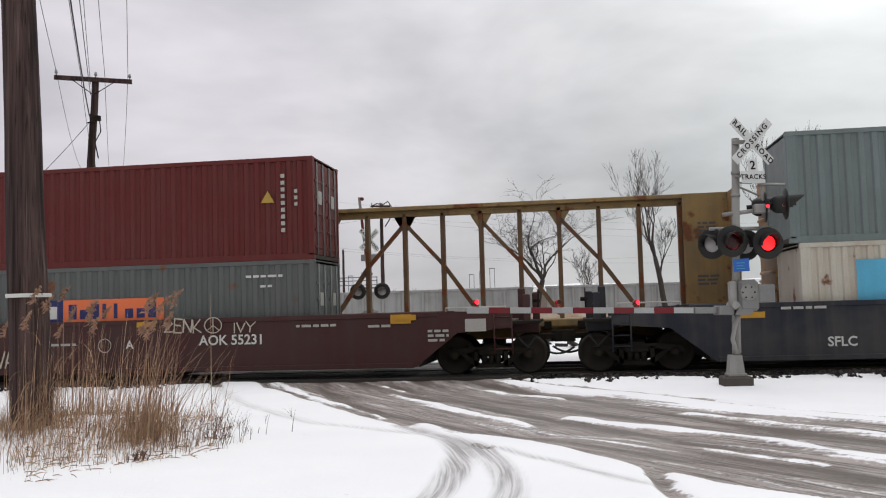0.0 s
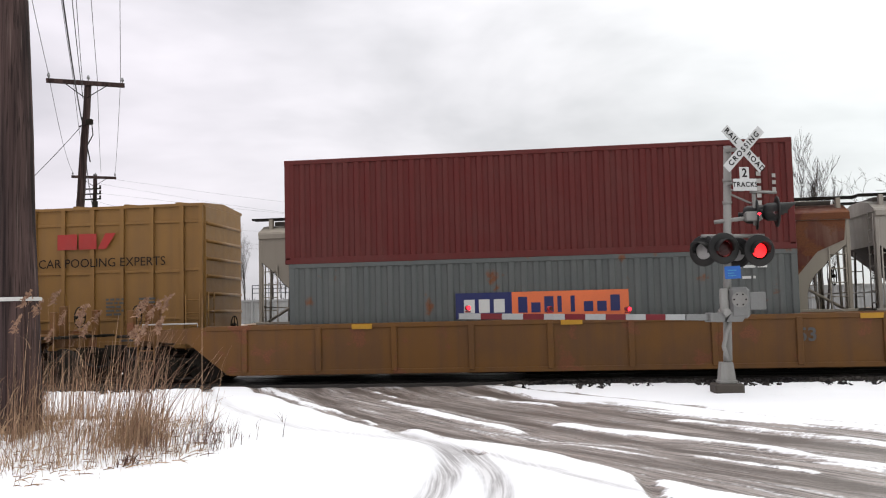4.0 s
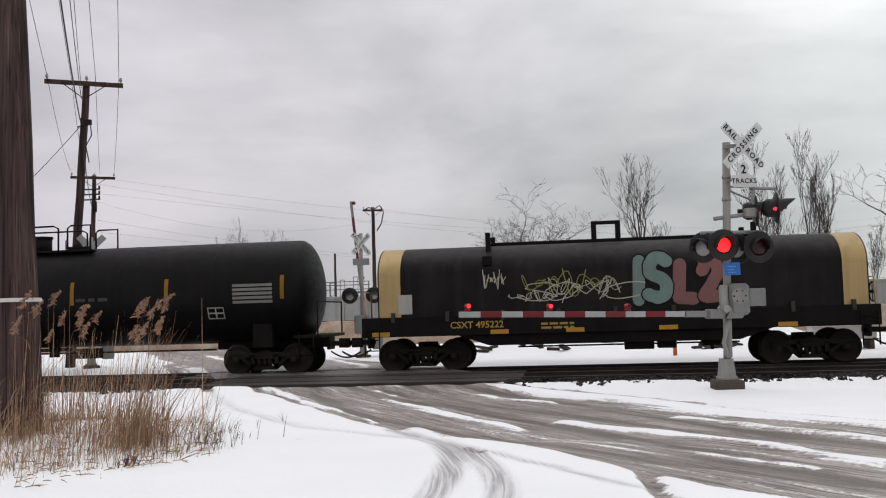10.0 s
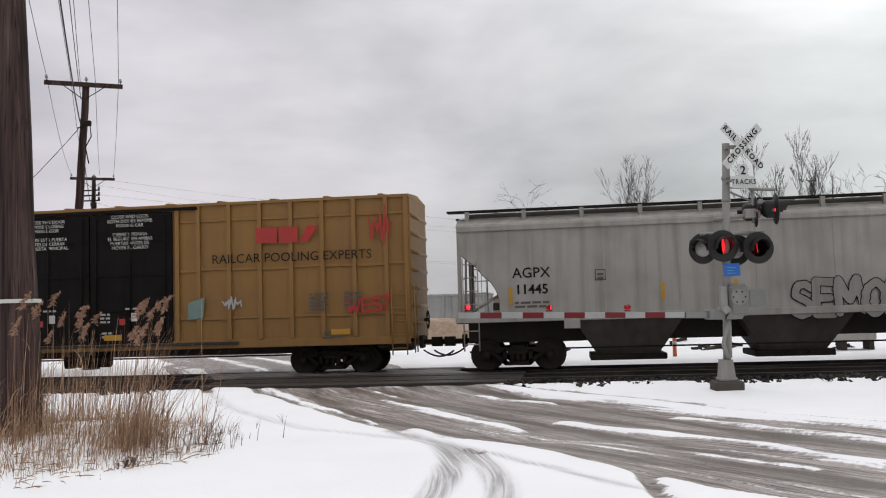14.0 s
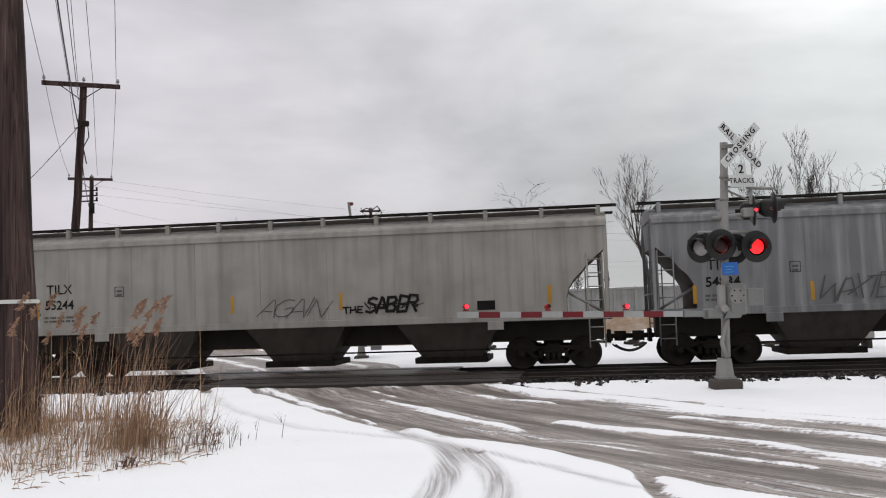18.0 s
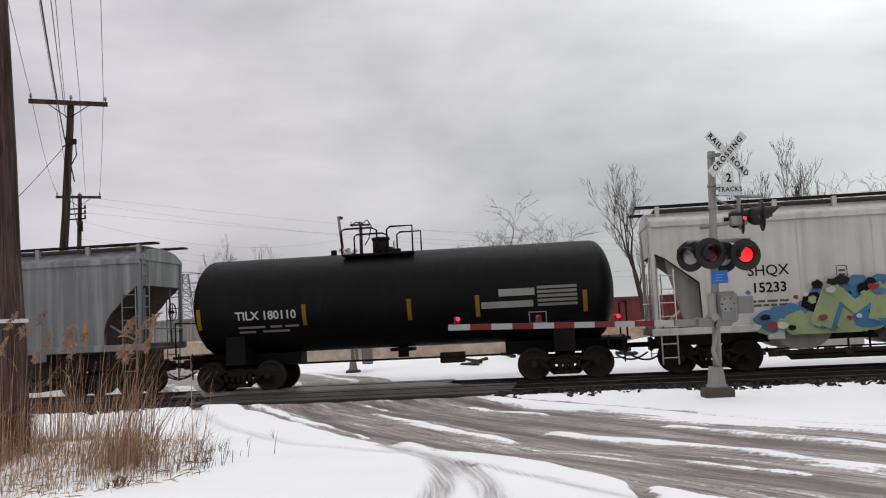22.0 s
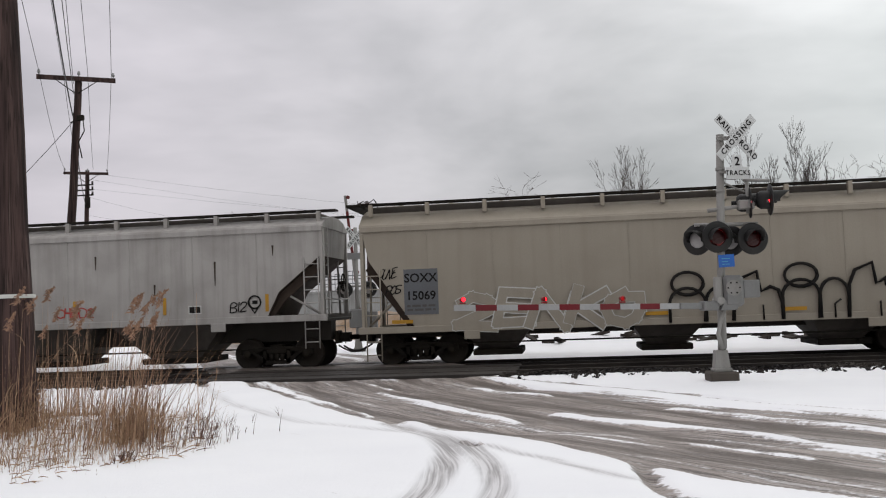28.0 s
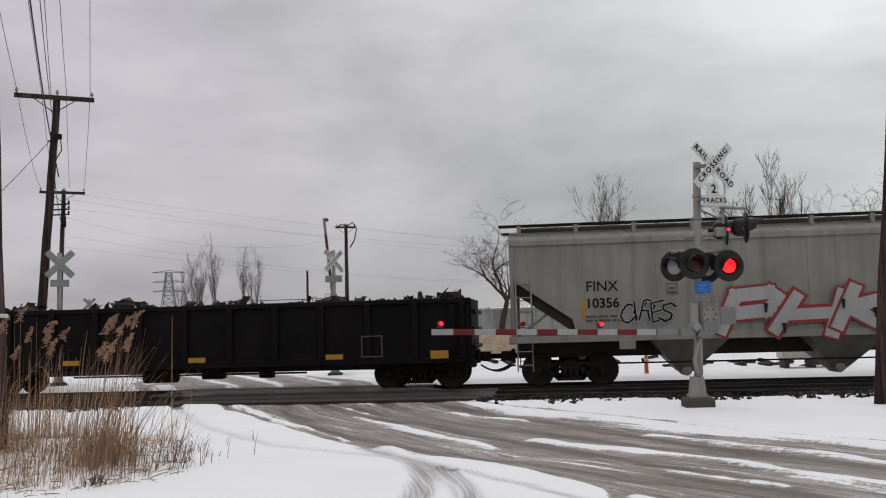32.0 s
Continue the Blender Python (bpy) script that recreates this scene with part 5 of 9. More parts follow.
    part("brake_reservoir", Geo().cyl((-1.2, -0.8, 0.55), (0.2, -0.8, 0.55), 0.2, 12).box(-2.8, -2.2, -1.0, -0.5, 0.4, 0.8, 0.03), "steel_dark", car)
    part("brake_pipe", Geo().tube([(-h + 3.5, -1.35, 0.62), (h - 3.5, -1.35, 0.62)], 0.025, 5), "steel_dark", car)
    return car, h, lo


def tank_car(x0, x1, label, radius, axis_z, mark, plat, plate_side="letter_yellow", truck_in=1.5):
    """A black tank car with domed heads and a railed platform on top."""
    h = (x1 - x0) / 2
    car = thing("tank_car", label, "freight car", group="cars of the far train")
    FAR_CARS.append((car, (x0 + x1) / 2))
    R, head = radius, 0.62
    prof = [(R * math.sin(a), -h + head - head * math.cos(a)) for a in [k * math.pi / 16 for k in range(9)]]
    prof += [(R, -h + head + (2 * h - 2 * head) * k / 6) for k in range(1, 6)]
    prof += [(r, -o) for r, o in prof[:9][::-1]]
    part("tank", Geo().lathe(prof, 48, (0, 0, axis_z), "x"), "black_tank", car)
    for k in range(1, 6):
        x = -h + 2 * h * k / 6
        part("weld_band", Geo().lathe([(R, -0.03), (R + 0.006, -0.02), (R + 0.006, 0.02), (R, 0.03)], 48, (x, 0, axis_z), "x"), "black_tank", car)
    top = axis_z + R
    px0, px1 = plat
    p = part("top_platform", Geo().box(px0, px1, -0.85, 0.85, top - 0.12, top - 0.06, 0.01), "black", car, "black grated top platform")
    for y in (-0.85, 0.85):
        part("handrail", Geo().tube([(px0, y, top - 0.1), (px0, y, top + 0.62), (px0 + 0.1, y, top + 0.68), (px1 - 1.2, y, top + 0.68), (px1 - 1.05, y, top + 0.6), (px1 - 1.05, y, top - 0.1)], 0.028, 6), "black", p)
        part("handrail", Geo().tube([(px1 - 0.75, y, top - 0.1), (px1 - 0.75, y, top + 0.6), (px1 - 0.65, y, top + 0.68), (px1, y, top + 0.68), (px1, y, top - 0.1)], 0.028, 6), "black", p)
        for x in (px0 + 0.6, px0 + 1.25):
            part("rail_post", Geo().cyl((x, y, top - 0.1), (x, y, top + 0.4), 0.02, 5), "black", p)
    part("manway", Geo().cyl((px0 + 1.0, 0, top - 0.1), (px0 + 1.0, 0, top + 0.40), 0.25, 16).cyl((px0 + 1.0, 0, top + 0.38), (px0 + 1.0, 0, top + 0.45), 0.28, 16), "black", car)
    part("valve", Geo().cyl((px1 - 0.9, 0, top - 0.1), (px1 - 0.9, 0, top + 0.16), 0.16, 10).box(px1 - 1.2, px1 - 0.5, -0.1, 0.1, top - 0.02, top + 0.1, 0.02), "black", car)
    part("vent", Geo().cyl((px0 - 0.45, 0, top - 0.05), (px0 - 0.45, 0, top + 0.15), 0.09, 10), "black", car)
    for e in (-1, 1):
        part("stub_sill", Geo().box(min(e * (h - 3.2), e * (h + 0.25)), max(e * (h - 3.2), e * (h + 0.25)), -0.35, 0.35, 0.75, 1.12, 0.02), "black", car)
        part("saddle", Geo().box(e * (h - truck_in) - 0.3, e * (h - truck_in) + 0.3, -1.2, 1.2, 0.8, axis_z - R * 0.62, 0.02), "black", car)
        part("end_platform", Geo().box(min(e * (h - 0.5), e * (h + 0.3)), max(e * (h - 0.5), e * (h + 0.3)), -1.45, 1.45, 1.05, 1.14, 0.01), "black", car)
        part("end_rail", Geo().tube([(e * (h + 0.22), -1.4, 1.1), (e * (h + 0.22), -1.4, 2.1), (e * (h + 0.22), 1.4, 2.1), (e * (h + 0.22), 1.4, 1.1)], 0.025, 6), "black", car)
        ladder(car, e * (h - 0.1), -1.48, 0.45, 0.75, 0, "black", 3)
        truck(car, e * (h - truck_in))
        coupler(car, e * (h + 0.2), e)
    part("outlet_valve", Geo().cyl((0, 0, axis_z - R + 0.1), (0, 0, axis_z - R - 0.3), 0.16, 10).box(-0.35, 0.35, -0.3, 0.3, axis_z - R - 0.12, axis_z - R - 0.02, 0.02), "steel_dark", car)
    part("side_pipe", Geo().tube([(-h + 3.0, -0.9, 0.78), (h - 3.0, -0.9, 0.78)], 0.03, 5).box(1.2, 1.9, -0.9, -0.5, 0.6, 0.9, 0.02), "steel_dark", car)

    def wrap(ob):
        """Bend a flat marking onto the tank's side."""
        me = ob.data.copy()
        ob.data = me
        bm = bmesh.new()
        bm.from_mesh(me)
        zs = [v.co.z for v in bm.verts]
        n = int((max(zs) - min(zs)) / 0.07)
        for k in range(1, n):
            cut = min(zs) + (max(zs) - min(zs)) * k / n
            bmesh.ops.bisect_plane(bm, geom=bm.verts[:] + bm.edges[:] + bm.faces[:], plane_co=(0, 0, cut), plane_no=(0, 0, 1))
        bm.to_mesh(me)
        bm.free()
        for v in me.vertices:
            z = v.co.z + ob.location.z - axis_z
            z = max(-R * 0.98, min(R * 0.98, z))
            v.co.y = -math.sqrt(R * R - z * z) - 0.012 - ob.location.y
        return ob
    return car, h, R, wrap


def coil_car(x0, x1):
    h = (x1 - x0) / 2
    car = thing("coil_car", "dark coil car with tan-ended hood and graffiti", "freight car", group="cars of the far train")
    FAR_CARS.append((car, (x0 + x1) / 2))
    part("frame", Geo().box(-h, h, -1.5, 1.5, 1.05, 1.38, 0.02).prism([(-h + 2.6, 1.06), (-h + 3.6, 0.72), (h - 3.6, 0.72), (h - 2.6, 1.06)], "y", -1.45, 1.45), "black", car)
    arc = lambda r, zz: [(-r, 1.5), (-r, zz)] + [(-r * math.cos(a), zz + (3.58 - zz) * math.sin(a)) for a in [k * math.pi / 44 for k in range(1, 44)]] + [(r, zz), (r, 1.5)]
    a, b = -h + 0.5, h - 0.27
    part("hood", Geo().prism(arc(1.45, 2.75), "x", a + 0.62, b - 0.62), "hood", car, "dark arched steel hood")
    for u, v in ((a, a + 0.62), (b - 0.62, b)):
        part("hood_end", Geo().prism(arc(1.46, 2.76), "x", u, v), "end_yellow", car, "tan-painted hood band")
    for u, v in ((a - 0.05, a - 0.004), (b + 0.004, b + 0.05)):
        part("end_plate", Geo().prism(arc(1.40, 2.72), "x", u, v), "black", car, "black flat hood end")
    part("hood_rail", Geo().box(a + 3.1, b - 2.73, -0.1, 0.1, 3.58, 3.68, 0.01), "black", car)
    for x in (a + 3.1, b - 2.73):
        part("stacking_bracket", Geo().box(x - 0.05, x + 0.05, -0.8, 0.8, 3.60, 3.70, 0.02).box(x - 0.07, x + 0.07, -0.96, -0.8, 3.2, 3.92, 0.02).box(x - 0.07, x + 0.07, 0.8, 0.96, 3.2, 3.92, 0.02).box(x - 0.13, x + 0.13, -1.47, -1.1, 2.95, 3.22, 0.02), "black", car)
    part("lifting_eye", Geo().box(-0.42, 0.42, -0.09, 0.09, 4.1, 4.2, 0.02).box(-0.42, -0.27, -0.09, 0.09, 3.6, 4.15, 0.02).box(0.27, 0.42, -0.09, 0.09, 3.6, 4.15, 0.02), "black", car)
    part("brake_gear", Geo().cyl((0.35, -0.9, 0.66), (1.15, -0.9, 0.66), 0.17, 12).box(1.25, 1.75, -1.1, -0.7, 0.52, 0.75, 0.03).box(2.45, 3.0, -1.1, -0.6, 0.56, 0.75, 0.03)
         .cyl((2.72, -0.9, 0.45), (2.72, -0.9, 0.6), 0.05, 8).tube([(-2.6, -1.2, 0.66), (3.4, -1.2, 0.66)], 0.025, 5), "steel_dark", car)
    part("deck_sill", Geo().box(-h, h, -1.56, -1.40, 1.02, 1.57, 0.015), "black", car)
    for k in range(9):
        x = a + 0.4 + k * (b - a - 0.8) / 8
        part("hood_clamp", Geo().box(x - 0.05, x + 0.05, -1.58, -1.46, 1.42, 1.70, 0.01), "under_grey", car)
    y = -1.572
    lettering("reporting_mark", "CSXT 495222", -3.7, y, 1.30, 0.26, "letter_yellow", car, bold=0.004)
    small_print(car, [(-h + 5.5, 1.3, 0.9, 2)], y, "letter_yellow")
    reflectors(car, [-h + 0.55, -h + 3.9, -1.0, 1.5, 4.6], y, 1.1, w=0.5, h=0.12)
    part("panel", plate(-h + 1.05, -h + 1.45, 1.65, 2.2, -1.475), "letter_pale", car)
    for e in (-1, 1):
        truck(car, e * (h - 1.65))
        coupler(car, e * (h + 0.05), e)
        part("end_rail", Geo().tube([(e * (h - 0.06), -1.3, 1.35), (e * (h - 0.06), -1.3, 2.3), (e * (h - 0.06), -0.5, 2.3), (e * (h - 0.06), -0.5, 1.35)], 0.025, 6), "end_yellow", car)
        ladder(car, e * (h - 0.3), -1.6, 0.5, 0.9, 0, "black", 3)
    sprayed(car, "SOMIC", -0.8, -1.475, 2.15, (3.0, 0.5), "spray_cream", None, 0.014, slant=0.6, overlap=1.5, seed=42)
    scribble(car, -2.0, 2.05, 1.4, 0.35, -1.475, "spray_cream", 5, 0.010, 40)
    scribble(car, -3.2, 2.55, 0.6, 0.6, -1.475, "spray_cream", 8, 0.010, 24)
    scribble(car, -1.2, 2.4, 2.2, 0.8, -1.476, "spray_olive", 9, 0.011, 130)
    scribble(car, -0.7, 2.3, 2.0, 0.5, -1.477, "spray_cream", 14, 0.010, 110)
    sprayed(car, "IS", 1.12, -1.478, 2.40, (1.0, 1.28), "spray_mint", "letter_black", 0.16, 0.05, overlap=1.1, seed=44, wild=0.6)
    sprayed(car, "LZ", 2.36, -1.478, 2.40, (1.3, 1.28), "spray_rose", "letter_black", 0.165, 0.04, overlap=1.12, seed=45, wild=0.6)
    brake_wheel(car, h + 0.1, -0.6, 1.9)
    return car


def gondola(x0, x1):
    h = (x1 - x0) / 2
    car = thing("gondola_car", "black ribbed gondola heaped with dark scrap", "freight car", group="cars of the far train")
    FAR_CARS.append((car, (x0 + x1) / 2))
    lo, top = 0.85, 2.52
    for q in (-1, 1):
        part("side_wall", Geo().box(-h, h, min(q * 1.42, q * 1.46), max(q * 1.42, q * 1.46), lo, top), "black", car)
        part("top_chord", Geo().box(-h, h, min(q * 1.38, q * 1.56), max(q * 1.38, q * 1.56), top - 0.12, top + 0.02, 0.02), "black", car)
        part("side_sill", Geo().box(-h, h, min(q * 1.4, q * 1.56), max(q * 1.4, q * 1.56), lo - 0.12, lo + 0.08, 0.02), "black", car)
    post = shared("gon_post", lambda: Geo().box(-0.09, 0.09, -0.13, 0, 0, top - lo - 0.1, 0.02), "black")
    for k in range(13):
        part("side_post", post, None, car, at=(-h + 0.25 + k * (2 * h - 0.5) / 12, -1.46, lo))
    for e in (-1, 1):
        part("end_wall", Geo().box(min(e * (h - 0.08), e * h), max(e * (h - 0.08), e * h), -1.42, 1.42, lo, top, 0.01), "black", car)
        for k in range(3):
            part("end_rib", Geo().box(e * (h + 0.05) - 0.06, e * (h + 0.05) + 0.06, -1.4, 1.4, lo + 0.25 + 0.5 * k, lo + 0.37 + 0.5 * k, 0.02), "black", car)
        truck(car, e * (h - 1.55))
        coupler(car, e * (h + 0.05), e)
        ladder(car, e * (h - 0.3), -1.62, 0.45, 1.9, 0, "black", 5)
    part("floor", Geo().box(-h, h, -1.42, 1.42, lo - 0.05, lo + 0.05), "black", car)
    part("center_sill", Geo().box(-h, h, -0.35, 0.35, 0.55, lo, 0.02), "under_grey", car)
    part("brake_gear", Geo().cyl((-1.5, -0.8, 0.5), (-0.5, -0.8, 0.5), 0.18, 10).box(0.3, 0.9, -1, -0.5, 0.4, 0.75, 0.03).tube([(-3.5, -1.2, 0.55), (3.5, -1.2, 0.55)], 0.03, 5).box(2.0, 2.4, -0.9, -0.6, 0.4, 0.7, 0.02), "steel_dark", car)
    rng = random.Random(4)
    heap = Geo()
    for k in range(420):
        x, yy = rng.uniform(-h + 0.3, h - 0.3), rng.uniform(-1.3, 1.3)
        s = rng.uniform(0.08, 0.26)
        z = top - 0.06 + 0.12 * math.sin(x * 1.9) * math.cos(yy) + rng.uniform(0, 0.16) - 0.1 * abs(yy)
        c = [(x + s * rng.uniform(-1, 1), yy + s * rng.uniform(-1, 1), z + s * rng.uniform(-1, 1)) for _ in range(6)]
        heap.add(c, [(0, 1, 2), (0, 2, 3), (0, 3, 4), (0, 4, 1), (5, 2, 1), (5, 3, 2), (5, 4, 3), (5, 1, 4)])
    heap.box(-h + 0.1, h - 0.1, -1.4, 1.4, lo, top - 0.12)
    tagged(part("scrap", heap, "coal", car, "heap of dark jagged scrap"), kind="stuff")
    y = -1.602
    lettering("reporting_mark", "MWCX", -h + 2.45, y, 1.98, 0.30, "letter_pale", car, bold=0.004)
    lettering("car_number", "20062", -h + 2.45, y, 1.6, 0.30, "letter_pale", car, bold=0.004)
    small_print(car, [(-h + 2.45, 1.15, 0.95, 2)], y, "letter_grey")
    reflectors(car, [-h + 0.8, h - 0.9], y, 0.98, w=0.5, h=0.22)
    reflectors(car, [-h + 4.9, 0.4, 4.4], y, 0.98, w=0.5, h=0.14)
    part("repack_stencil", bars([(h - 3.1, h - 2.5, 0.95, 0.98), (h - 3.1, h - 2.5, 1.52, 1.55), (h - 3.1, h - 3.07, 0.98, 1.52), (h - 2.53, h - 2.5, 0.98, 1.52)], y), "letter_grey", car)
    return car


def centerbeam(x0, x1):
    h = (x1 - x0) / 2
    car = thing("centerbeam_flatcar", "empty yellow centerbeam flatcar with truss spine", "freight car", group="cars of the far train")
    FAR_CARS.append((car, (x0 + x1) / 2))
    top = 4.75
    part("deck", Geo().box(-h, h, -1.5, 1.5, 1.1, 1.3, 0.02).box(-h + 2, h - 2, -0.5, 0.5, 0.75, 1.1, 0.02), "beam_yellow", car)
    part("top_beam", Geo().box(-h, h, -0.28, 0.28, top - 0.12, top, 0.015).box(-h, h, -0.12, 0.12, top - 0.3, top - 0.1, 0.01), "beam_yellow", car)
    for e in (-1, 1):
        part("bulkhead", Geo().box(min(e * (h - 1.25), e * h), max(e * (h - 1.25), e * h), -0.3, 0.3, 1.3, top, 0.02), "beam_yellow", car)
        for q in (-0.3, 0.3):
            part("bulkhead_flange", Geo().box(min(e * (h - 1.3), e * (h + 0.03)), max(e * (h - 1.3), e * (h + 0.03)), q - 0.04, q + 0.04, 1.3, top, 0.01), "beam_yellow", car)
        part("end_wall", Geo().box(e * h - 0.06, e * h + 0.06, -1.4, 1.4, 1.3, top, 0.02), "beam_yellow", car)
        truck(car, e * (h - 2.2))
        coupler(car, e * (h + 0.05), e)
        small_print(car, [(e * (h - 0.65), 3.9, 0.5, 4), (e * (h - 0.65), 2.4, 0.6, 3)], -0.345)
    n = 17
    xs = [-h + 1.35 + (2 * h - 2.7) * k / n for k in range(n + 1)]
    for k, x in enumerate(xs):
        part("spine_post", Geo().box(x - 0.065, x + 0.065, -0.12, 0.12, 1.3, top - 0.2, 0.015), "beam_rust", car)
    for k in range(0, n - 1, 2):
        s = 1 if k < n / 2 + 1 else 1
        a, b = (xs[k], xs[k + 2]) if k >= n / 2 else (xs[k + 2], xs[k])
        b = a + (b - a) * 0.98
        g = Geo()
        for (u, zu), (v, zv) in (((a, top - 0.5), ((a + b) / 2, 3.0)), (((a + b) / 2, 3.0), (b, 1.4))):
            g.prism([(u - 0.075, zu), (u + 0.075, zu), (v + 0.075, zv), (v - 0.075, zv)], "y", -0.06, 0.06)
        part("spine_brace", g, "beam_rust", car)
        part("gusset", Geo().prism([(a - 0.35, top - 0.25), (a + 0.35, top - 0.25), (a, top - 0.85)], "y", -0.05, 0.05), "beam_yellow", car)
    for k in range(24):
        x = -h + 0.6 + k * (2 * h - 1.2) / 23
        part("winch", Geo().box(x - 0.1, x + 0.1, -1.56, -1.42, 1.02, 1.25, 0.02), "steel_dark", car)
    return car


centerbeam(-155.4, -133.15)
car, h, lo = boxcar(-132.0, -112.7, "64      09      12", "ochre yellow boxcar with black double doors")

car, h, s = covered_hopper(-111.0, -94.75, "hopper_cream", "cream covered hopper with one rusted end", "curve", 3, 4.1, mark=("SMNX", "1023"), mark_x=-5.8)
part("repair_patch", Geo().box(1.4, 3.74, -1.53, -1.49, 1.62, 3.66, 0.004), "hopper_grey", car, "grey primer patch with a white edge")
part("patch_edge", Geo().box(3.74, 3.86, -1.535, -1.49, 1.62, 3.66), "letter_white", car)
part("rusted_panel", Geo().prism([(3.87, s), (6.5, s), (6.7, 2.4), (7.3, 3.1), (8.0, 3.4), (8.05, 3.94), (1.0, 3.94), (1.0, 3.68), (3.87, 3.68)], "y", -1.53, -1.47), "hopper_rust", car, "rust-streaked end panels")
part("rusted_roof", Geo().prism([(-1.566, 3.95), (-1.566, 4.13), (-1.51, 4.17), (-1.0, 4.378), (-0.4, 4.468), (-0.4, 4.44), (-1.0, 4.35), (-1.49, 4.14), (-1.54, 4.0)], "x", 0.9, 8.16), "hopper_rust", car, "rust-red roof edge")

car, h, s = covered_hopper(-94.05, -76.35, "hopper_bone", "bone-grey covered hopper with black tags", "angle", 4, 4.15, mark=("TILX", "56033"), mark_x=-6.45)
sprayed(car, "WCHSE!", -1.6, -1.56, 1.83, (4.5, 1.35), "hopper_drab", "letter_black", 0.16, 0.045, slant=0.06, overlap=1.12, seed=3)
sprayed(car, "MELOHC", 6.25, -1.515, 1.72, (1.3, 0.36), "letter_black", None, 0.016, soft=False, seed=7)
sprayed(car, "JOIER", 4.1, -1.59, 1.55, (1.5, 0.62), "letter_black", None, 0.022, slant=0.2, overlap=1.3, seed=8)
reflectors(car, [2.5, -4.6, 7.3], -1.505, 2.0)
part("stencil_box", plate(5.0, 5.4, 1.75, 1.98, -1.505), "letter_black", car)

car, h, R, wrap = tank_car(-75.16, -57.75, "long black tank car with yellow markings", 1.53, 2.46, "", (-1.37, 1.68))
for x in (-8.15, -4.55, -1.49, 1.46, 4.41, 7.92):
    wrap(part("marking_bar", Geo().box(-0.06, 0.06, 0, 0.004, -0.34, 0.34), "reflector", car, at=(x, 0, 2.55)))
wrap(lettering("reporting_mark", "UTLX 670130", -5.87, 0, 2.25, 0.34, "letter_yellow", car, bold=0.006))
wrap(part("small_print", bars([(-0.9 + 0.45 * k, -0.6 + 0.45 * k, 0.10 - 0.13 * q, 0.15 - 0.13 * q) for k in range(4) for q in range(3)], 0), "rust_shade_brown", car, at=(-5.9, 0, 1.85)))
wrap(part("yellow_label", Geo().box(-0.4, 0.4, 0, 0.004, -0.14, 0.14), "reflector", car, at=(-2.57, 0, 2.21)))
wrap(part("data_plate", bars([(-0.6, 0.6, 0.3 - 0.12 * k - 0.08, 0.3 - 0.12 * k) for k in range(5)], 0), "letter_pale", car, at=(7.03, 0, 2.37)))
wrap(part("test_stencil", bars([(-0.25, 0.25, 0.14, 0.17), (-0.25, 0.25, -0.17, -0.14), (-0.25, -0.22, -0.14, 0.14), (0.22, 0.25, -0.14, 0.14), (-0.02, 0.02, -0.14, 0.14), (-0.22, 0.22, -0.02, 0.02)], 0), "letter_white", car, at=(5.89, 0, 1.85)))
wrap(part("small_stencil", bars([(-0.5, -0.2, -0.05, 0.05), (-0.1, 0.1, -0.05, 0.05), (0.2, 0.5, -0.05, 0.05)], 0), "letter_grey", car, at=(2.08, 0, 2.35)))

coil_car(-56.2, -42.25)

car, h, lo = boxcar(-40.2, -21.05, "66      47      50", "ochre yellow boxcar tagged with black and green graffiti")
blot = [(-1.82, -0.62), (-1.76, 0.50), (-1.55, 0.62), (-0.35, 0.60), (-0.10, 0.56), (0.15, 0.68), (1.45, 0.72), (1.74, 0.52), (1.80, -0.15), (1.72, -0.48), (1.40, -0.60), (-0.6, -0.58)]
part("graffiti", Geo().prism([(-4.6 + u, 1.42 + w * 0.92) for u, w in blot][::-1], "y", -1.64, -1.632), "letter_black", car, "black sprayed backing")
part("graffiti", Geo().prism([(-6.4, 0.95), (-6.95, 1.32), (-6.6, 1.36), (-6.72, 1.62), (-6.4, 1.5)], "y", -1.64, -1.632), "letter_black", car, "black sprayed arrow")
part("notice", plate(-9.04, -8.55, 1.00, 1.18, -1.615), "letter_yellow", car, "small yellow notice")
sprayed(car, "MESS", -4.6, -1.66, 1.40, (3.45, 1.08), "letter_black", "spray_olive", 0.14, 0.06, soft=False, overlap=1.06, seed=11, wild=0.8)
sprayed(car, "WEST", 8.42, -1.62, 2.0, (1.3, 0.45), "logo_red", None, 0.035, seed=12)
scribble(car, h - 0.8, 4.2, 0.6, 1.2, -1.62, "logo_red", 7, 0.018, 26)
scribble(car, h - 5.2, 2.15, 0.5, 0.45, -1.62, "spray_silver", 17, 0.02, 24)
part("faded_paint", Geo().prism([(d, z) for d, z in ((3.05, 2.2), (3.55, 2.35), (3.5, 1.75), (3.02, 1.7))], "y", -1.615, -1.61), "spray_mint", car)

car, h, s = covered_hopper(-19.65, -1.5, "hopper_grey", "light grey covered hopper with black tags", "curve", 3, 4.07, mark=("AGPX", "11445"), mark_x=-7.05, pitch=4.45, bay=(1.5, 0.85))
sprayed(car, "SEMOR", 1.3, -1.53, 1.82, (2.9, 1.05), "hopper_drab", "letter_black", 0.10, 0.026, overlap=1.15, seed=13)
sprayed(car, "TSCHNIS", 4.1, -1.53, 1.86, (1.75, 0.6), "letter_black", None, 0.028, soft=False, overlap=1.1, seed=14)
sprayed(car, "SHAE", 6.16, -1.53, 2.31, (1.1, 0.52), "letter_black", None, 0.026, slant=0.3, overlap=1.15, seed=15)
part("stencil_box", plate(5.6, 6.0, 1.72, 2.0, -1.505), "letter_black", car)
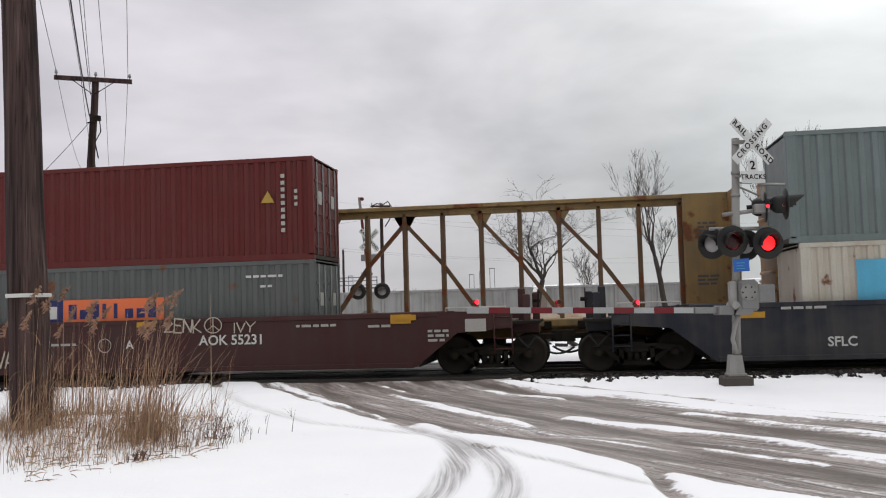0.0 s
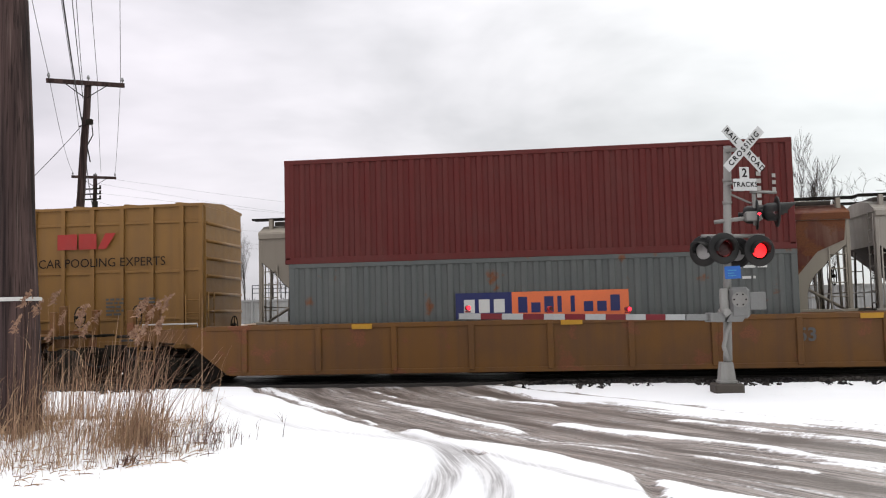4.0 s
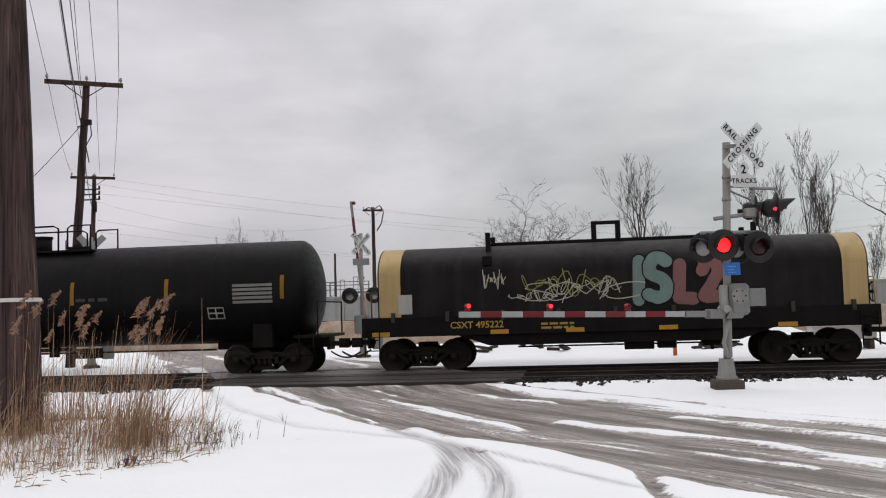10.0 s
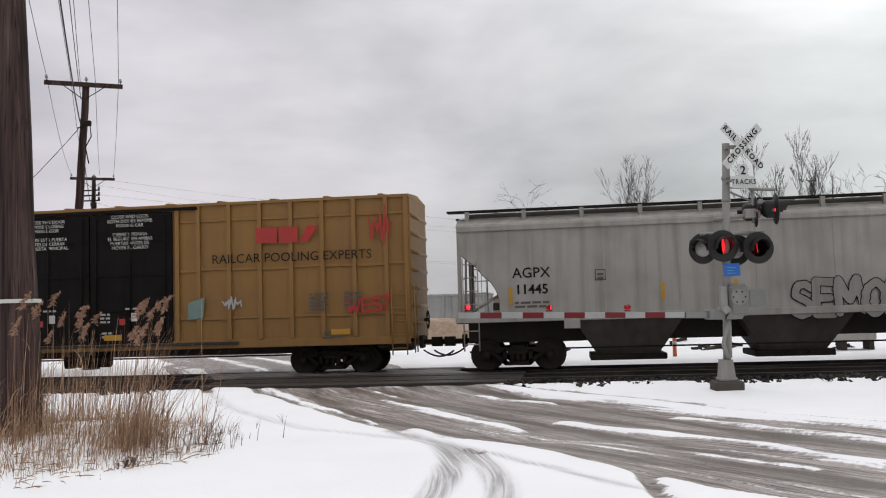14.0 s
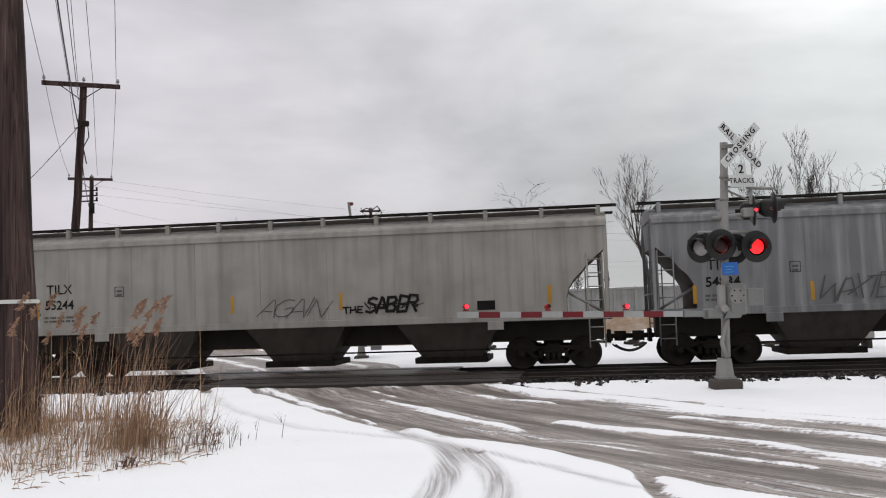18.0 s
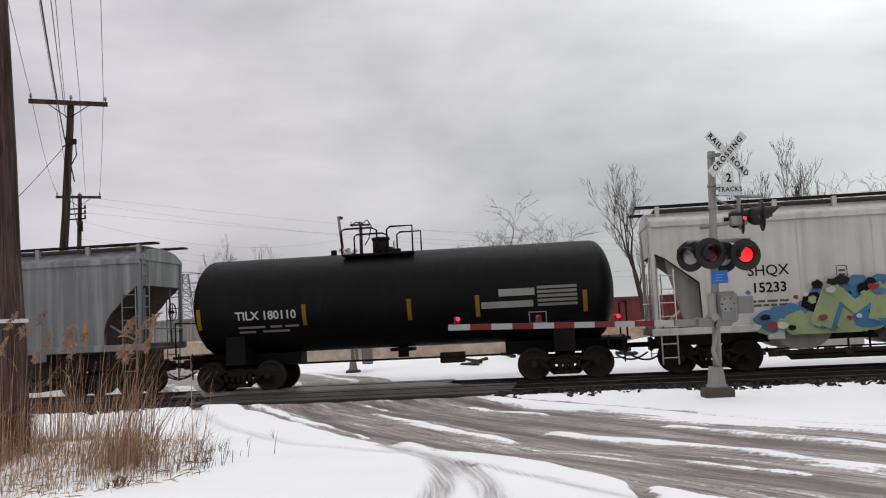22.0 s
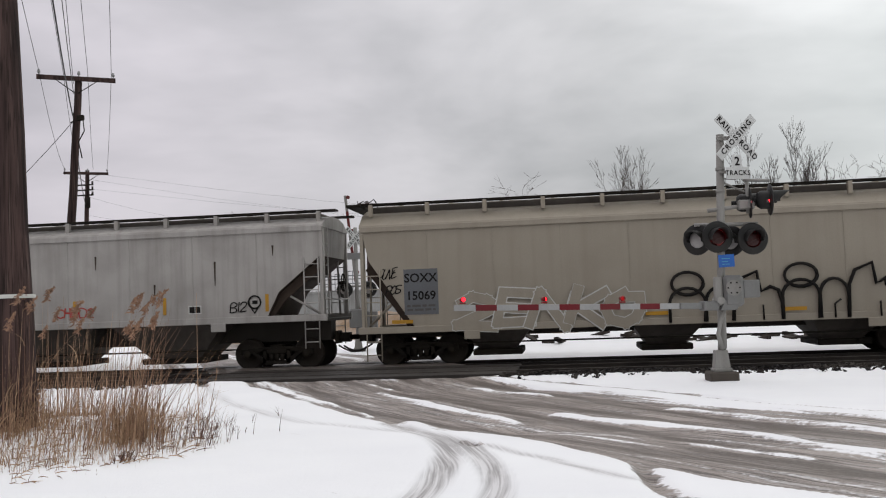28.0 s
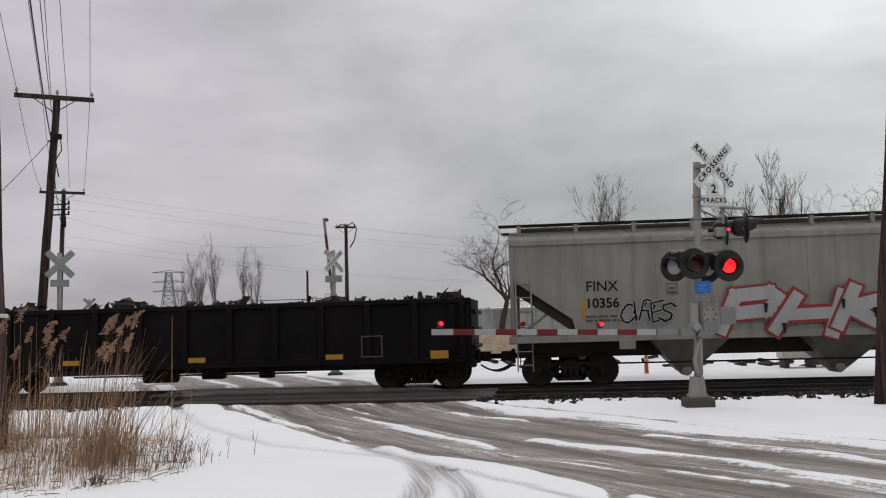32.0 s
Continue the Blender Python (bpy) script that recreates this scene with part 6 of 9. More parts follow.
reflectors(car, [-7.64, -3.5, -1.57, 7.55], -1.505, 2.1)

car, h, s = covered_hopper(-0.2, 17.6, "hopper_grey", "light grey covered hopper streaked with dirt", "curve", 3, 4.07, mark=("TILX", "55244"), mark_x=-7.18, pitch=4.45, bay=(1.5, 0.85))
sprayed(car, "SABER", 2.9, -1.515, 1.98, (1.5, 0.48), "letter_black", None, 0.040, slant=0.2, soft=False, overlap=1.15, seed=16)
sprayed(car, "THE", 1.75, -1.515, 1.85, (0.6, 0.22), "letter_black", None, 0.022, seed=6)
scribble(car, 2.9, 1.95, 1.6, 0.25, -1.51, "letter_black", 3, 0.010, 34)
sprayed(car, "AGAIN", 0.05, -1.515, 1.95, (1.9, 0.5), "letter_grey", None, 0.012, slant=0.5, overlap=1.25, seed=17)
part("stencil_box", plate(5.3, 5.8, 1.72, 1.98, -1.505), "letter_black", car)
reflectors(car, [-7.87, -1.82, 1.4, 7.32], -1.505, 2.1)

car, h, s = covered_hopper(18.85, 36.85, "hopper_dark", "weathered dark grey covered hopper with pale streaks", "curve", 3, 4.07, mark=("TILX", "54834"), mark_x=-7.18, pitch=4.45, bay=(1.5, 0.85))
sprayed(car, "WAXTER", -3.55, -1.53, 2.0, (2.1, 0.62), "letter_grey", None, 0.018, slant=0.35, soft=False, overlap=1.45, seed=18, wild=2.0)
sprayed(car, "SCRVE", 4.2, -1.52, 2.25, (1.1, 0.3), "logo_red", None, 0.010, slant=0.3, overlap=1.3, seed=52)
part("stencil_box", plate(4.6, 5.1, 1.75, 2.02, -1.505), "letter_black", car)
reflectors(car, [-7.93, -4.88, -1.82, 1.2, 4.25, 7.3], -1.505, 1.95)

car, h, R, wrap = tank_car(38.1, 50.6, "short black tank car with white markings", 1.42, 2.52, "", (-1.55, 0.55))
for x in (-5.76, -2.61, 0.45, 2.39, 5.38):
    wrap(part("marking_bar", Geo().box(-0.06, 0.06, 0, 0.004, -0.3, 0.3), "reflector", car, at=(x, 0, 2.17)))
wrap(lettering("reporting_mark", "TILX 180110", -3.75, 0, 2.2, 0.34, "letter_white", car, bold=0.006))
wrap(part("small_print", bars([(-0.9, -0.1, -0.03, 0.03), (0.05, 0.4, -0.03, 0.03), (0.5, 0.9, -0.03, 0.03), (-0.9, -0.4, -0.16, -0.1), (-0.2, 0.6, -0.16, -0.1)], 0), "letter_pale", car, at=(-3.7, 0, 1.88)))
wrap(part("data_plate", bars([(-0.55, 0.55, 0.28 - 0.12 * k - 0.08, 0.28 - 0.12 * k) for k in range(5)], 0), "letter_pale", car, at=(4.62, 0, 2.36)))
wrap(part("white_label", bars([(-0.5, 0.5, 0.1, 0.3), (-1.0, 0.45, -0.22, -0.04)], 0), "letter_white", car, at=(3.5, 0, 2.3)))
wrap(part("test_stencil", bars([(-0.25, 0.25, 0.14, 0.17), (-0.25, 0.25, -0.17, -0.14), (-0.25, -0.22, -0.14, 0.14), (0.22, 0.25, -0.14, 0.14)], 0), "letter_white", car, at=(4.05, 0, 1.77)))

car, h, s = covered_hopper(51.6, 70.85, "hopper_white", "off-white covered hopper with bright graffiti mural", "high", 5, 4.2, 1.1, mark=("SHQX", "15233"), mark_x=-6.6, pitch=2.9, pans=True)


def mural(car, seed, x0, x1, z0, z1, colours, n, r0=0.10, r1=0.36, y=-1.582):
    """Overlapping round-edged sprayed patches, a few sharing each colour."""
    r = random.Random(seed)
    for i in range(n):
        x = x0 + (x1 - x0) * ((i * 0.618) % 1.0)
        z = r.uniform(z0, z1)
        a0, rad = r.uniform(0, 6), r.uniform(r0, r1)
        wide = r.uniform(1.0, 1.7)
        pts = [(x + wide * rad * math.cos(a0 + a) * r.uniform(0.75, 1.15), max(0.98, z + rad * math.sin(a0 + a) * r.uniform(0.75, 1.1))) for a in [k * math.pi / 6 for k in range(12)]]
        g = Geo()
        g.add([(u, y - 0.0008 * i, w) for u, w in pts], [tuple(range(12))])
        part("graffiti_patch", g, colours[i % len(colours)], car, "spray-painted mural patch")


mural(car, 3, -5.6, -0.6, 1.6, 2.25, ("spray_blue", "letter_black", "spray_blue"), 26, 0.14, 0.34)
mural(car, 4, -6.8, -0.2, 1.12, 1.55, ("spray_lime", "spray_blue", "spray_lime", "spray_lime"), 34, 0.14, 0.36, y=-1.61)
mural(car, 10, -5.4, -0.4, 2.05, 2.45, ("letter_black", "spray_blue", "letter_black"), 20, 0.07, 0.17, y=-1.64)
sprayed(car, "IMEAK", -3.3, -1.665, 1.78, (4.4, 0.98), "spray_lime", "letter_pale", 0.13, 0.02, slant=0.25, soft=False, overlap=1.2, shade="spray_blue", seed=19, wild=2.0)
mural(car, 5, -7.3, 0.0, 1.15, 2.2, ("spray_red", "letter_black", "spray_lime", "letter_white", "spray_blue"), 36, 0.04, 0.12, y=-1.71)
part("graffiti_patch", Geo().prism([(-7.75 + 0.22 * math.cos(k * math.pi / 9), 1.85 + 0.26 * math.sin(k * math.pi / 9)) for k in range(18)], "y", -1.512, -1.506), "spray_red", car, "round red sprayed dot")
mural(car, 6, 0.3, 6.8, 1.75, 2.35, ("spray_green", "spray_green", "spray_lime", "spray_green"), 36, 0.2, 0.38, y=-1.582)
mural(car, 7, 0.5, 6.4, 1.15, 2.0, ("spray_pink", "spray_plum", "letter_black", "spray_pink"), 40, 0.14, 0.38, y=-1.615)
mural(car, 8, 0.5, 6.6, 1.05, 1.2, ("letter_yellow", "spray_green"), 14, 0.08, 0.2, y=-1.65)
sprayed(car, "SLOWE", 3.5, -1.67, 1.70, (5.8, 1.05), "spray_pink", "letter_black", 0.125, 0.04, slant=-0.1, soft=False, overlap=1.24, shade="spray_plum", seed=20, wild=2.2)
mural(car, 9, 0.7, 6.3, 1.2, 2.0, ("spray_plum", "letter_black", "spray_pink", "spray_rose", "letter_yellow"), 34, 0.05, 0.15, y=-1.71)
sprayed(car, "SIHI", -0.05, -1.70, 1.85, (1.0, 0.6), "spray_pink", "letter_black", 0.05, 0.02, seed=21)
half_round = lambda r, dz: [(0.03 + r * math.cos(a), 2.2 + dz + r * 0.86 * math.sin(a)) for a in [k * math.pi / 16 for k in range(17)]]
emblem = part("emblem", Geo().prism(half_round(0.76, -0.02), "y", -1.514, -1.508), "letter_black", car, "half-round black and gold emblem")
for r, dz, key, name in ((0.71, 0.0, "end_yellow", "gold_arch"), (0.62, 0.0, "letter_black", "dark_arch"), (0.45, 0.0, "end_yellow", "gold_line"), (0.42, 0.0, "spray_cream", "emblem_face")):
    part(name, Geo().prism(half_round(r, dz), "y", -1.514 - 0.006 * (1 + r < 1.7) - 0.02 * (0.76 - r), -1.514), key, emblem)
part("emblem_bars", bars([(-0.25 + 0.13 * k, -0.16 + 0.13 * k, 2.26, 2.42 + 0.05 * (k % 2)) for k in range(5)], -1.532), "spray_blue", emblem)
small_print(car, [(8.05 - 0.9, 3.0, 1.0, 7)], -1.508)
for q in (-1.2, 0.9):
    part("unloading_pipe", Geo().tube([(-6.3, q, 0.55), (-6.1, q, 0.36), (6.1, q, 0.36), (6.4, q, 0.6)], 0.06, 8), "steel_dark", car)
for k in range(9):
    part("pipe_hanger", Geo().cyl((-5.4 + 1.35 * k, -1.2, 0.36), (-5.4 + 1.35 * k, -1.2, 1.1), 0.03, 6), "steel_dark", car)

car, h, s = covered_hopper(72.2, 89.7, "hopper_pale", "pale grey covered hopper with small tags", "angle", 3, 4.1, mark=("GACX", "1133"), mark_x=-6.5)
for x, z0, z1 in ((1.87, 3.5, 3.1), (5.55, 3.2, 2.5), (7.3, 3.6, 3.3), (3.7, 2.6, 2.2), (-1.2, 3.3, 3.05), (-3.9, 2.9, 2.7)):
    part("drip_stain", Geo().prism([(x - 0.03, z0), (x + 0.03, z0), (x + 0.01, z1), (x - 0.01, z1)], "y", -1.508, -1.503), "rust_shade_brown", car)
sprayed(car, "CHWDZ", 1.22, -1.52, 1.85, (1.2, 0.3), "logo_red", None, 0.018, seed=22)
sprayed(car, "BIZ", 6.25, -1.515, 1.84, (0.48, 0.28), "letter_black", None, 0.016, slant=0.2, overlap=1.2, seed=51)
part("round_mark", Geo().tube([(6.73 + 0.18 * math.cos(a), -1.512, 1.98 + 0.18 * math.sin(a)) for a in [k * math.pi / 9 for k in range(19)]], 0.03, 4).tube([(6.57, -1.512, 1.9), (6.73, -1.512, 1.66), (6.89, -1.512, 1.9)], 0.025, 4).box(6.66, 6.82, -1.514, -1.508, 1.93, 2.03), "letter_black", car, "round eye-shaped black tag")
part("label_plate", plate(4.73, 5.12, 1.70, 1.94, -1.505), "letter_white", car)
part("data_label", bars([(4.76, 4.92, 1.73, 1.91), (4.94, 5.09, 1.73, 1.91)], -1.512), "letter_black", car)
reflectors(car, [-8.0, -4.6, -1.0, 1.2, 4.0, 7.1], -1.505, 1.95)

car, h, s = covered_hopper(90.85, 107.75, "hopper_cream", "cream covered hopper with large black graffiti", "steep", 3, 3.97, 0.95, mark=None, walk_up=0.72, pitch=4.7, bay=(0.98, 0.5))
for e in (-1, 1):
    part("roof_overhang", Geo().box(min(e * h, e * (h + 0.42)), max(e * h, e * (h + 0.42)), -1.45, 1.45, 4.58, 4.66, 0.01), "steel_dark", car)
part("mark_panel", plate(-7.24, -6.27, 1.46, 2.74, -1.508), "mark_slate", car, "grey reporting-mark panel")
lettering("reporting_mark", "SOXX", -6.76, -1.516, 2.48, 0.35, "letter_black", car, bold=0.006)
lettering("car_number", "15069", -6.76, -1.516, 1.98, 0.34, "letter_black", car, bold=0.006)
small_print(car, [(-6.76, 1.72, 0.8, 2)], -1.514)
sprayed(car, "JUNE", -7.7, -1.512, 2.62, (0.5, 0.28), "letter_black", None, 0.014, slant=0.4, overlap=1.3, seed=62, wild=2.0)
sprayed(car, "POS", -7.53, -1.512, 2.18, (0.4, 0.28), "letter_black", None, 0.016, slant=0.3, overlap=1.3, seed=63, wild=2.0)
sprayed(car, "ZENKO", -3.2, -1.578, 1.50, (5.0, 1.0), "hopper_cream", "letter_white", 0.13, 0.026, slant=0.15, soft=False, overlap=1.2, seed=23, wild=1.4, label="faint white graffiti")
x = 0.05
for k, (kind, w) in enumerate((("i", 0.95), ("c", 0.72), ("h", 1.25), ("i", 0.95), ("c", 0.72), ("h", 1.3))):
    g, lift = Geo(), 0.12 * (k >= 3)
    legs = [(x, -1.581, 1.0)] + [(x + w / 2 - w / 2 * math.cos(a), -1.581, 1.50 + lift + 0.42 * math.sin(a)) for a in [j * math.pi / 10 for j in range(11)]] + [(x + w * 0.96, -1.581, 1.0)]
    if kind == "h":
        legs = [(x - 0.02, -1.581, 1.0), (x + 0.02, -1.581, 1.75 + lift), (x + 0.18, -1.581, 2.12 + lift), (x + 0.62, -1.581, 2.3 + lift), (x + 0.70, -1.581, 1.75 + lift), (x + 0.95, -1.581, 1.88 + lift), (x + w * 0.93, -1.581, 1.78 + lift), (x + w, -1.581, 1.45), (x + w, -1.581, 1.0)]
    g.tube(legs, 0.052, 4)
    if kind == "i":
        g.tube([(x + w * 0.52 + 0.42 * math.cos(a), -1.579, 2.04 + lift + 0.31 * math.sin(a)) for a in [j * math.pi / 9 for j in range(19)]], 0.052, 4)
    if kind == "c":
        g.tube([(x + w * 0.5, -1.581, 1.0), (x + w * 0.5, -1.581, 1.36), (x + w * 0.72, -1.581, 1.48)], 0.028, 4)
    if kind == "h":
        g.tube([(x + w * 0.6, -1.581, 1.0), (x + w * 0.6, -1.581, 1.4)], 0.028, 4)
    part("graffiti", g, "letter_black", car, "black outlined bubble letter")
    x += w + 0.01
part("round_mark", Geo().lathe([(0.2, -0.004), (0.24, -0.006), (0.24, 0), (0.2, 0)], 20, (5.85, -1.51, 1.9)), "letter_black", car)
small_print(car, [(6.45, 2.3, 0.6, 4)], -1.508)
part("data_label", bars([(6.2, 6.5, 1.6, 1.88), (6.53, 6.83, 1.6, 1.88)], -1.508), "letter_black", car)
for a in (-7.6, -4.2, -0.6, 3.0, 6.2):
    part("yellow_strip", plate(a, a + (0.6 if a < 6 else 1.5), 1.22, 1.32, -1.575), "reflector", car)

gondola(108.95, 125.5)

car, h, s = covered_hopper(126.65, 144.6, "hopper_drab", "light grey covered hopper with red and silver graffiti", "low", 3, 4.05, 1.22, mark=("FINX", "10356"), mark_x=-6.5, cones=True)
sprayed(car, "OVRES", -5.3, -1.52, 2.0, (1.3, 0.55), "letter_black", "spray_silver", 0.026, 0.02, slant=0.2, overlap=1.5, seed=24, wild=1.8)
sprayed(car, "PHK", -0.9, -1.6, 1.92, (4.6, 1.30), "spray_silver", "spray_red", 0.165, 0.075, slant=0.40, soft=False, overlap=1.12, seed=25, wild=1.2)
for bx, bz in ((-2.2, 2.1), (-1.75, 1.55), (-0.2, 2.15), (0.6, 1.9), (1.2, 1.6)):
    part("paint_drip", Geo().prism([(bx - 0.05, bz + 0.05), (bx + 0.06, bz + 0.04), (bx + 0.03, bz - 0.22), (bx - 0.01, bz - 0.2)], "y", -1.66, -1.652), "letter_black", car)
reflectors(car, [-7.0, -2.0, 3.0], -1.505, 2.1)

# ---- the near train: well cars with stacked containers ----
def corrugated(x0, x1, z0, z1, y, pitch, depth):
    """A side sheet with trapezoid corrugations, facing -y at y."""
    n = max(4, round((x1 - x0) / pitch))
    p = (x1 - x0) / n
    prof = []
    for k in range(n):
        a = x0 + k * p
        prof += [(a, y), (a + 0.36 * p, y), (a + 0.5 * p, y + depth), (a + 0.86 * p, y + depth)]
    prof.append((x1, y))
    m = len(prof)
    v = [(x, w, z0) for x, w in prof] + [(x, w, z1) for x, w in prof]
    return Geo().add(v, [(i, i + 1, m + i + 1, m + i) for i in range(m - 1)])


def container(xc, z, length, height, paint_key, label, posts=None, post_key=None, pitch=0.28, group="containers on the near train", end_x=None, end_key=None, dashes=False):
    """A shipping container standing with its floor at z; returned with its half length."""
    h, w = length / 2, 1.22 if length < 14 else 1.30
    box = thing("shipping_container", label, "container", group=group)
    NEAR_CARS.append((box, xc, z))
    post_key = post_key or paint_key
    cut = [-h + 0.12] + sorted(q for p in (posts or []) for q in (p - 0.14, p + 0.14)) + [h - 0.12]
    for a, b in zip(cut[::2], cut[1::2]):
        key = end_key if end_x is not None and b <= end_x + 0.2 else paint_key
        part("side_panel", corrugated(a, b, 0.15, height - 0.1, -w + 0.012, pitch, 0.04), key, box)
        part("side_panel", Geo().box(a, b, w - 0.04, w - 0.01, 0.15, height - 0.1), key, box)
    for p in posts or []:
        part("lift_post", Geo().box(p - 0.14, p + 0.14, -w - 0.004, -w + 0.05, 0.12, height, 0.01).box(p - 0.05, p + 0.05, -w - 0.03, -w, height * 0.3, height * 0.52, 0.01), post_key, box, "painted lift post")
        part("lift_casting", Geo().box(p - 0.12, p + 0.12, -w - 0.008, -w + 0.12, height - 0.14, height + 0.01, 0.02), "steel_dark", box)
    for q in (-1, 1):
        y0, y1 = min(q * w, q * (w - 0.08)), max(q * w, q * (w - 0.08))
        part("top_rail", Geo().box(-h, h, y0, y1, height - 0.11, height, 0.01), paint_key, box)
        part("bottom_rail", Geo().box(-h, h, y0, y1, 0, 0.16, 0.01), paint_key, box)
        for e in (-1, 1):
            part("corner_post", Geo().box(min(e * h, e * (h - 0.15)), max(e * h, e * (h - 0.15)), y0, y1, 0.1, height - 0.1, 0.015), post_key, box)
            for zz in (0.0, height - 0.12):
                part("corner_casting", Geo().box(min(e * (h + 0.004), e * (h - 0.18)), max(e * (h + 0.004), e * (h - 0.18)), min(q * (w + 0.004), q * (w - 0.16)), max(q * (w + 0.004), q * (w - 0.16)), zz, zz + 0.12, 0.012), post_key, box)
    part("roof", Geo().box(-h, h, -w + 0.05, w - 0.05, height - 0.05, height - 0.02), paint_key, box)
    part("floor", Geo().box(-h, h, -w + 0.05, w - 0.05, 0.02, 0.12), "under_grey", box)
    part("front_wall", Geo().box(-h + 0.02, -h + 0.06, -w + 0.1, w - 0.1, 0.1, height - 0.1), paint_key, box)
    for q in (-1, 1):
        d = part("door", Geo().box(h - 0.06, h - 0.02, min(q * 0.02, q * (w - 0.1)), max(q * 0.02, q * (w - 0.1)), 0.14, height - 0.1, 0.006), paint_key, box)
        for yy in (0.3, 0.85):
            part("lock_bar", Geo().cyl((h + 0.0, q * yy, 0.1), (h + 0.0, q * yy, height - 0.1), 0.022, 6), "grey_case", d)
        for k in range(5):
            part("door_ridge", Geo().box(h - 0.02, h + 0.005, min(q * 0.1, q * (w - 0.2)), max(q * 0.1, q * (w - 0.2)), 0.3 + k * (height - 0.5) / 5, 0.36 + k * (height - 0.5) / 5), paint_key, d)
        part("door_placard", Geo().box(h, h + 0.006, min(q * 0.45, q * 0.75), max(q * 0.45, q * 0.75), height * 0.55, height * 0.68), "letter_pale", d)
    if dashes:
        g = Geo()
        for k in range(24):
            x = -h + 0.3 + k * (2 * h - 0.9) / 23
            g.box(x, x + 0.28, -w - 0.008, -w, 0.03, 0.08)
        part("white_dashes", g, "letter_white", box)
    return box, h, -w - 0.006


def well_unit(xl, xr, paint_key, label, left="shared", right="shared", top=1.52, ribs=0):
    """One well between truck centres xl and xr; 'end' has its own truck and coupler, 'shared' rests on a truck of its own in the joint, 'none' leaves the joint to the neighbour."""
    c, h = (xl + xr) / 2, (xr - xl) / 2
    car = thing("well_car", label, "freight car", group="cars of the near train")
    NEAR_CARS.append((car, c, 0.0))
    lo = 0.24
    for q in (-1, 1):
        y0, y1 = (-1.50, -1.44) if q < 0 else (1.44, 1.50)
        a = [(-h - 0.55, top - 0.06), (-h - 0.55, 1.12), (-h + 0.75, 1.02), (-h + 1.75, lo)] if left == "end" else [(-h + 0.58, top - 0.06), (-h + 0.60, 1.18), (-h + 1.46, lo)]
        b = [(h - 1.75, lo), (h - 0.75, 1.02), (h + 0.55, 1.12), (h + 0.55, top - 0.06)] if right == "end" else [(h - 1.46, lo), (h - 0.60, 1.18), (h - 0.58, top - 0.06)]
        outline = a + b + [(h - 1.2, top), (-h + 1.2, top)]
        part("side_plate", Geo().prism(outline, "y", y0, y1), paint_key, car)
        part("top_chord", Geo().box(-h + 1.2, h - 1.2, min(q * 1.42, q * 1.53), max(q * 1.42, q * 1.53), top - 0.1, top + 0.02, 0.012), paint_key, car)
        part("bottom_chord", Geo().box(-h + 1.8, h - 1.8, min(q * 1.34, q * 1.53), max(q * 1.34, q * 1.53), lo - 0.02, lo + 0.1, 0.012), paint_key, car)
    for k in range(ribs):
        x = -h + 2.2 + k * (2 * h - 4.4) / max(1, ribs - 1)
        part("side_rib", Geo().box(x - 0.07, x + 0.07, -1.56, -1.5, lo + 0.05, top - 0.05, 0.012), paint_key, car)
    part("well_floor", Geo().box(-h + 1.8, h - 1.8, -1.4, 1.4, lo, lo + 0.08), "under_grey", car)
    for e, kind in ((-1, left), (1, right)):
        out = 0.55 if kind == "end" else -0.56
        part("end_deck", Geo().box(min(e * (h - 1.25), e * (h + out)), max(e * (h - 1.25), e * (h + out)), -1.43, 1.43, 1.1, 1.3, 0.02), paint_key, car)
        part("bulkhead", Geo().prism([(e * (h - 1.25), 1.2), (e * (h - 1.72), lo), (e * (h - 1.66), lo), (e * (h - 1.17), 1.2)], "y", -1.43, 1.43), "under_grey", car)
        part("grab_iron", Geo().tube([(e * (h - 1.0), -1.54, top + 0.02), (e * (h - 1.0), -1.54, top + 0.1), (e * (h + out - 0.12 if kind == "end" else h + 0.0), -1.54, top + 0.1), (e * (h + out - 0.12 if kind == "end" else h + 0.0), -1.54, top - 0.05)], 0.02, 5), "letter_pale", car)
        if kind != "none":
            truck(car, e * (h if kind == "end" else h + 0.0), 0.46, 0.89)
        if kind == "end":
            part("end_sill", Geo().box(min(e * (h + 0.5), e * (h + 1.15)), max(e * (h + 0.5), e * (h + 1.15)), -0.5, 0.5, 0.95, 1.25, 0.02), paint_key, car)
            part("end_platform", Geo().box(min(e * (h + 0.5), e * (h + 1.2)), max(e * (h + 0.5), e * (h + 1.2)), -1.4, 1.4, 1.2, 1.27, 0.01), "steel_dark", car)
            for x, y, z in ((0.9, -1.2, 1.9), (0.75, -0.5, 2.05), (1.05, 0.6, 1.95)):
                part("brake_stand", Geo().box(e * (h + x) - 0.09, e * (h + x) + 0.09, y - 0.08, y + 0.08, 1.25, z, 0.02), paint_key, car)
            brake_wheel(car, e * (h + 1.15), -0.4, 1.75, 0)
            part("end_hose", Geo().tube([(e * (h + 0.6), -1.1, 0.95), (e * (h + 0.9), -1.15, 0.62), (e * (h + 1.1), -1.0, 0.9)], 0.03, 5), "rubber", car)
            coupler(car, e * (h + 1.0), e)
            ladder(car, e * (h + 0.35), -1.52, 0.5, 1.0, 0, paint_key, 4)
        else:
            part("articulation", Geo().box(min(e * (h - 1.2), e * (h - 0.03)), max(e * (h - 1.2), e * (h - 0.03)), -0.9, 0.9, 0.80, 1.28, 0.03).prism([(e * (h - 1.1), 0.95), (e * (h - 0.2), 0.95), (e * (h - 0.35), 1.35), (e * (h - 1.1), 1.4)], "y", -1.2, -1.14), "steel_dark", car)
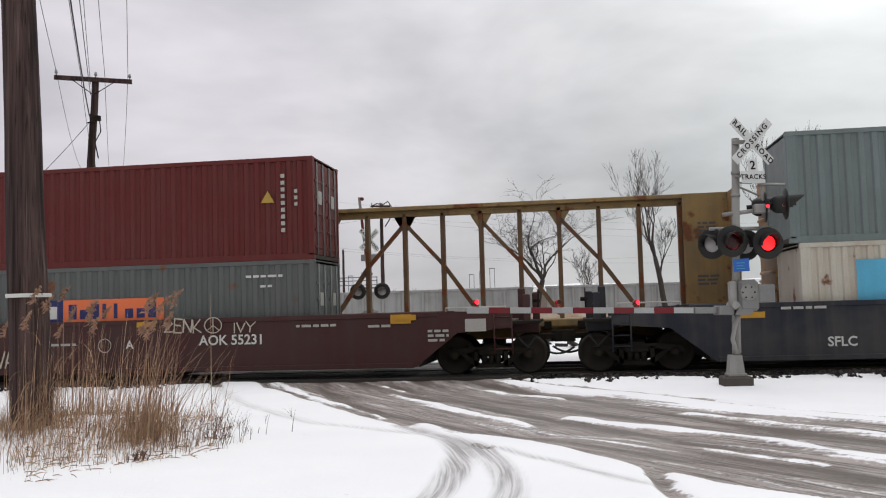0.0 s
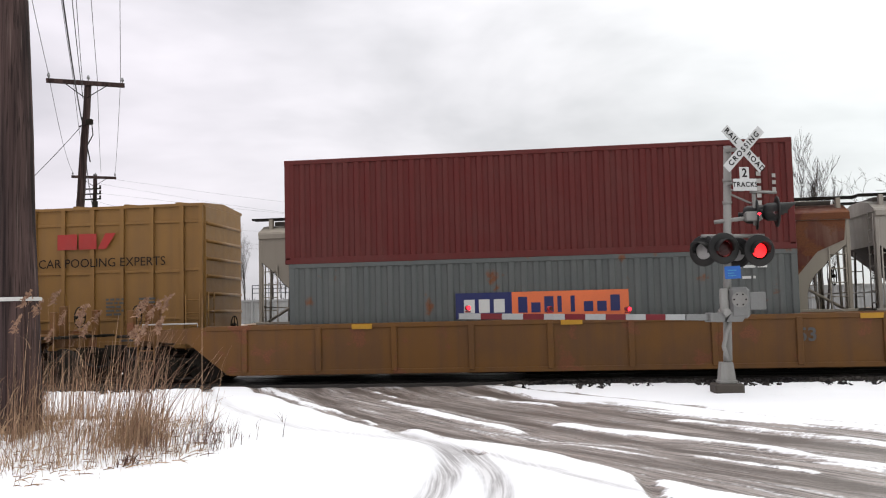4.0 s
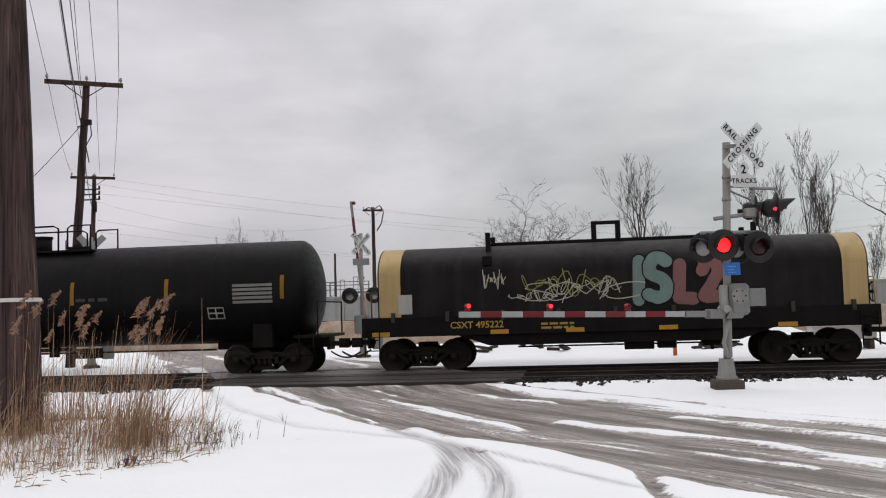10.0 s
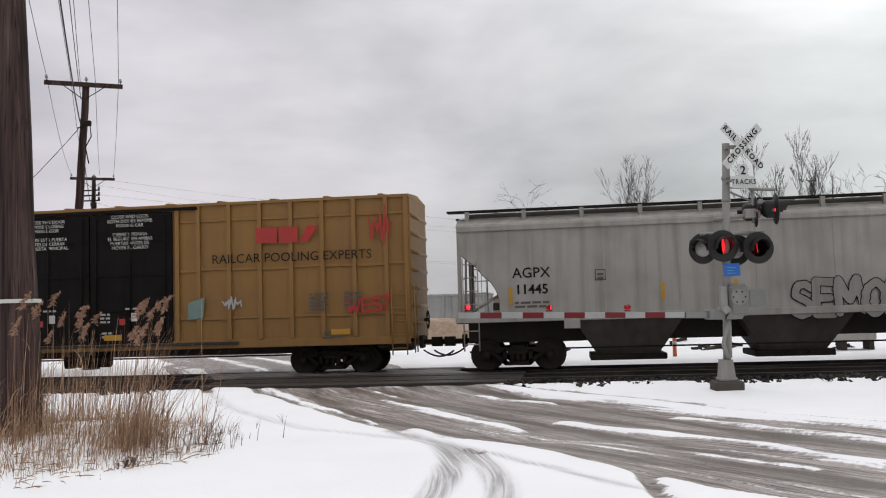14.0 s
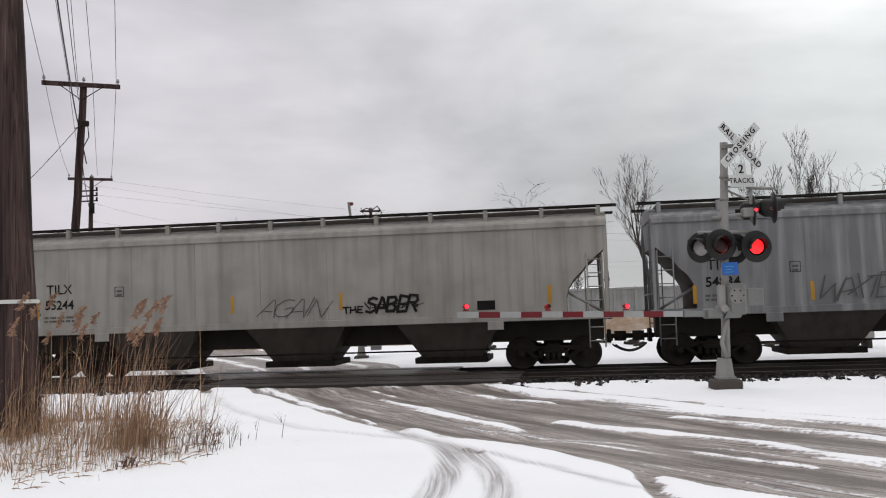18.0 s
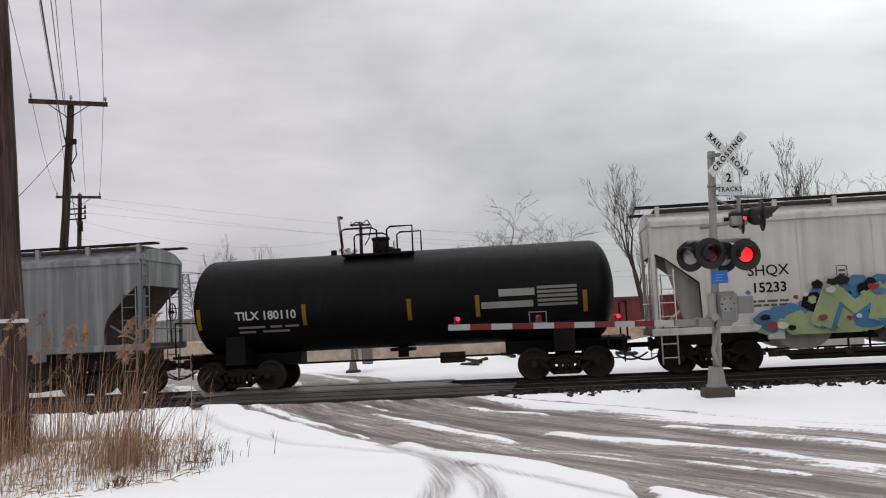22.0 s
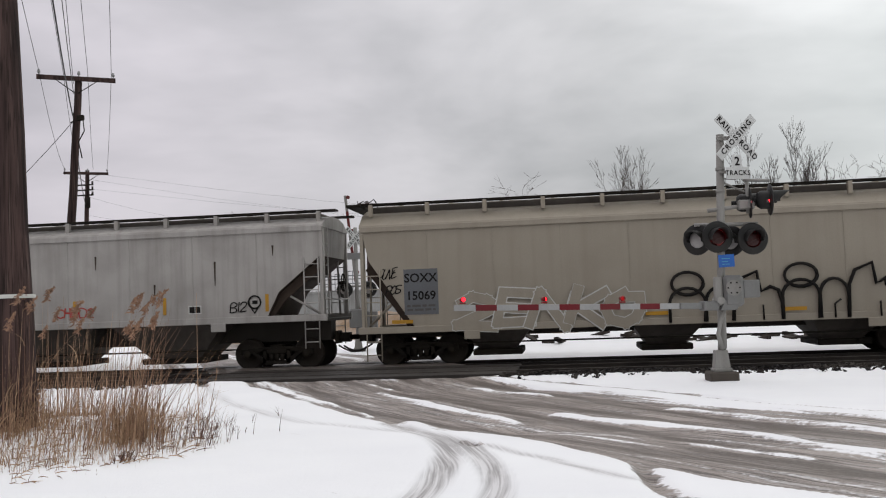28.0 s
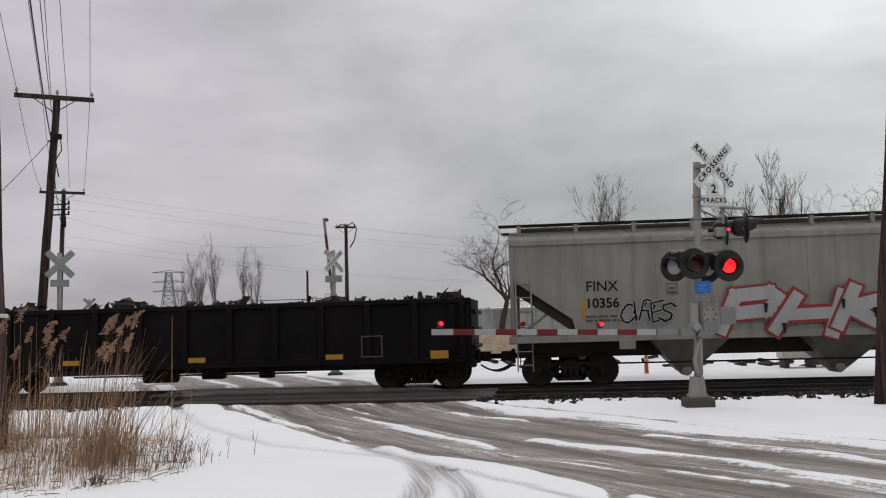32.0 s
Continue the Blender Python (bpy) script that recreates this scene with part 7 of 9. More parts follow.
            part("side_bearing", Geo().tube([(e * (h - 0.9), -1.25, 1.3), (e * (h - 0.5), -1.3, 1.5), (e * (h - 0.1), -1.3, 1.1)], 0.03, 5).box(min(e * (h - 0.8), e * (h - 0.4)), max(e * (h - 0.8), e * (h - 0.4)), -1.3, -0.9, 1.1, 1.3, 0.02), "rubber", car)
    return car, h, -1.536


# lead well, dark blue, with a white box below a grey-green one
car, h, y = well_unit(1.35, 20.3, "well_blue", "dark blue well car with white lettering", "end", "shared")
lettering("reporting_mark", "SFLC", -4.98, y + 0.02, 0.62, 0.30, "letter_white", car, bold=0.006)
part("lamp_plate", plate(-h + 2.3, -h + 2.85, 1.2, 1.34, y), "reflector", car)
small_print(car, [(-h + 3.7, 1.42, 1.0, 1)], y, "letter_pale")
box, h, y = container(11.2, 0.36, 12.19, 2.52, "box_white", "dirty white container with a pale blue panel", pitch=0.27)
part("blue_panel", plate(-h + 1.2, -h + 3.8, 0.7, 2.1, y), "logo_sky", box, "sky-blue panel with a white star shape")
part("star", Geo().prism([(-h + 2.4 + (0.55 if k % 2 == 0 else 0.2) * math.sin(k * math.pi / 7), 1.42 + (0.55 if k % 2 == 0 else 0.2) * math.cos(k * math.pi / 7)) for k in range(14)], "y", y - 0.012, y - 0.006), "letter_white", box)
container(11.0, 2.88, 12.19, 2.6, "box_teal", "grey-green corrugated shipping container", pitch=0.3)

# three joined maroon wells
AOK = "maroon-brown articulated well car with white stencils"
car, h, y = well_unit(-22.05, -2.1, "well_brown", AOK + " and a pyramid tag", "none", "end")
lettering("reporting_mark", "AOK 55231", 3.62, y, 0.98, 0.34, "letter_white", car, bold=0.006)
lettering("unit_letter", "A", 0.95, y, 0.92, 0.30, "letter_white", car, bold=0.006)
lettering("size_stencil", "53", -h + 2.1, y, 0.78, 0.52, "letter_pale", car, bold=0.01)
lettering("capacity_stencil", "125T", -h + 1.35, y, 1.26, 0.26, "letter_pale", car, bold=0.004)
part("pyramid_tag", Geo().prism([(-5.02, 0.28), (-2.92, 0.28), (-3.78, 1.62), (-4.16, 1.62)], "y", y - 0.003, y), "letter_pale", car, "pale pyramid with an eye in spray paint")
for a, b in ((0.31, 0.50), (0.53, 0.74), (0.78, 1.58)):
    lo_w, hi_w = 1.02 - 0.64 * (a - 0.28), 1.02 - 0.64 * (b - 0.28)
    part("pyramid_band", Geo().prism([(-3.97 - lo_w, a), (-3.97 + lo_w, a), (-3.97 + hi_w, b), (-3.97 - hi_w, b)], "y", y - 0.006, y - 0.003), "slope_grey", car)
part("pyramid_joint", Geo().tube([(-4.85, y - 0.008, 0.52), (-3.97, y - 0.008, 0.56), (-3.1, y - 0.008, 0.52)], 0.014, 4).tube([(-4.72, y - 0.008, 0.76), (-3.97, y - 0.008, 0.80), (-3.22, y - 0.008, 0.76)], 0.014, 4), "letter_grey", car)
part("pyramid_eye", Geo().tube([(-3.97 + 0.40 * math.cos(a), y - 0.008, 1.10 + 0.22 * math.sin(a)) for a in [k * math.pi / 9 for k in range(19)]], 0.014, 4).tube([(-3.97 + 0.20 * math.cos(a), y - 0.008, 1.14 + 0.19 * math.sin(a)) for a in [k * math.pi / 7 for k in range(15)]], 0.014, 4), "letter_grey", car)
rays = Geo()
for k in range(9):
    a = math.pi * (1.05 + 0.9 * k / 8)
    rays.tube([(-3.97 + 0.22 * math.cos(a), y - 0.008, 1.12 + 0.16 * math.sin(a)), (-3.97 + 0.42 * math.cos(a), y - 0.008, 1.12 + 0.31 * math.sin(a))], 0.011, 4)
part("pyramid_rays", rays, "letter_grey", car)
sprayed(car, "EVADES", -2.2, y - 0.004, 0.62, (1.45, 0.42), "spray_cream", None, 0.022, soft=False, slant=0.1, overlap=1.1, seed=26)
sprayed(car, "ZENK", 2.35, y - 0.004, 1.36, (1.0, 0.34), "spray_cream", None, 0.018, soft=False, seed=27)
sprayed(car, "IVY", 3.95, y - 0.004, 1.30, (0.6, 0.26), "spray_cream", None, 0.016, soft=False, seed=28)
part("peace_mark", Geo().tube([(3.15 + 0.22 * math.cos(a), y - 0.004, 1.36 + 0.19 * math.sin(a)) for a in [k * math.pi / 10 for k in range(21)]], 0.016, 4).tube([(3.15, y - 0.004, 1.55), (3.15, y - 0.004, 1.17)], 0.014, 4).tube([(3.0, y - 0.004, 1.24), (3.15, y - 0.004, 1.36), (3.3, y - 0.004, 1.24)], 0.014, 4), "spray_cream", car)
part("ring_mark", Geo().tube([(0.28 + 0.17 * math.cos(a), y, 0.92 + 0.17 * math.sin(a)) for a in [k * math.pi / 8 for k in range(17)]], 0.012, 4), "letter_pale", car)
reflectors(car, [-4.6, 1.4, 8.0], y - 0.012, 1.42, w=0.5, h=0.13)
small_print(car, [(-1.2, 0.98, 1.4, 1), (h - 2.6, 1.25, 0.6, 1), (h - 1.2, 1.1, 0.5, 3), (h - 4.2, 1.3, 1.0, 1)], y, "letter_pale")
part("placard_frame", plate(h - 0.55, h - 0.05, 1.05, 1.35, y), "letter_pale", car)
part("yellow_panel", plate(h - 2.35, h - 1.85, 1.28, 1.5, y - 0.002), "reflector", car)

car, h, y = well_unit(-41.6, -22.05, "well_brown", AOK + " covered in large silver graffiti", "none", "shared")
lettering("size_stencil", "53", -h + 2.0, y, 0.78, 0.52, "letter_pale", car, bold=0.01)
lettering("capacity_stencil", "125T", -h + 1.35, y, 1.26, 0.26, "letter_pale", car, bold=0.004)
sprayed(car, "MANE", -3.05, y - 0.006, 0.90, (6.3, 1.30), "tag_grey", "letter_black", 0.165, 0.045, slant=0.32, soft=False, overlap=1.10, shade="letter_black", seed=29, wild=1.1)
part("graffiti", Geo().box(-0.12, 5.15, y - 0.03, y - 0.02, 0.27, 1.50), "tag_grey", car, "pale sprayed backing")
sprayed(car, "EUADES", 2.55, y - 0.04, 0.90, (5.2, 1.16), "tag_grey", "letter_black", 0.175, 0.05, soft=False, overlap=1.02, seed=30, wild=0.25)
reflectors(car, [-h + 1.2, -3.0, h - 1.5], y - 0.012, 1.42, w=0.45, h=0.14)
small_print(car, [(h - 1.6, 1.1, 0.5, 3), (h - 2.6, 1.4, 0.5, 1)], y, "letter_pale")

car, h, y = well_unit(-61.1, -41.6, "well_brown", AOK + " and rounded grey graffiti", "end", "shared")
lettering("reporting_mark", "AOK 55231", -4.1, y, 0.98, 0.34, "letter_white", car, bold=0.006)
lettering("unit_letter", "B", -1.35, y, 0.92, 0.30, "letter_white", car, bold=0.006)
lettering("size_stencil", "53", -h + 2.1, y, 0.78, 0.52, "letter_pale", car, bold=0.01)
sprayed(car, "ZENKO", 3.3, y - 0.006, 0.90, (5.0, 1.30), "tag_faint", "letter_black", 0.17, 0.045, soft=True, overlap=1.08, shade="letter_black", seed=31, wild=0.9)
sprayed(car, "IVY", 6.55, y - 0.004, 1.28, (0.6, 0.26), "letter_pale", None, 0.018, soft=False, seed=32)
sprayed(car, "LEAGUE", 6.75, y - 0.004, 1.0, (1.1, 0.26), "letter_pale", None, 0.018, soft=False, seed=33)
sprayed(car, "TROLLSLAYERS", 6.85, y - 0.004, 0.50, (2.1, 0.30), "letter_pale", None, 0.017, soft=False, overlap=1.15, seed=34)
sprayed(car, "CORPSE", 0.85, y - 0.004, 1.42, (0.95, 0.22), "letter_pale", None, 0.016, soft=False, seed=35)
sprayed(car, "SENDS", 0.85, y - 0.004, 1.16, (0.85, 0.22), "letter_pale", None, 0.016, soft=False, seed=36)
sprayed(car, "NASCE", 0.5, y - 0.004, 0.82, (0.85, 0.24), "letter_pale", None, 0.016, soft=False, seed=37)
sprayed(car, "SAID", 0.5, y - 0.004, 0.52, (0.7, 0.24), "letter_pale", None, 0.016, soft=False, seed=38)
reflectors(car, [-h + 1.9, -2.4, 5.2], y - 0.012, 1.42, w=0.45, h=0.14)
small_print(car, [(-0.2, 0.98, 1.2, 1), (h - 0.7, 1.2, 0.6, 3), (-h + 1.0, 1.2, 0.6, 2)], y, "letter_pale")


def two_tone_panel(box, x, y, z, w=4.1):
    """The blue and orange name panel, its lettering as plain bars."""
    part("blue_name_panel", plate(x, x + w * 0.33, z, z + 0.62, y), "logo_navy", box, "navy panel with plain white bars")
    part("orange_name_panel", plate(x + w * 0.33, x + w, z, z + 0.62, y), "logo_orange", box, "orange panel with plain navy bars")
    a = x + 0.2
    part("name_bars", bars([(a + k * 0.36, a + k * 0.36 + 0.26, z + 0.14, z + 0.46) for k in range(3)], y - 0.006), "letter_white", box)
    b = x + w * 0.33 + 0.15
    part("name_bars", bars([(b + k * 0.31, b + k * 0.31 + (0.22 if k not in (3, 4) else 0.1), z + 0.12, z + (0.50 if k in (0, 2, 3, 4, 7) else 0.36)) for k in range(8)], y - 0.006), "logo_navy", box)


MAROON = "maroon corrugated steel shipping container"
SLATE = "slate-grey container with a blue and orange name panel"
box, h, y = container(-12.45, 0.36, 12.1, 2.57, "box_slate", SLATE, pitch=0.3)
two_tone_panel(box, -2.0, y, 1.12)
small_print(box, [(h - 1.3, 2.2, 0.95, 1), (h - 1.25, 1.95, 0.3, 1)], y, "letter_white")
box, h, y = container(-12.5, 2.93, 12.19, 2.59, "box_maroon", MAROON + " with white marks", pitch=0.28)
part("name_bars", bars([(-h + 0.83, -h + 0.97, 1.95, 2.35), (-h + 0.78, -h + 1.05, 2.2, 2.26), (-h + 0.78, -h + 1.06, 1.58, 1.86), (-h + 0.78, -h + 1.06, 1.2, 1.5)], y), "letter_white", box, "white name blocks set upright")
part("warning_triangle", Geo().prism([(h - 1.35, 1.45), (h - 1.0, 1.45), (h - 1.17, 1.75)], "y", y - 0.005, y), "letter_yellow", box)
part("code_column", bars([(h - 0.83, h - 0.73, 0.7 + 0.17 * k, 0.8 + 0.17 * k) for k in range(9)] + [(h - 0.48, h - 0.4, 1.35 + 0.16 * k, 1.44 + 0.16 * k) for k in range(3)], y), "letter_pale", box)

ORANGE = "bright orange corrugated 53-foot container"
for z, hh, up in ((0.36, 2.86, False), (3.24, 2.86, True)):
    box, h, y = container(-32.05, z, 15.95, hh, "box_orange", ORANGE + (" with white dashes" if up else " low in the well"), posts=None, pitch=0.21, dashes=up)
    for x in (-h + 1.9, h - 2.1):
        part("lift_casting", Geo().box(x - 0.14, x + 0.14, y - 0.01, y + 0.1, hh - 0.1, hh + 0.03, 0.02), "steel_dark", box)
    for zz in ((1.15, 2.35) if up else (2.0,)):
        part("white_diamond", Geo().prism([(-0.6, zz), (-0.35, zz - 0.25), (-0.1, zz), (-0.35, zz + 0.25)], "y", y - 0.006, y), "letter_white", box, "white diamond decal")
    part("white_tick", plate(-0.4, -0.34, hh - 0.45, hh - 0.15, y), "letter_white", box)
    n = 3.7 if up else -h + 2.1
    gap, z0 = (0.21, 1.85) if up else (0.19, 1.78)
    for k in range(9):
        part("name_block", plate(n + gap * k, n + gap * k + 0.16, z0, z0 + 0.21, y), "letter_black", box)
    part("name_line", plate(n - 0.02, n + gap * 9, z0 - 0.13, z0 - 0.07, y), "letter_black", box)
    if up:
        lettering("notice", "TOP LIFT ONLY", -h + 2.55, y, 0.55, 0.16, "letter_grey", box)
        lettering("notice", "TOP LIFT ONLY", h - 3.1, y, 0.55, 0.16, "letter_grey", box)
    small_print(box, [(-h + 2.5, hh - 0.25, 0.9, 1), (h - 3.0, hh - 0.25, 1.0, 2)], y, "letter_grey")

box, h, y = container(-51.35, 0.36, 11.95, 2.54, "box_slate", SLATE, pitch=0.3)
two_tone_panel(box, -2.1, y, 1.12)
small_print(box, [(h - 1.2, 2.15, 0.95, 1), (h - 1.2, 1.9, 0.3, 1)], y, "letter_white")
box, h, y = container(-51.4, 2.9, 16.1, 2.85, "box_navy", "dark navy 53-foot container with a faded green end", posts=[-6.1, 6.0], post_key="box_navy", pitch=0.3, end_x=-6.1, end_key="box_green")
lx = -h + 2.35
for k, (a, b) in enumerate(((0.0, 0.7), (0.78, 1.42), (1.5, 2.32))):
    part("logo_block", Geo().prism([(lx + a + 0.12, 1.32), (lx + b - 0.12, 1.32), (lx + b, 1.45), (lx + b, 2.1), (lx + b - 0.12, 2.22), (lx + a + 0.12, 2.22), (lx + a, 2.1), (lx + a, 1.45)], "y", y - 0.006, y), "logo_gold", box, "large plain gold logo block")
part("logo_line", bars([(lx + 0.05 + k * 0.225, lx + 0.2 + k * 0.225, 1.0, 1.22) for k in range(10)], y), "logo_gold", box)
small_print(box, [(h - 1.15, 2.2, 0.6, 1)], y, "letter_pale")
part("blue_patch", plate(h - 1.85, h - 0.7, 1.2, 2.1, y), "well_navy", box, "faint darker blue patch")
lettering("box_number", "931541", h - 0.95, y, 2.42, 0.22, "letter_pale", box)
part("mark_plate", plate(h - 1.72, h - 1.38, 2.34, 2.52, y), "letter_pale", box)
part("red_notice", bars([(h - 1.3, h - 0.75, 0.62, 0.7), (h - 1.6, h - 0.35, 0.42, 0.52)], y), "gate_red", box, "small red notice in two lines")
part("yellow_label", plate(h - 1.05, h - 0.75, 0.85, 1.15, y), "reflector", box)
for x in (0.4,):
    part("scuff", plate(x - 0.12, x + 0.12, 1.5, 1.62, y), "letter_grey", box)

# ochre wells
car, h, y = well_unit(-84.3, -65.0, "well_yellow", "dirty ochre well car with heavy ribs", "end", "end", top=1.42, ribs=9)
lettering("size_stencil", "53", h - 3.9, y - 0.004, 0.95, 0.42, "letter_grey", car, bold=0.01)
part("white_placard", plate(h - 1.75, h - 1.5, 0.62, 0.88, y), "letter_white", car)
reflectors(car, [-4.5, 0.5, h - 2.5], y - 0.012, 1.36, w=0.5, h=0.12)
box, h, y = container(-75.0, 0.36, 12.1, 2.57, "box_slate", SLATE, pitch=0.3)
two_tone_panel(box, -1.9, y, 1.12)
small_print(box, [(h - 1.1, 2.2, 0.85, 1), (h - 1.1, 1.95, 0.3, 1)], y, "letter_white")
box, h, y = container(-75.05, 2.93, 12.19, 2.6, "box_maroon", MAROON + " with rust spots", pitch=0.28)
part("code_column", bars([(h - 0.83, h - 0.73, 0.7 + 0.17 * k, 0.8 + 0.17 * k) for k in range(9)] + [(h - 0.48, h - 0.4, 1.35 + 0.16 * k, 1.44 + 0.16 * k) for k in range(3)], y), "letter_pale", box)

car, h, y = well_unit(-107.4, -88.2, "well_yellow", "ochre well car with chalky graffiti", "end", "end", top=1.42)
part("mark_panel", plate(-5.75, -3.4, 0.87, 1.13, y), "letter_black", car)
lettering("reporting_mark", "DTTX 475558", -4.6, y - 0.008, 1.0, 0.24, "letter_white", car, bold=0.004)
sprayed(car, "COMPE", -0.7, y - 0.004, 0.82, (3.1, 0.95), "well_yellow", "tag_grey", 0.12, 0.022, overlap=1.2, seed=61, wild=1.4)
part("logo", bars([(1.4, 4.2, 1.12, 1.24), (1.6, 1.95, 0.72, 0.94), (2.6, 2.95, 0.72, 0.94)], y), "letter_pale", car)
part("red_stripe", bars([(1.5, 1.8, 0.95, 1.07), (2.2, 2.6, 0.95, 1.07), (3.1, 3.6, 0.95, 1.07)], y - 0.006), "logo_red", car)
reflectors(car, [-h + 0.9, -0.2], y - 0.012, 1.3, w=0.5, h=0.2)
box, h, y = container(-98.3, 0.36, 12.19, 2.5, "box_red", "red-brown container riding low with a white spire mark", pitch=0.3)
part("spire_mark", Geo().prism([(-5.34, 1.0), (-5.06, 1.0), (-5.17, 1.45), (-5.2, 2.05), (-5.23, 1.45)], "y", y - 0.006, y), "letter_white", box, "white spire-shaped mark")

# last well
car, h, y = well_unit(-131.4, -111.7, "well_red", "red-brown well car with pale stencils", "end", "end", top=1.52)
part("mark_panel", plate(-5.3, -1.9, 0.78, 1.08, y), "black", car)
lettering("reporting_mark", "DTTX  646112", -3.6, y - 0.008, 0.93, 0.32, "letter_white", car, shear=0.2, bold=0.006)
part("logo_panel", plate(1.5, 4.3, 0.62, 1.24, y), "letter_black", car, "black panel with pale logo blocks")
for k in range(3):
    part("logo_block", Geo().prism([(1.75 + 0.82 * k, 0.74), (2.4 + 0.82 * k, 0.74), (2.52 + 0.82 * k, 1.12), (1.87 + 0.82 * k, 1.12)], "y", y - 0.012, y - 0.006), "letter_pale", car)
lettering("size_stencil", "53", -h + 2.2, y, 0.72, 0.42, "letter_grey", car, bold=0.01)
reflectors(car, [-5.6, 0.0, 6.4], y - 0.012, 1.3, w=0.35, h=0.12)
box, h, y = container(-121.75, 0.36, 16.1, 2.88, "box_white", "rust-stained white container with a blue logo", posts=[-6.15, 6.1], pitch=0.34)
lx = -h + 2.5
for k, (a, b) in enumerate(((0.0, 0.78), (0.86, 1.5), (1.6, 2.5))):
    part("logo_block", Geo().prism([(lx + a + 0.12, 1.6), (lx + b - 0.12, 1.6), (lx + b, 1.75), (lx + b, 2.3), (lx + b - 0.12, 2.42), (lx + a + 0.12, 2.42), (lx + a, 2.3), (lx + a, 1.75)], "y", y - 0.006, y), "logo_blue", box, "large plain blue logo block")
part("logo_line", bars([(lx + 0.12 + k * 0.235, lx + 0.28 + k * 0.235, 1.3, 1.5) for k in range(10)], y), "letter_grey", box)
lettering("notice", "WARNING  HIGH CUBE", 0.0, y, 2.55, 0.17, "letter_grey", box)
small_print(box, [(h - 3.5, 2.45, 1.4, 1)], y, "letter_grey")
box, h, y = container(-121.7, 3.24, 16.1, 2.88, "box_worn_orange", "worn orange container with ochre lift posts", posts=[-6.2, 6.05], post_key="post_gold", pitch=0.24)
for k in range(9):
    part("name_block", plate(-h + 2.75 + 0.19 * k, -h + 2.9 + 0.19 * k, 2.22, 2.46, y), "letter_black", box)
part("name_line", plate(-h + 2.7, -h + 3.6, 2.06, 2.14, y), "letter_black", box)
part("name_line", plate(-h + 3.62, -h + 4.4, 2.06, 2.14, y), "logo_red", box)
part("diamond_placard", Geo().prism([(h - 1.85, 1.65), (h - 1.6, 1.4), (h - 1.35, 1.65), (h - 1.6, 1.9)], "y", y - 0.006, y), "box_teal", box, "faded diamond placard")
small_print(box, [(h - 3.6, 2.0, 0.2, 6), (h - 1.6, 2.45, 0.2, 1), (-h + 1.3, 2.35, 0.2, 1)], y, "letter_grey")

# ---- crossing signals ----
FLASH = []      # turning lamp discs: object, rest pose, which side of the pair


def lamp_disc(r=0.142, lit="lamp_lit"):
    """A disc with a lit red front and a dark back, turned to flash."""
    me = Geo().lathe([(0.0, -0.15 * r), (0.6 * r, -0.12 * r), (r, -0.004)], 20).mesh("lamp_disc", lit)
    back = Geo().lathe([(r, 0.004), (0.6 * r, 0.12 * r), (0.0, 0.15 * r)], 20).lathe([(r, -0.004), (r, 0.004)], 20)
    n = len(me.vertices)
    bm = bmesh.new()
    bm.from_mesh(me)
    vs = [bm.verts.new(p) for p in back.v]
    for f in back.f:
        bm.faces.new([vs[i] for i in f]).material_index = 1
    bm.to_mesh(me)
    bm.free()
    me.materials.append(MAT["lens_dark"])
    return me


def flasher(parent, at, which=None, name="flashing_light"):
    """A round black background with hood, housing and lens, facing its own -y."""
    disc = shared("lamp_target", lambda: Geo().lathe([(0.17, -0.015), (0.29, -0.02), (0.305, 0.0), (0.29, 0.012), (0.17, 0.012)], 28), "lamp_black")
    o = part(name, disc, None, parent, "black round signal light with hood", at)
    def hood():
        g, n = Geo(), 22
        v = []
        for i in range(n + 1):
            a = math.pi * (-0.10 + 1.20 * i / n)
            for r in (0.165, 0.175):
                for yy, k in ((0.0, 1.0), (-0.36 * (0.45 + 0.55 * max(0.0, math.sin(a))), 0.96)):
                    v.append((r * k * math.cos(a), yy, r * k * math.sin(a)))
        f = []
        for i in range(n):
            b, c = 4 * i, 4 * (i + 1)
            f += [(b, b + 1, c + 1, c), (b + 2, c + 2, c + 3, b + 3), (b + 1, b + 3, c + 3, c + 1)]
        return g.add(v, f, True)
    part("hood", shared("lamp_hood", hood, "lamp_black"), None, o)
    part("housing", shared("lamp_housing", lambda: Geo().lathe([(0.175, 0.0), (0.175, 0.17), (0.13, 0.24), (0.0, 0.26)], 20), "lamp_black"), None, o)
    part("terminal", shared("lamp_nub", lambda: Geo().cyl((0, 0.2, 0), (0, 0.34, 0), 0.05, 8), "lamp_black"), None, o)
    if which is None:
        part("lens", shared("lens", lambda: Geo().lathe([(0, -0.07), (0.09, -0.055), (0.168, 0.0)], 20), "lens_clear"), None, o)
    else:
        d = part("lamp_disc", shared("lamp_disc", lamp_disc), None, o, "red lamp disc that turns to flash")
        FLASH.append((d, which))
    return o


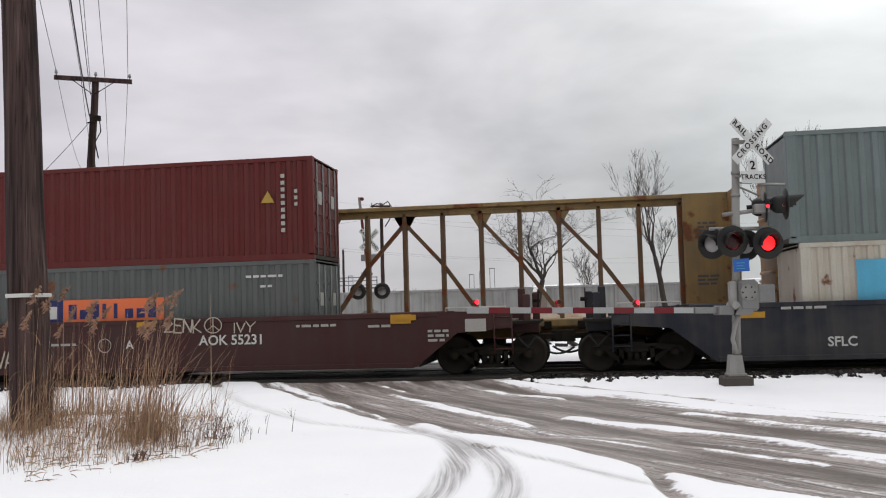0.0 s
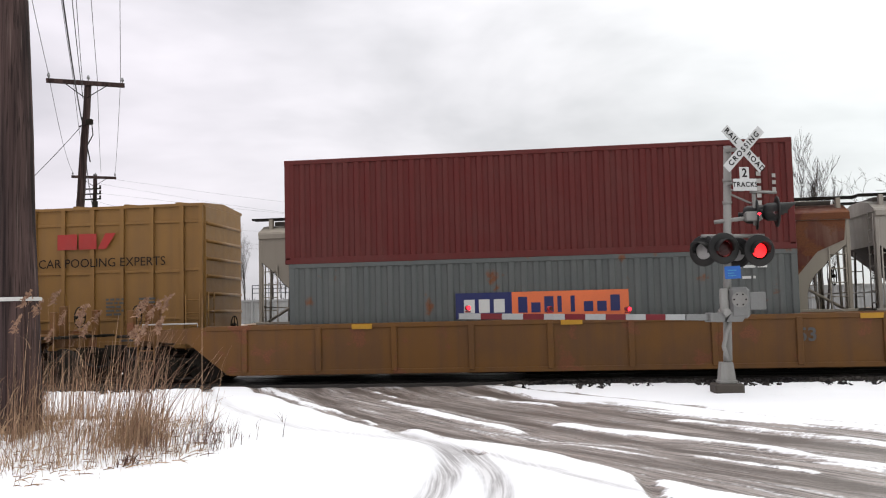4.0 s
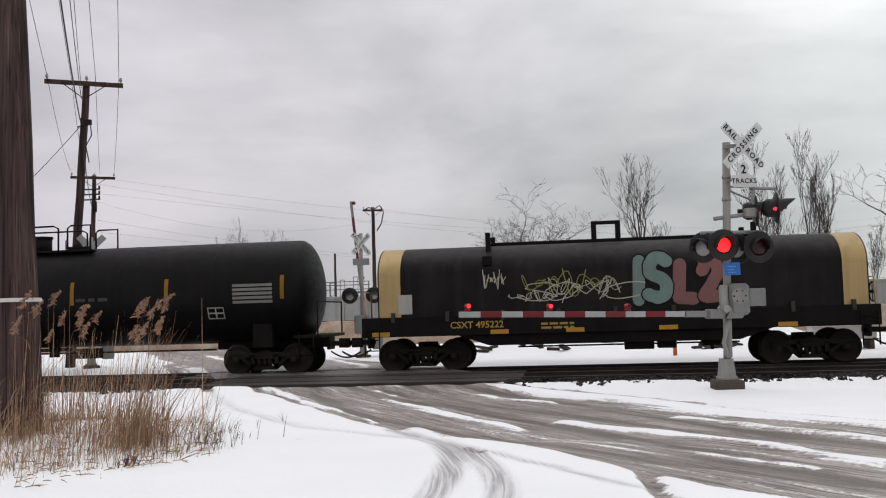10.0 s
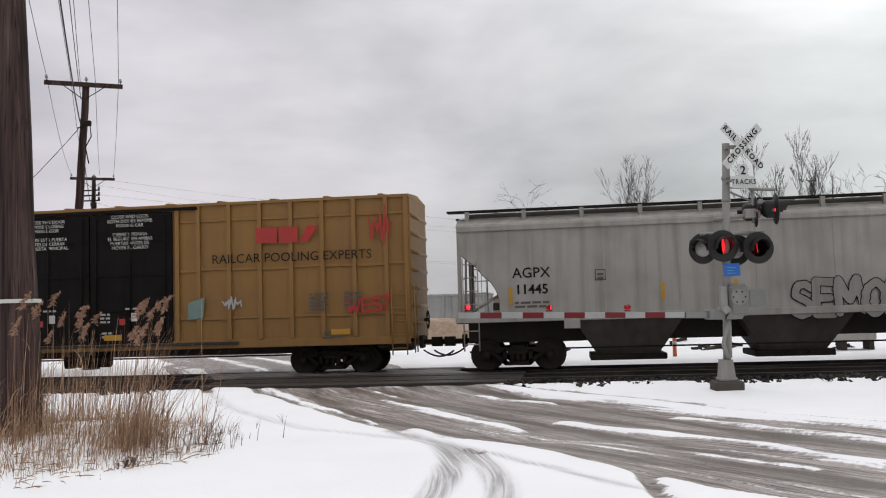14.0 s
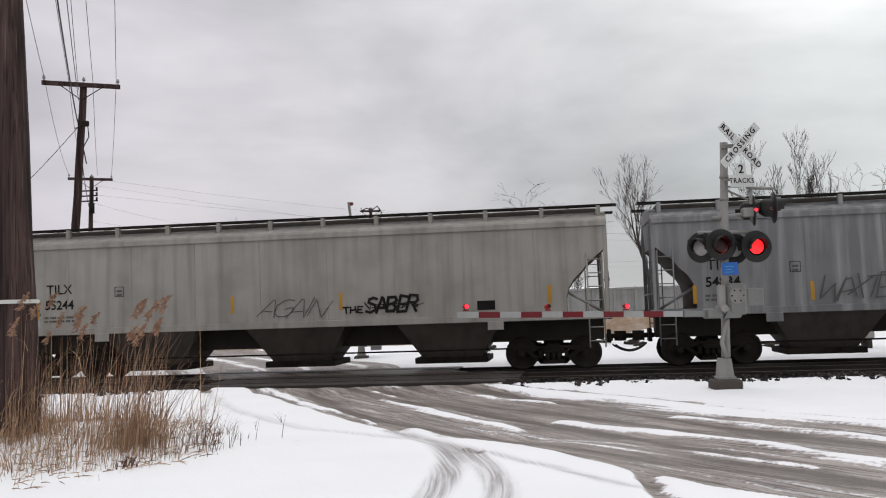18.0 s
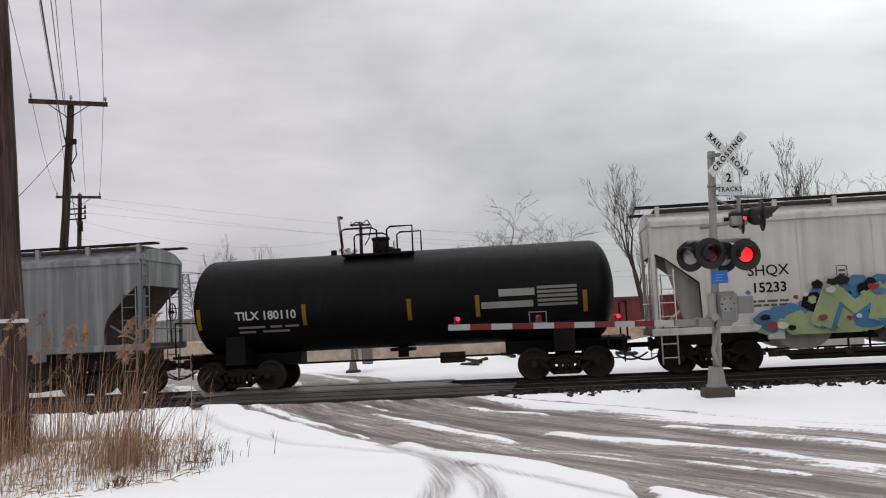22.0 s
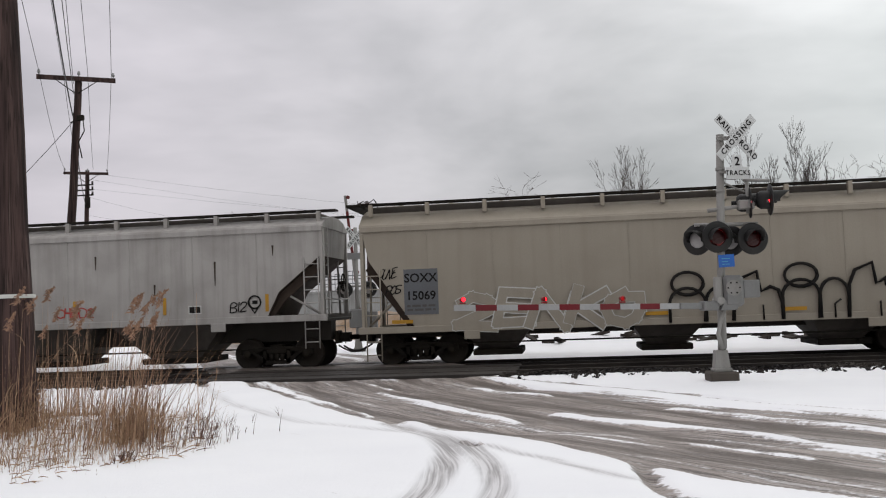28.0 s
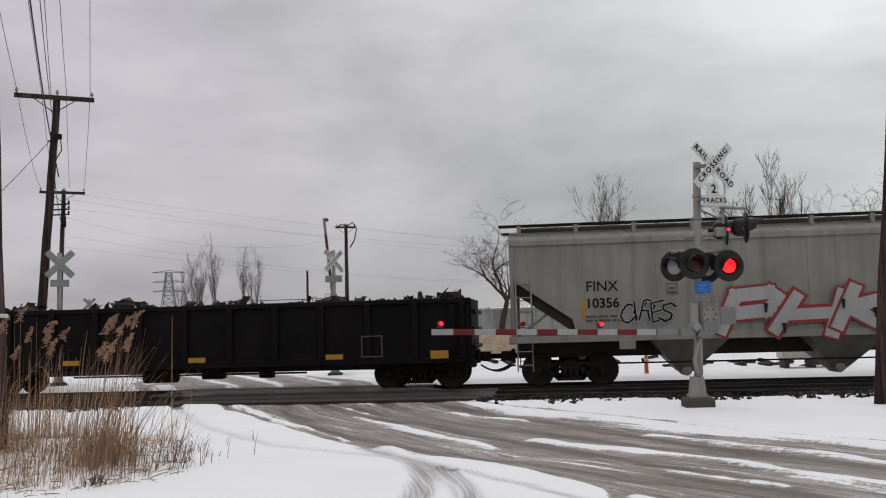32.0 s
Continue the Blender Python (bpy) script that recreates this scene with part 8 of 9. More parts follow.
def crossbuck(parent, at, front=True, half=0.61, deep=0.114, size=0.188):
    b = part("crossbuck", Geo().box(-0.05, 0.05, -0.005, 0.02, -0.05, 0.05), "sign_back", parent, "white crossbuck with black words", at)
    for turn, words in ((-45, ("RAIL", "ROAD")), (45, ("CROSSING",))):
        blade = part("blade", Geo().box(-half, half, -0.012 if turn < 0 else -0.024, -0.002 if turn < 0 else -0.013, -deep, deep), "sign_white" if front else "sign_back", b)
        blade.matrix_basis = pose(0, 0, 0, 0, -turn, 0)
        if front:
            y = -0.027 if turn > 0 else -0.015
            for wd, x in zip(words, ((-0.63 * half, 0.63 * half) if turn < 0 else (0.0,))):
                part("wording", letters(wd, size, "letter_black", 0.004, 0, 1.22 if turn < 0 else 1.34), None, blade, at=(x, y, 0.0))
    return b


def signal_mast(name, at, lean, label, detail=True):
    m = thing(name, label, "crossing signal", at)
    t = lean
    p = lambda z: (t * z, 0, z)
    part("foundation", Geo().box(-0.27, 0.27, -0.27, 0.27, -0.2, 0.2, 0.03), "concrete", m)
    part("base", Geo().frustum(-0.15, 0.15, -0.15, 0.15, 0.2, -0.11, 0.11, -0.11, 0.11, 0.6).box(-0.17, 0.17, -0.17, 0.17, 0.2, 0.26, 0.01), "galv", m)
    part("mast_pole", Geo().cyl(p(0.6), p(4.75), 0.075, 14), "galv", m, "leaning white-painted mast")
    return m, p


mast, mp = signal_mast("crossing_signal", pose(2.93, 18.0, -0.02, 0, 0, 4), 0.045, "white crossing signal with lowered striped gate arm")
for z in (1.35, 3.0, 3.62, 4.05):
    part("pole_band", Geo().cyl((0.045 * z, 0, z), (0.045 * z, 0, z + 0.06), 0.088, 14), "galv", mast)
crossbuck(mast, pose(0.47, -0.16, 4.66, 0, 0, 18), half=0.555, deep=0.09, size=0.15)
for a, b, c, d in ((0.12, 0.5, 4.62, 4.7), (0.15, 0.5, 3.98, 4.03)):
    part("sign_bracket", Geo().box(a, b, -0.12, -0.08, c, d, 0.008), "galv", mast)
tr = part("track_count_sign", Geo().box(-0.25, 0.25, -0.012, 0, -0.115, 0.115).box(-0.10, 0.10, -0.012, 0, 0.115, 0.34), "sign_white", mast, "white two-tracks sign", pose(0.47, -0.15, 3.97, 0, -1, 18))
part("wording", letters("TRACKS", 0.132, "letter_black", 0.003, 0, 1.15), None, tr, at=(0, -0.015, 0))
part("number", letters("2", 0.23, "letter_black", 0.006), None, tr, at=(0, -0.015, 0.22))
part("sign_pipe", Geo().cyl((0.70, 0.05, 3.3), (0.70, 0.05, 3.95), 0.022, 8).tube([(0.16, 0.02, 3.9), (0.45, 0.03, 3.88), (0.7, 0.05, 3.93)], 0.018, 6), "galv", mast)
# main light pair, and the pair for the other approach
part("light_arm", Geo().tube([(-0.35, 0.06, 3.02), (0.85, 0.06, 3.0)], 0.035, 8).tube([(0.1, 0.0, 2.9), (0.3, 0.0, 3.0), (0.55, -0.02, 2.98)], 0.03, 8), "galv", mast)
flasher(mast, pose(0.02, -0.16, 2.76, 0, 0, 8), "L")
flasher(mast, pose(0.68, -0.16, 2.70, 0, 0, 8), "R")
flasher(mast, pose(-0.30, 0.10, 2.74, 0, 0, -40))
flasher(mast, pose(0.38, 0.30, 2.70, 0, 0, -40))
# upper side lights
part("upper_arm", Geo().tube([(-0.1, 0, 3.28), (0.7, 0, 3.36)], 0.04, 8).tube([(0.15, 0, 3.85), (0.62, 0, 3.62)], 0.02, 6).cyl((0.68, 0.03, 3.2), (0.68, 0.03, 3.82), 0.04, 8).box(0.48, 0.78, -0.1, 0.1, 3.28, 3.46, 0.02).tube([(0.6, 0, 3.85), (1.1, 0, 3.82)], 0.03, 6), "galv", mast)
flasher(mast, pose(0.74, 0.12, 3.42, 0, 0, 80), None)
flasher(mast, pose(1.06, -0.1, 3.44, 0, 0, 84), None)
for x, y, which in ((0.70, -0.22, "g1"), (0.98, -0.32, "g2")):
    tube = part("side_lamp", Geo().cyl((x, y + 0.02, 3.40), (x, 0.02, 3.42), 0.03, 8), "grey_case", mast, "small red side lamp")
    d = part("side_lens", shared("side_disc", lambda: lamp_disc(0.032, "lamp_small")), None, tube, "small red side lens", pose(x, y, 3.40))
    FLASH.append((d, which))
# blue notice, gate machine
part("blue_notice", Geo().box(-0.15, 0.15, -0.006, 0, -0.12, 0.12), "sign_blue", mast, "small blue notice", pose(0.18, -0.1, 2.30, 0, -2, 0))
part("notice_line", bars([(-0.09, 0.07, 0.035, 0.05), (-0.09, 0.03, -0.02, -0.006), (-0.09, 0.06, -0.07, -0.058)], -0.108), "logo_sky", mast, at=(0.18, 0, 2.30))
g = part("gate_machine", Geo().box(0.08, 0.46, -0.22, 0.2, 1.42, 2.02, 0.06).prism([(0.0, 1.36), (0.3, 1.36), (0.42, 1.55), (0.1, 1.55)], "y", -0.2, 0.18), "grey_case", mast, "grey gate machine with bolted cover")
part("cover", Geo().cyl((0.26, -0.24, 1.78), (0.26, -0.2, 1.78), 0.15, 18), "galv", g)
for k in range(6):
    a = k * math.pi / 3
    part("bolt", Geo().cyl((0.26 + 0.11 * math.cos(a), -0.255, 1.78 + 0.11 * math.sin(a)), (0.26 + 0.11 * math.cos(a), -0.235, 1.78 + 0.11 * math.sin(a)), 0.016, 6), "steel_dark", g)
part("side_box", Geo().box(0.46, 0.78, -0.12, 0.16, 1.58, 1.92, 0.02), "grey_case", g)
part("crank", Geo().box(-0.1, 0.06, -0.2, -0.1, 1.45, 2.0, 0.03).cyl((0.0, -0.3, 1.55), (0.0, 0.2, 1.55), 0.07, 12), "galv", g)
part("conduit", Geo().tube([(0.02, -0.12, 0.62), (-0.06, -0.14, 0.9), (0.0, -0.14, 1.15), (0.1, -0.12, 1.42)], 0.04, 8), "galv", mast)
part("conduit", Geo().tube([(0.12, 0.1, 0.62), (0.14, 0.1, 1.4)], 0.03, 8), "galv", mast)

# gate arm, lowered across the road
arm = thing("gate_arm", "lowered gate arm with red and white stripes", "gate arm", pose(2.50, 17.78, 1.44, 0, -1.6, 199.0))
part("arm_mount", Geo().box(-0.5, 0.35, -0.05, 0.05, -0.06, 0.06, 0.01).box(-0.42, -0.1, -0.12, 0.12, -0.09, 0.09, 0.02), "grey_case", arm)
n_band, a0, a1 = 11, 0.36, 4.72
for k in range(n_band):
    u, v = a0 + (a1 - a0) * k / n_band, a0 + (a1 - a0) * (k + 1) / n_band
    part("stripe", Geo().box(u, v, -0.022, 0.022, -0.054, 0.054, 0.004), "gate_red" if k % 2 == 1 else "gate_white", arm)
for x, which in ((1.50, "g1"), (3.02, "g2"), (4.56, None)):
    l = part("gate_lamp", Geo().box(x - 0.05, x + 0.05, -0.04, 0.04, 0.07, 0.1, 0.005).cyl((x, 0.06, 0.15), (x, -0.06, 0.15), 0.046, 12), "sign_red", arm, "small red gate lamp")
    for s in (0.085, -0.085):
        d = part("gate_lens", shared("gate_disc", lambda: lamp_disc(0.038, "lamp_small")), None, l, "red gate lamp lens", pose(x, s, 0.15, 0, 0, 180 if s > 0 else 0))
        if which:
            FLASH.append((d, which))


def far_signal(at, label, lean=0.0, lit=False, front=False, turn=0):
    """A signal for the other approach; lit ones flash."""
    m, p = signal_mast("crossing_signal", at, lean, label)
    crossbuck(m, pose(0.0, -0.1, 4.35, 0, 0, turn), front, *((0.52, 0.10, 0.15) if front else (0.61, 0.114)))
    part("track_count_sign", Geo().box(-0.31, 0.31, -0.11, -0.1, 3.55, 3.8), "sign_back", m)
    part("light_arm", Geo().tube([(-0.5, 0, 2.55), (0.5, 0, 2.55)], 0.035, 8), "galv", m)
    for x in (-0.45, 0.45):
        flasher(m, pose(x, -0.1, 2.42, 0, 0, 0), ("g2" if x < 0 else "g1") if lit else None)
    part("gate_machine", Geo().box(-0.3, 0.3, -0.25, 0.15, 1.0, 1.7, 0.05), "grey_case", m)
    part("case_box", Geo().box(0.35, 0.75, -0.2, 0.2, 0.4, 1.6, 0.03), "grey_case", m)
    return m


far_signal(pose(-16.85, 30.4, -0.1, 0, 0, 35), "far white crossing signal with flashing red lights", lit=True)
far_signal(pose(-35.2, 68.0, -0.1, 0, 0, 30), "small distant white crossing signal")
m = far_signal(pose(-7.65, 33.3, -0.1, 0, 0, 10), "far crossing signal with a white lettered crossbuck", front=True, turn=34)
raised = thing("raised_gate_arm", "thin striped arm standing almost upright", "gate arm", pose(-7.6, 33.9, 0.4, 0, -5.5, 0))
for k in range(9):
    part("stripe", Geo().box(-0.05, 0.05, -0.03, 0.03, 0.62 * k, 0.62 * (k + 1), 0.004), "far_red" if k % 2 else "galv", raised)
for z in (2.6, 4.2, 5.5):
    part("gate_lamp", Geo().cyl((0.1, -0.04, z), (0.1, 0.04, z), 0.07, 10), "far_red", raised)


# ---- utility poles and wires ----
def pole_geo(h, r0, r1, lean=(0, 0)):
    n = 10
    pts = [(lean[0] * k / n + 0.012 * math.sin(k * 2.3), lean[1] * k / n, h * k / n - (0.3 if k == 0 else 0)) for k in range(n + 1)]
    return Geo().tube(pts, [r0 + (r1 - r0) * k / n for k in range(n + 1)], 20)


def utility_pole(at, h, r0, r1, lean, label, arm=None, arm_turn=0.0, arm_len=2.45):
    p = thing("utility_pole", label, "utility pole", at)
    part("pole_shaft", pole_geo(h, r0, r1, lean), "pole_wood", p)
    ends = []
    for z in arm or ():
        k = z / h
        x, y = lean[0] * k, lean[1] * k
        a = part("crossarm", Geo().box(-arm_len / 2, arm_len / 2, -0.06, 0.06, -0.08, 0.08, 0.01), "pole_wood", p, at=pose(x, y - r0 * 0.9, z, 0, 0, arm_turn))
        for s in (-1, 1):
            part("brace", Geo().cyl((s * 0.75, -0.05, -0.05), (s * 0.05, -0.02, -0.55), 0.018, 5), "steel_dark", a)
        for u in (-0.47, 0.03, 0.47):
            part("insulator", shared("insulator", lambda: Geo().cyl((0, 0, 0.08), (0, 0, 0.16), 0.02, 6).lathe([(0.0, 0.30), (0.035, 0.29), (0.045, 0.24), (0.06, 0.2), (0.05, 0.15), (0.0, 0.15)], 8, axis="z"), "sign_back"), None, a, at=(u * arm_len, 0, 0))
    return p


near_pole = utility_pole(pose(-6.99, 10.9, 0.2), 13.0, 0.262, 0.15, (-0.52, 0.1), "tall weathered timber pole rising from dry reeds", (12.2,), 35)
part("white_band", Geo().lathe([(0.272, 0), (0.276, 0.02), (0.276, 0.035), (0.272, 0.05)], 20, (-0.05, 0.0, 1.72), "z"), "letter_white", near_pole, "pale band tied round the pole")
part("loose_cable", Geo().tube([(0.22, -0.22, 8.4), (0.3, -0.25, 7.7), (0.2, -0.28, 7.1), (0.33, -0.25, 6.6), (0.25, -0.24, 6.2)], 0.012, 5), "wire", near_pole)
pole_two = utility_pole(pose(-18.20, 31.3, -0.1), 10.68, 0.18, 0.125, (0.70, 0.0), "leaning utility pole with one crossarm", (10.58,), 29.5, 2.72)
part("pole_hardware", Geo().tube([(0.45, -0.2, 8.95), (0.95, -0.2, 9.05), (1.0, -0.2, 8.6), (0.8, -0.25, 8.2), (0.9, -0.2, 7.6)], 0.022, 5).box(0.72, 0.98, -0.26, -0.12, 9.0, 9.2, 0.02), "steel_dark", pole_two)
pole_three = utility_pole(pose(-29.22, 52.6, -0.1), 10.85, 0.17, 0.12, (0.3, 0), "distant utility pole with transformer", (10.65,), 29, 2.6)
for k in range(3):
    part("short_arm", Geo().box(-0.45, 0.75, -0.2, -0.1, 9.25 + 0.32 * k, 9.33 + 0.32 * k, 0.01).cyl((-0.4, -0.15, 9.3 + 0.32 * k), (-0.4, -0.15, 9.5 + 0.32 * k), 0.07, 6).cyl((0.7, -0.15, 9.3 + 0.32 * k), (0.7, -0.15, 9.5 + 0.32 * k), 0.06, 6), "steel_dark", pole_three)
part("transformer", Geo().cyl((0.42, -0.25, 8.5), (0.42, -0.25, 9.15), 0.17, 12), "steel_dark", pole_three)
far_pole = utility_pole(pose(-15.9, 74.0, -0.1), 10.6, 0.19, 0.13, (0, 0), "distant pole with cluttered top hardware", (10.3,), 20, 1.6)
part("pole_top_clutter", Geo().tube([(-0.9, 0, 10.3), (-0.4, 0.2, 10.6), (0.1, 0, 10.4), (0.6, -0.1, 10.7), (0.9, 0, 10.2), (0.7, 0, 9.2), (0.3, 0, 8.6)], 0.05, 5), "steel_dark", far_pole)
utility_pole(pose(-26.0, 100.0, -0.1), 8.6, 0.16, 0.12, (0, 0), "far thin timber utility pole", None)
right_pole = utility_pole(pose(6.26, 17.9, 0.0), 12.0, 0.165, 0.12, (1.3, 0), "dark timber pole beside the track", None)


def wire(name, a, b, sag, r=0.012, label="thin sagging black overhead wire"):
    a, b = Vector(a), Vector(b)
    pts = []
    for k in range(13):
        u = k / 12
        q = a.lerp(b, u)
        pts.append((q.x, q.y, q.z - 4 * sag * u * (1 - u)))
    w = part(name, Geo().tube(pts, r, 5), "wire", None, label)
    return tagged(w, label, "wire", "overhead wires")


arm2 = lambda u: Vector((-17.52, 31.1, 10.72)) + Vector((0.87, 0.492, 0)) * (2.65 * u)
arm1 = lambda u: Vector((-7.0, 10.9, 12.7)) + Vector((0.82, 0.574, 0)) * (2.45 * u)
arm3 = lambda u: Vector((-28.9, 52.4, 10.8)) + Vector((0.87, 0.485, 0)) * (2.6 * u)
for u in (-0.47, -0.16, 0.16, 0.47):
    wire("overhead_wire", arm1(u), arm2(u), 0.35, 0.010)
    wire("overhead_wire", arm2(u), arm3(u), 0.5, 0.010)
wire("overhead_cable", (-7.1, 10.8, 11.0), (-17.65, 31.1, 9.1), 0.5, 0.022, "thick black overhead cable")
wire("overhead_wire", (-6.9, 10.9, 11.6), (-17.6, 31.1, 9.9), 0.4, 0.013)
wire("overhead_wire", (-6.7, 10.9, 11.9), (-17.6, 31.1, 10.3), 0.4, 0.010)
wire("overhead_cable", (-17.7, 31.2, 9.2), (-29.0, 52.5, 8.6), 0.5, 0.02, "thick black overhead cable")
wire("overhead_wire", (-17.65, 31.2, 8.95), (-21.83, 31.2, 5.25), 0.15, 0.012, "slanting service wire from a pole")
for dz, sag in ((10.6, 2.6), (10.2, 3.4), (9.6, 2.2), (7.2, 2.8)):
    wire("overhead_wire", (-28.9, 52.5, dz), (44.0, 118.0, dz + 1.5), sag, 0.0045, "thin far overhead wire")
wire("overhead_wire", (-29.2, 52.5, 9.2), (-15.9, 74.0, 9.4), 1.4, 0.0045)
wire("overhead_wire", (-29.2, 52.5, 8.0), (30.0, 92.0, 8.6), 3.2, 0.0045)
wire("overhead_wire", (-15.9, 74.0, 10.4), (60.0, 110.0, 11.0), 3.0, 0.0045)

# ---- dry reeds and grass at the foot of the pole ----
reeds = thing("reed_clump", "dry tan reeds with feathery plumes in snow", "reeds")
rng = random.Random(12)


def ground_z(x, y):
    i, j = int(np.clip(np.searchsorted(gx, x), 1, nc - 1)), int(np.clip(np.searchsorted(gy, y), 1, nv - 1))
    return float(GZ[j, i])


def blade(g, x, y, z, h, lean_a, lean, w, bend=0.35, n=5):
    """A narrow bent stem or leaf."""
    dx, dy = math.cos(lean_a), math.sin(lean_a)
    side = rng.uniform(0, 6.28)
    sx, sy = math.cos(side) * w, math.sin(side) * w
    v = []
    for k in range(n + 1):
        u = k / n
        o = lean * h * (u * (1 - bend) + bend * u * u * u)
        q = 1 - 0.8 * u
        px, py, pz = x + dx * o, y + dy * o, z + h * u * (1 - 0.25 * lean * u)
        v += [(px - sx * q, py - sy * q, pz), (px + sx * q, py + sy * q, pz)]
    g.add(v, [(2 * k, 2 * k + 1, 2 * k + 3, 2 * k + 2) for k in range(n)])
    return v[-1]


NEAR_EDGE = ((-7.5, -6.0, -5.43, -5.16, -5.03, -4.72, -4.43, -4.1), (7.6, 8.0, 8.2, 8.65, 9.1, 9.35, 9.6, 10.3))


def in_patch(x, y):
    return y > np.interp(x, *NEAR_EDGE) and x < -4.1 - 0.48 * max(0.0, y - 10.5) and x > -0.66 * y - 0.6


stems, leaves, twigs = Geo(), Geo(), Geo()
tips = []
for c in range(34):
    cy = 9.7 + 3.2 * rng.random()
    cx = -0.66 * cy + rng.random() ** 1.1 * (0.66 * cy - 4.85)
    if not in_patch(cx + 0.3, cy - 0.5):
        continue
    edge = max(0.0, (cx + 0.52 * cy) / (0.10 * cy))
    sway, way, tall = abs(rng.gauss(0.05, 0.06)) + min(0.4, 0.22 * edge), rng.gauss(0.1, 0.5), rng.random()
    for k in range(rng.randint(7, 22)):
        x, y = cx + rng.gauss(0, 0.13), cy + rng.gauss(0, 0.2)
        hgt = rng.uniform(0.25, 0.85) if rng.random() < 0.62 else rng.uniform(0.8, 1.25 + 0.65 * tall)
        a, lean = way + rng.gauss(0, 0.6), max(0.0, sway + rng.gauss(0, 0.06))
        tip = blade(stems, x, y, ground_z(x, y) - 0.05, hgt, a, lean, rng.uniform(0.003, 0.006), 0.25)
        if hgt > 1.3:
            tips.append(tip)
        for j in range(rng.choice((0, 0, 1, 2))):
            z = ground_z(x, y) + hgt * rng.uniform(0.1, 0.7)
            blade(leaves, x + lean * (z * 0.7), y, z, rng.uniform(0.15, 0.42), rng.gauss(0.2, 1.2), rng.uniform(0.4, 1.6), 0.005, 0.7, 4)
# tall stems that fan out of the thick tussock
for k in range(120):
    x, y = -5.42 + rng.gauss(0, 0.22), 10.7 + rng.gauss(0, 0.3)
    hgt, lean = rng.uniform(0.8, 1.95), 0.75 * rng.random() ** 1.1
    tip = blade(stems, x, y, ground_z(x, y) - 0.05, hgt * (1 - 0.35 * lean), rng.gauss(0.0, 0.5), lean, rng.uniform(0.004, 0.007), 0.3)
    if hgt > 1.45 and lean < 0.25:
        tips.append(tip)
tagged(part("reed_stem", stems, "straw", reeds, "thin dry reed stems"), kind="stuff")
# one thick tussock, many loose ones, and blades lying flat
for k in range(520):
    r, a = 0.36 * rng.random() ** 0.8, rng.uniform(0, 6.28)
    x, y = -5.30 + 0.75 * r * math.cos(a) + 0.10 * math.sin(7 * a), 10.7 + 1.6 * r * math.sin(a)
    blade(leaves, x, y, ground_z(x, y) - 0.03, rng.uniform(0.15, 0.62) * (1 - 0.6 * r), rng.gauss(1.2, 1.6), rng.uniform(0.02, 0.35), rng.uniform(0.003, 0.005), 0.6, 4)
for k in range(230):
    y = 8.1 + 5.0 * rng.random() ** 0.9
    x = rng.uniform(-0.66 * y, -4.1)
    if not in_patch(x, y):
        continue
    deep = min(1.0, max(0.0, (y - np.interp(x, *NEAR_EDGE)) / 1.1))
    for j in range(int(6 + 16 * rng.random() * deep)):
        bx, by = x + rng.gauss(0, 0.10), y + rng.gauss(0, 0.14)
        blade(leaves, bx, by, ground_z(bx, by) - 0.02, rng.uniform(0.04, 0.12 + 0.40 * deep * rng.random()), rng.gauss(0.3, 1.5), rng.uniform(0.05, 1.1), rng.uniform(0.0025, 0.0055), 0.6, 4)
for k in range(420):
    a = rng.uniform(3.0, 6.6)
    x, y = -6.97 + (0.27 + 0.25 * rng.random()) * math.cos(a), 10.9 + (0.27 + 0.5 * rng.random()) * math.sin(a)
    blade(leaves, x, y, ground_z(x, y) - 0.04, rng.uniform(0.08, 0.45), rng.uniform(0, 6.28), rng.uniform(0.05, 0.8), 0.004, 0.5, 4)
for k in range(260):
    y = 8.3 + 4.2 * rng.random()
    x = rng.uniform(-0.66 * y, -4.3)
    if in_patch(x, y):
        a, L = rng.uniform(-0.9, 0.9), rng.uniform(0.08, 0.24)
        z = ground_z(x, y)
        dx, dy, dz = L * math.cos(a), L * math.sin(a), rng.uniform(-0.02, 0.06)
        leaves.add([(x, y, z + 0.01), (x, y, z + 0.018), (x + dx / 2, y + dy / 2, z + dz / 2 + 0.022), (x + dx / 2, y + dy / 2, z + dz / 2 + 0.012), (x + dx, y + dy, z + dz)], [(0, 3, 2, 1), (3, 4, 2)])
for k in range(900):
    x, y = -5.75 + rng.gauss(0, 0.75), 10.1 + rng.gauss(0, 0.75)
    if in_patch(x + 0.15, y - 0.25):
        blade(leaves, x, y, ground_z(x, y) - 0.03, rng.uniform(0.12, 0.5), rng.gauss(0.1, 0.9), rng.uniform(0.05, 0.7), rng.uniform(0.002, 0.0045), 0.5, 4)
tagged(part("dry_grass", leaves, "grass", reeds, "tangled dry grass blades"), kind="stuff")
for k in range(170):
    x, y = -4.5 + rng.gauss(0, 0.34), 11.0 + rng.gauss(0, 0.55)
    if k > 150:
        x, y = -4.85 + rng.gauss(0, 0.07), 9.55 + rng.gauss(0, 0.07)
    if not in_patch(x, y) and k < 151 and k % 4:
        continue
    z, hh = ground_z(x, y) - 0.02, rng.uniform(0.10, 0.36) * (1.0 if k < 151 else 0.5)
    tip = blade(twigs, x, y, z, hh, rng.gauss(0.2, 0.9), rng.uniform(0, 0.5 if k < 151 else 1.4), 0.005 if k < 151 else 0.012, 0.3, 3)
    for j in range(3):
        blade(twigs, x, y, z + hh * rng.uniform(0.3, 0.7), hh * 0.45, rng.uniform(0, 6.28), rng.uniform(0.4, 1.0), 0.0035, 0.3, 3)
tagged(part("weed_stalk", twigs, "weed", reeds, "short dead brown weed stalks"), kind="stuff")
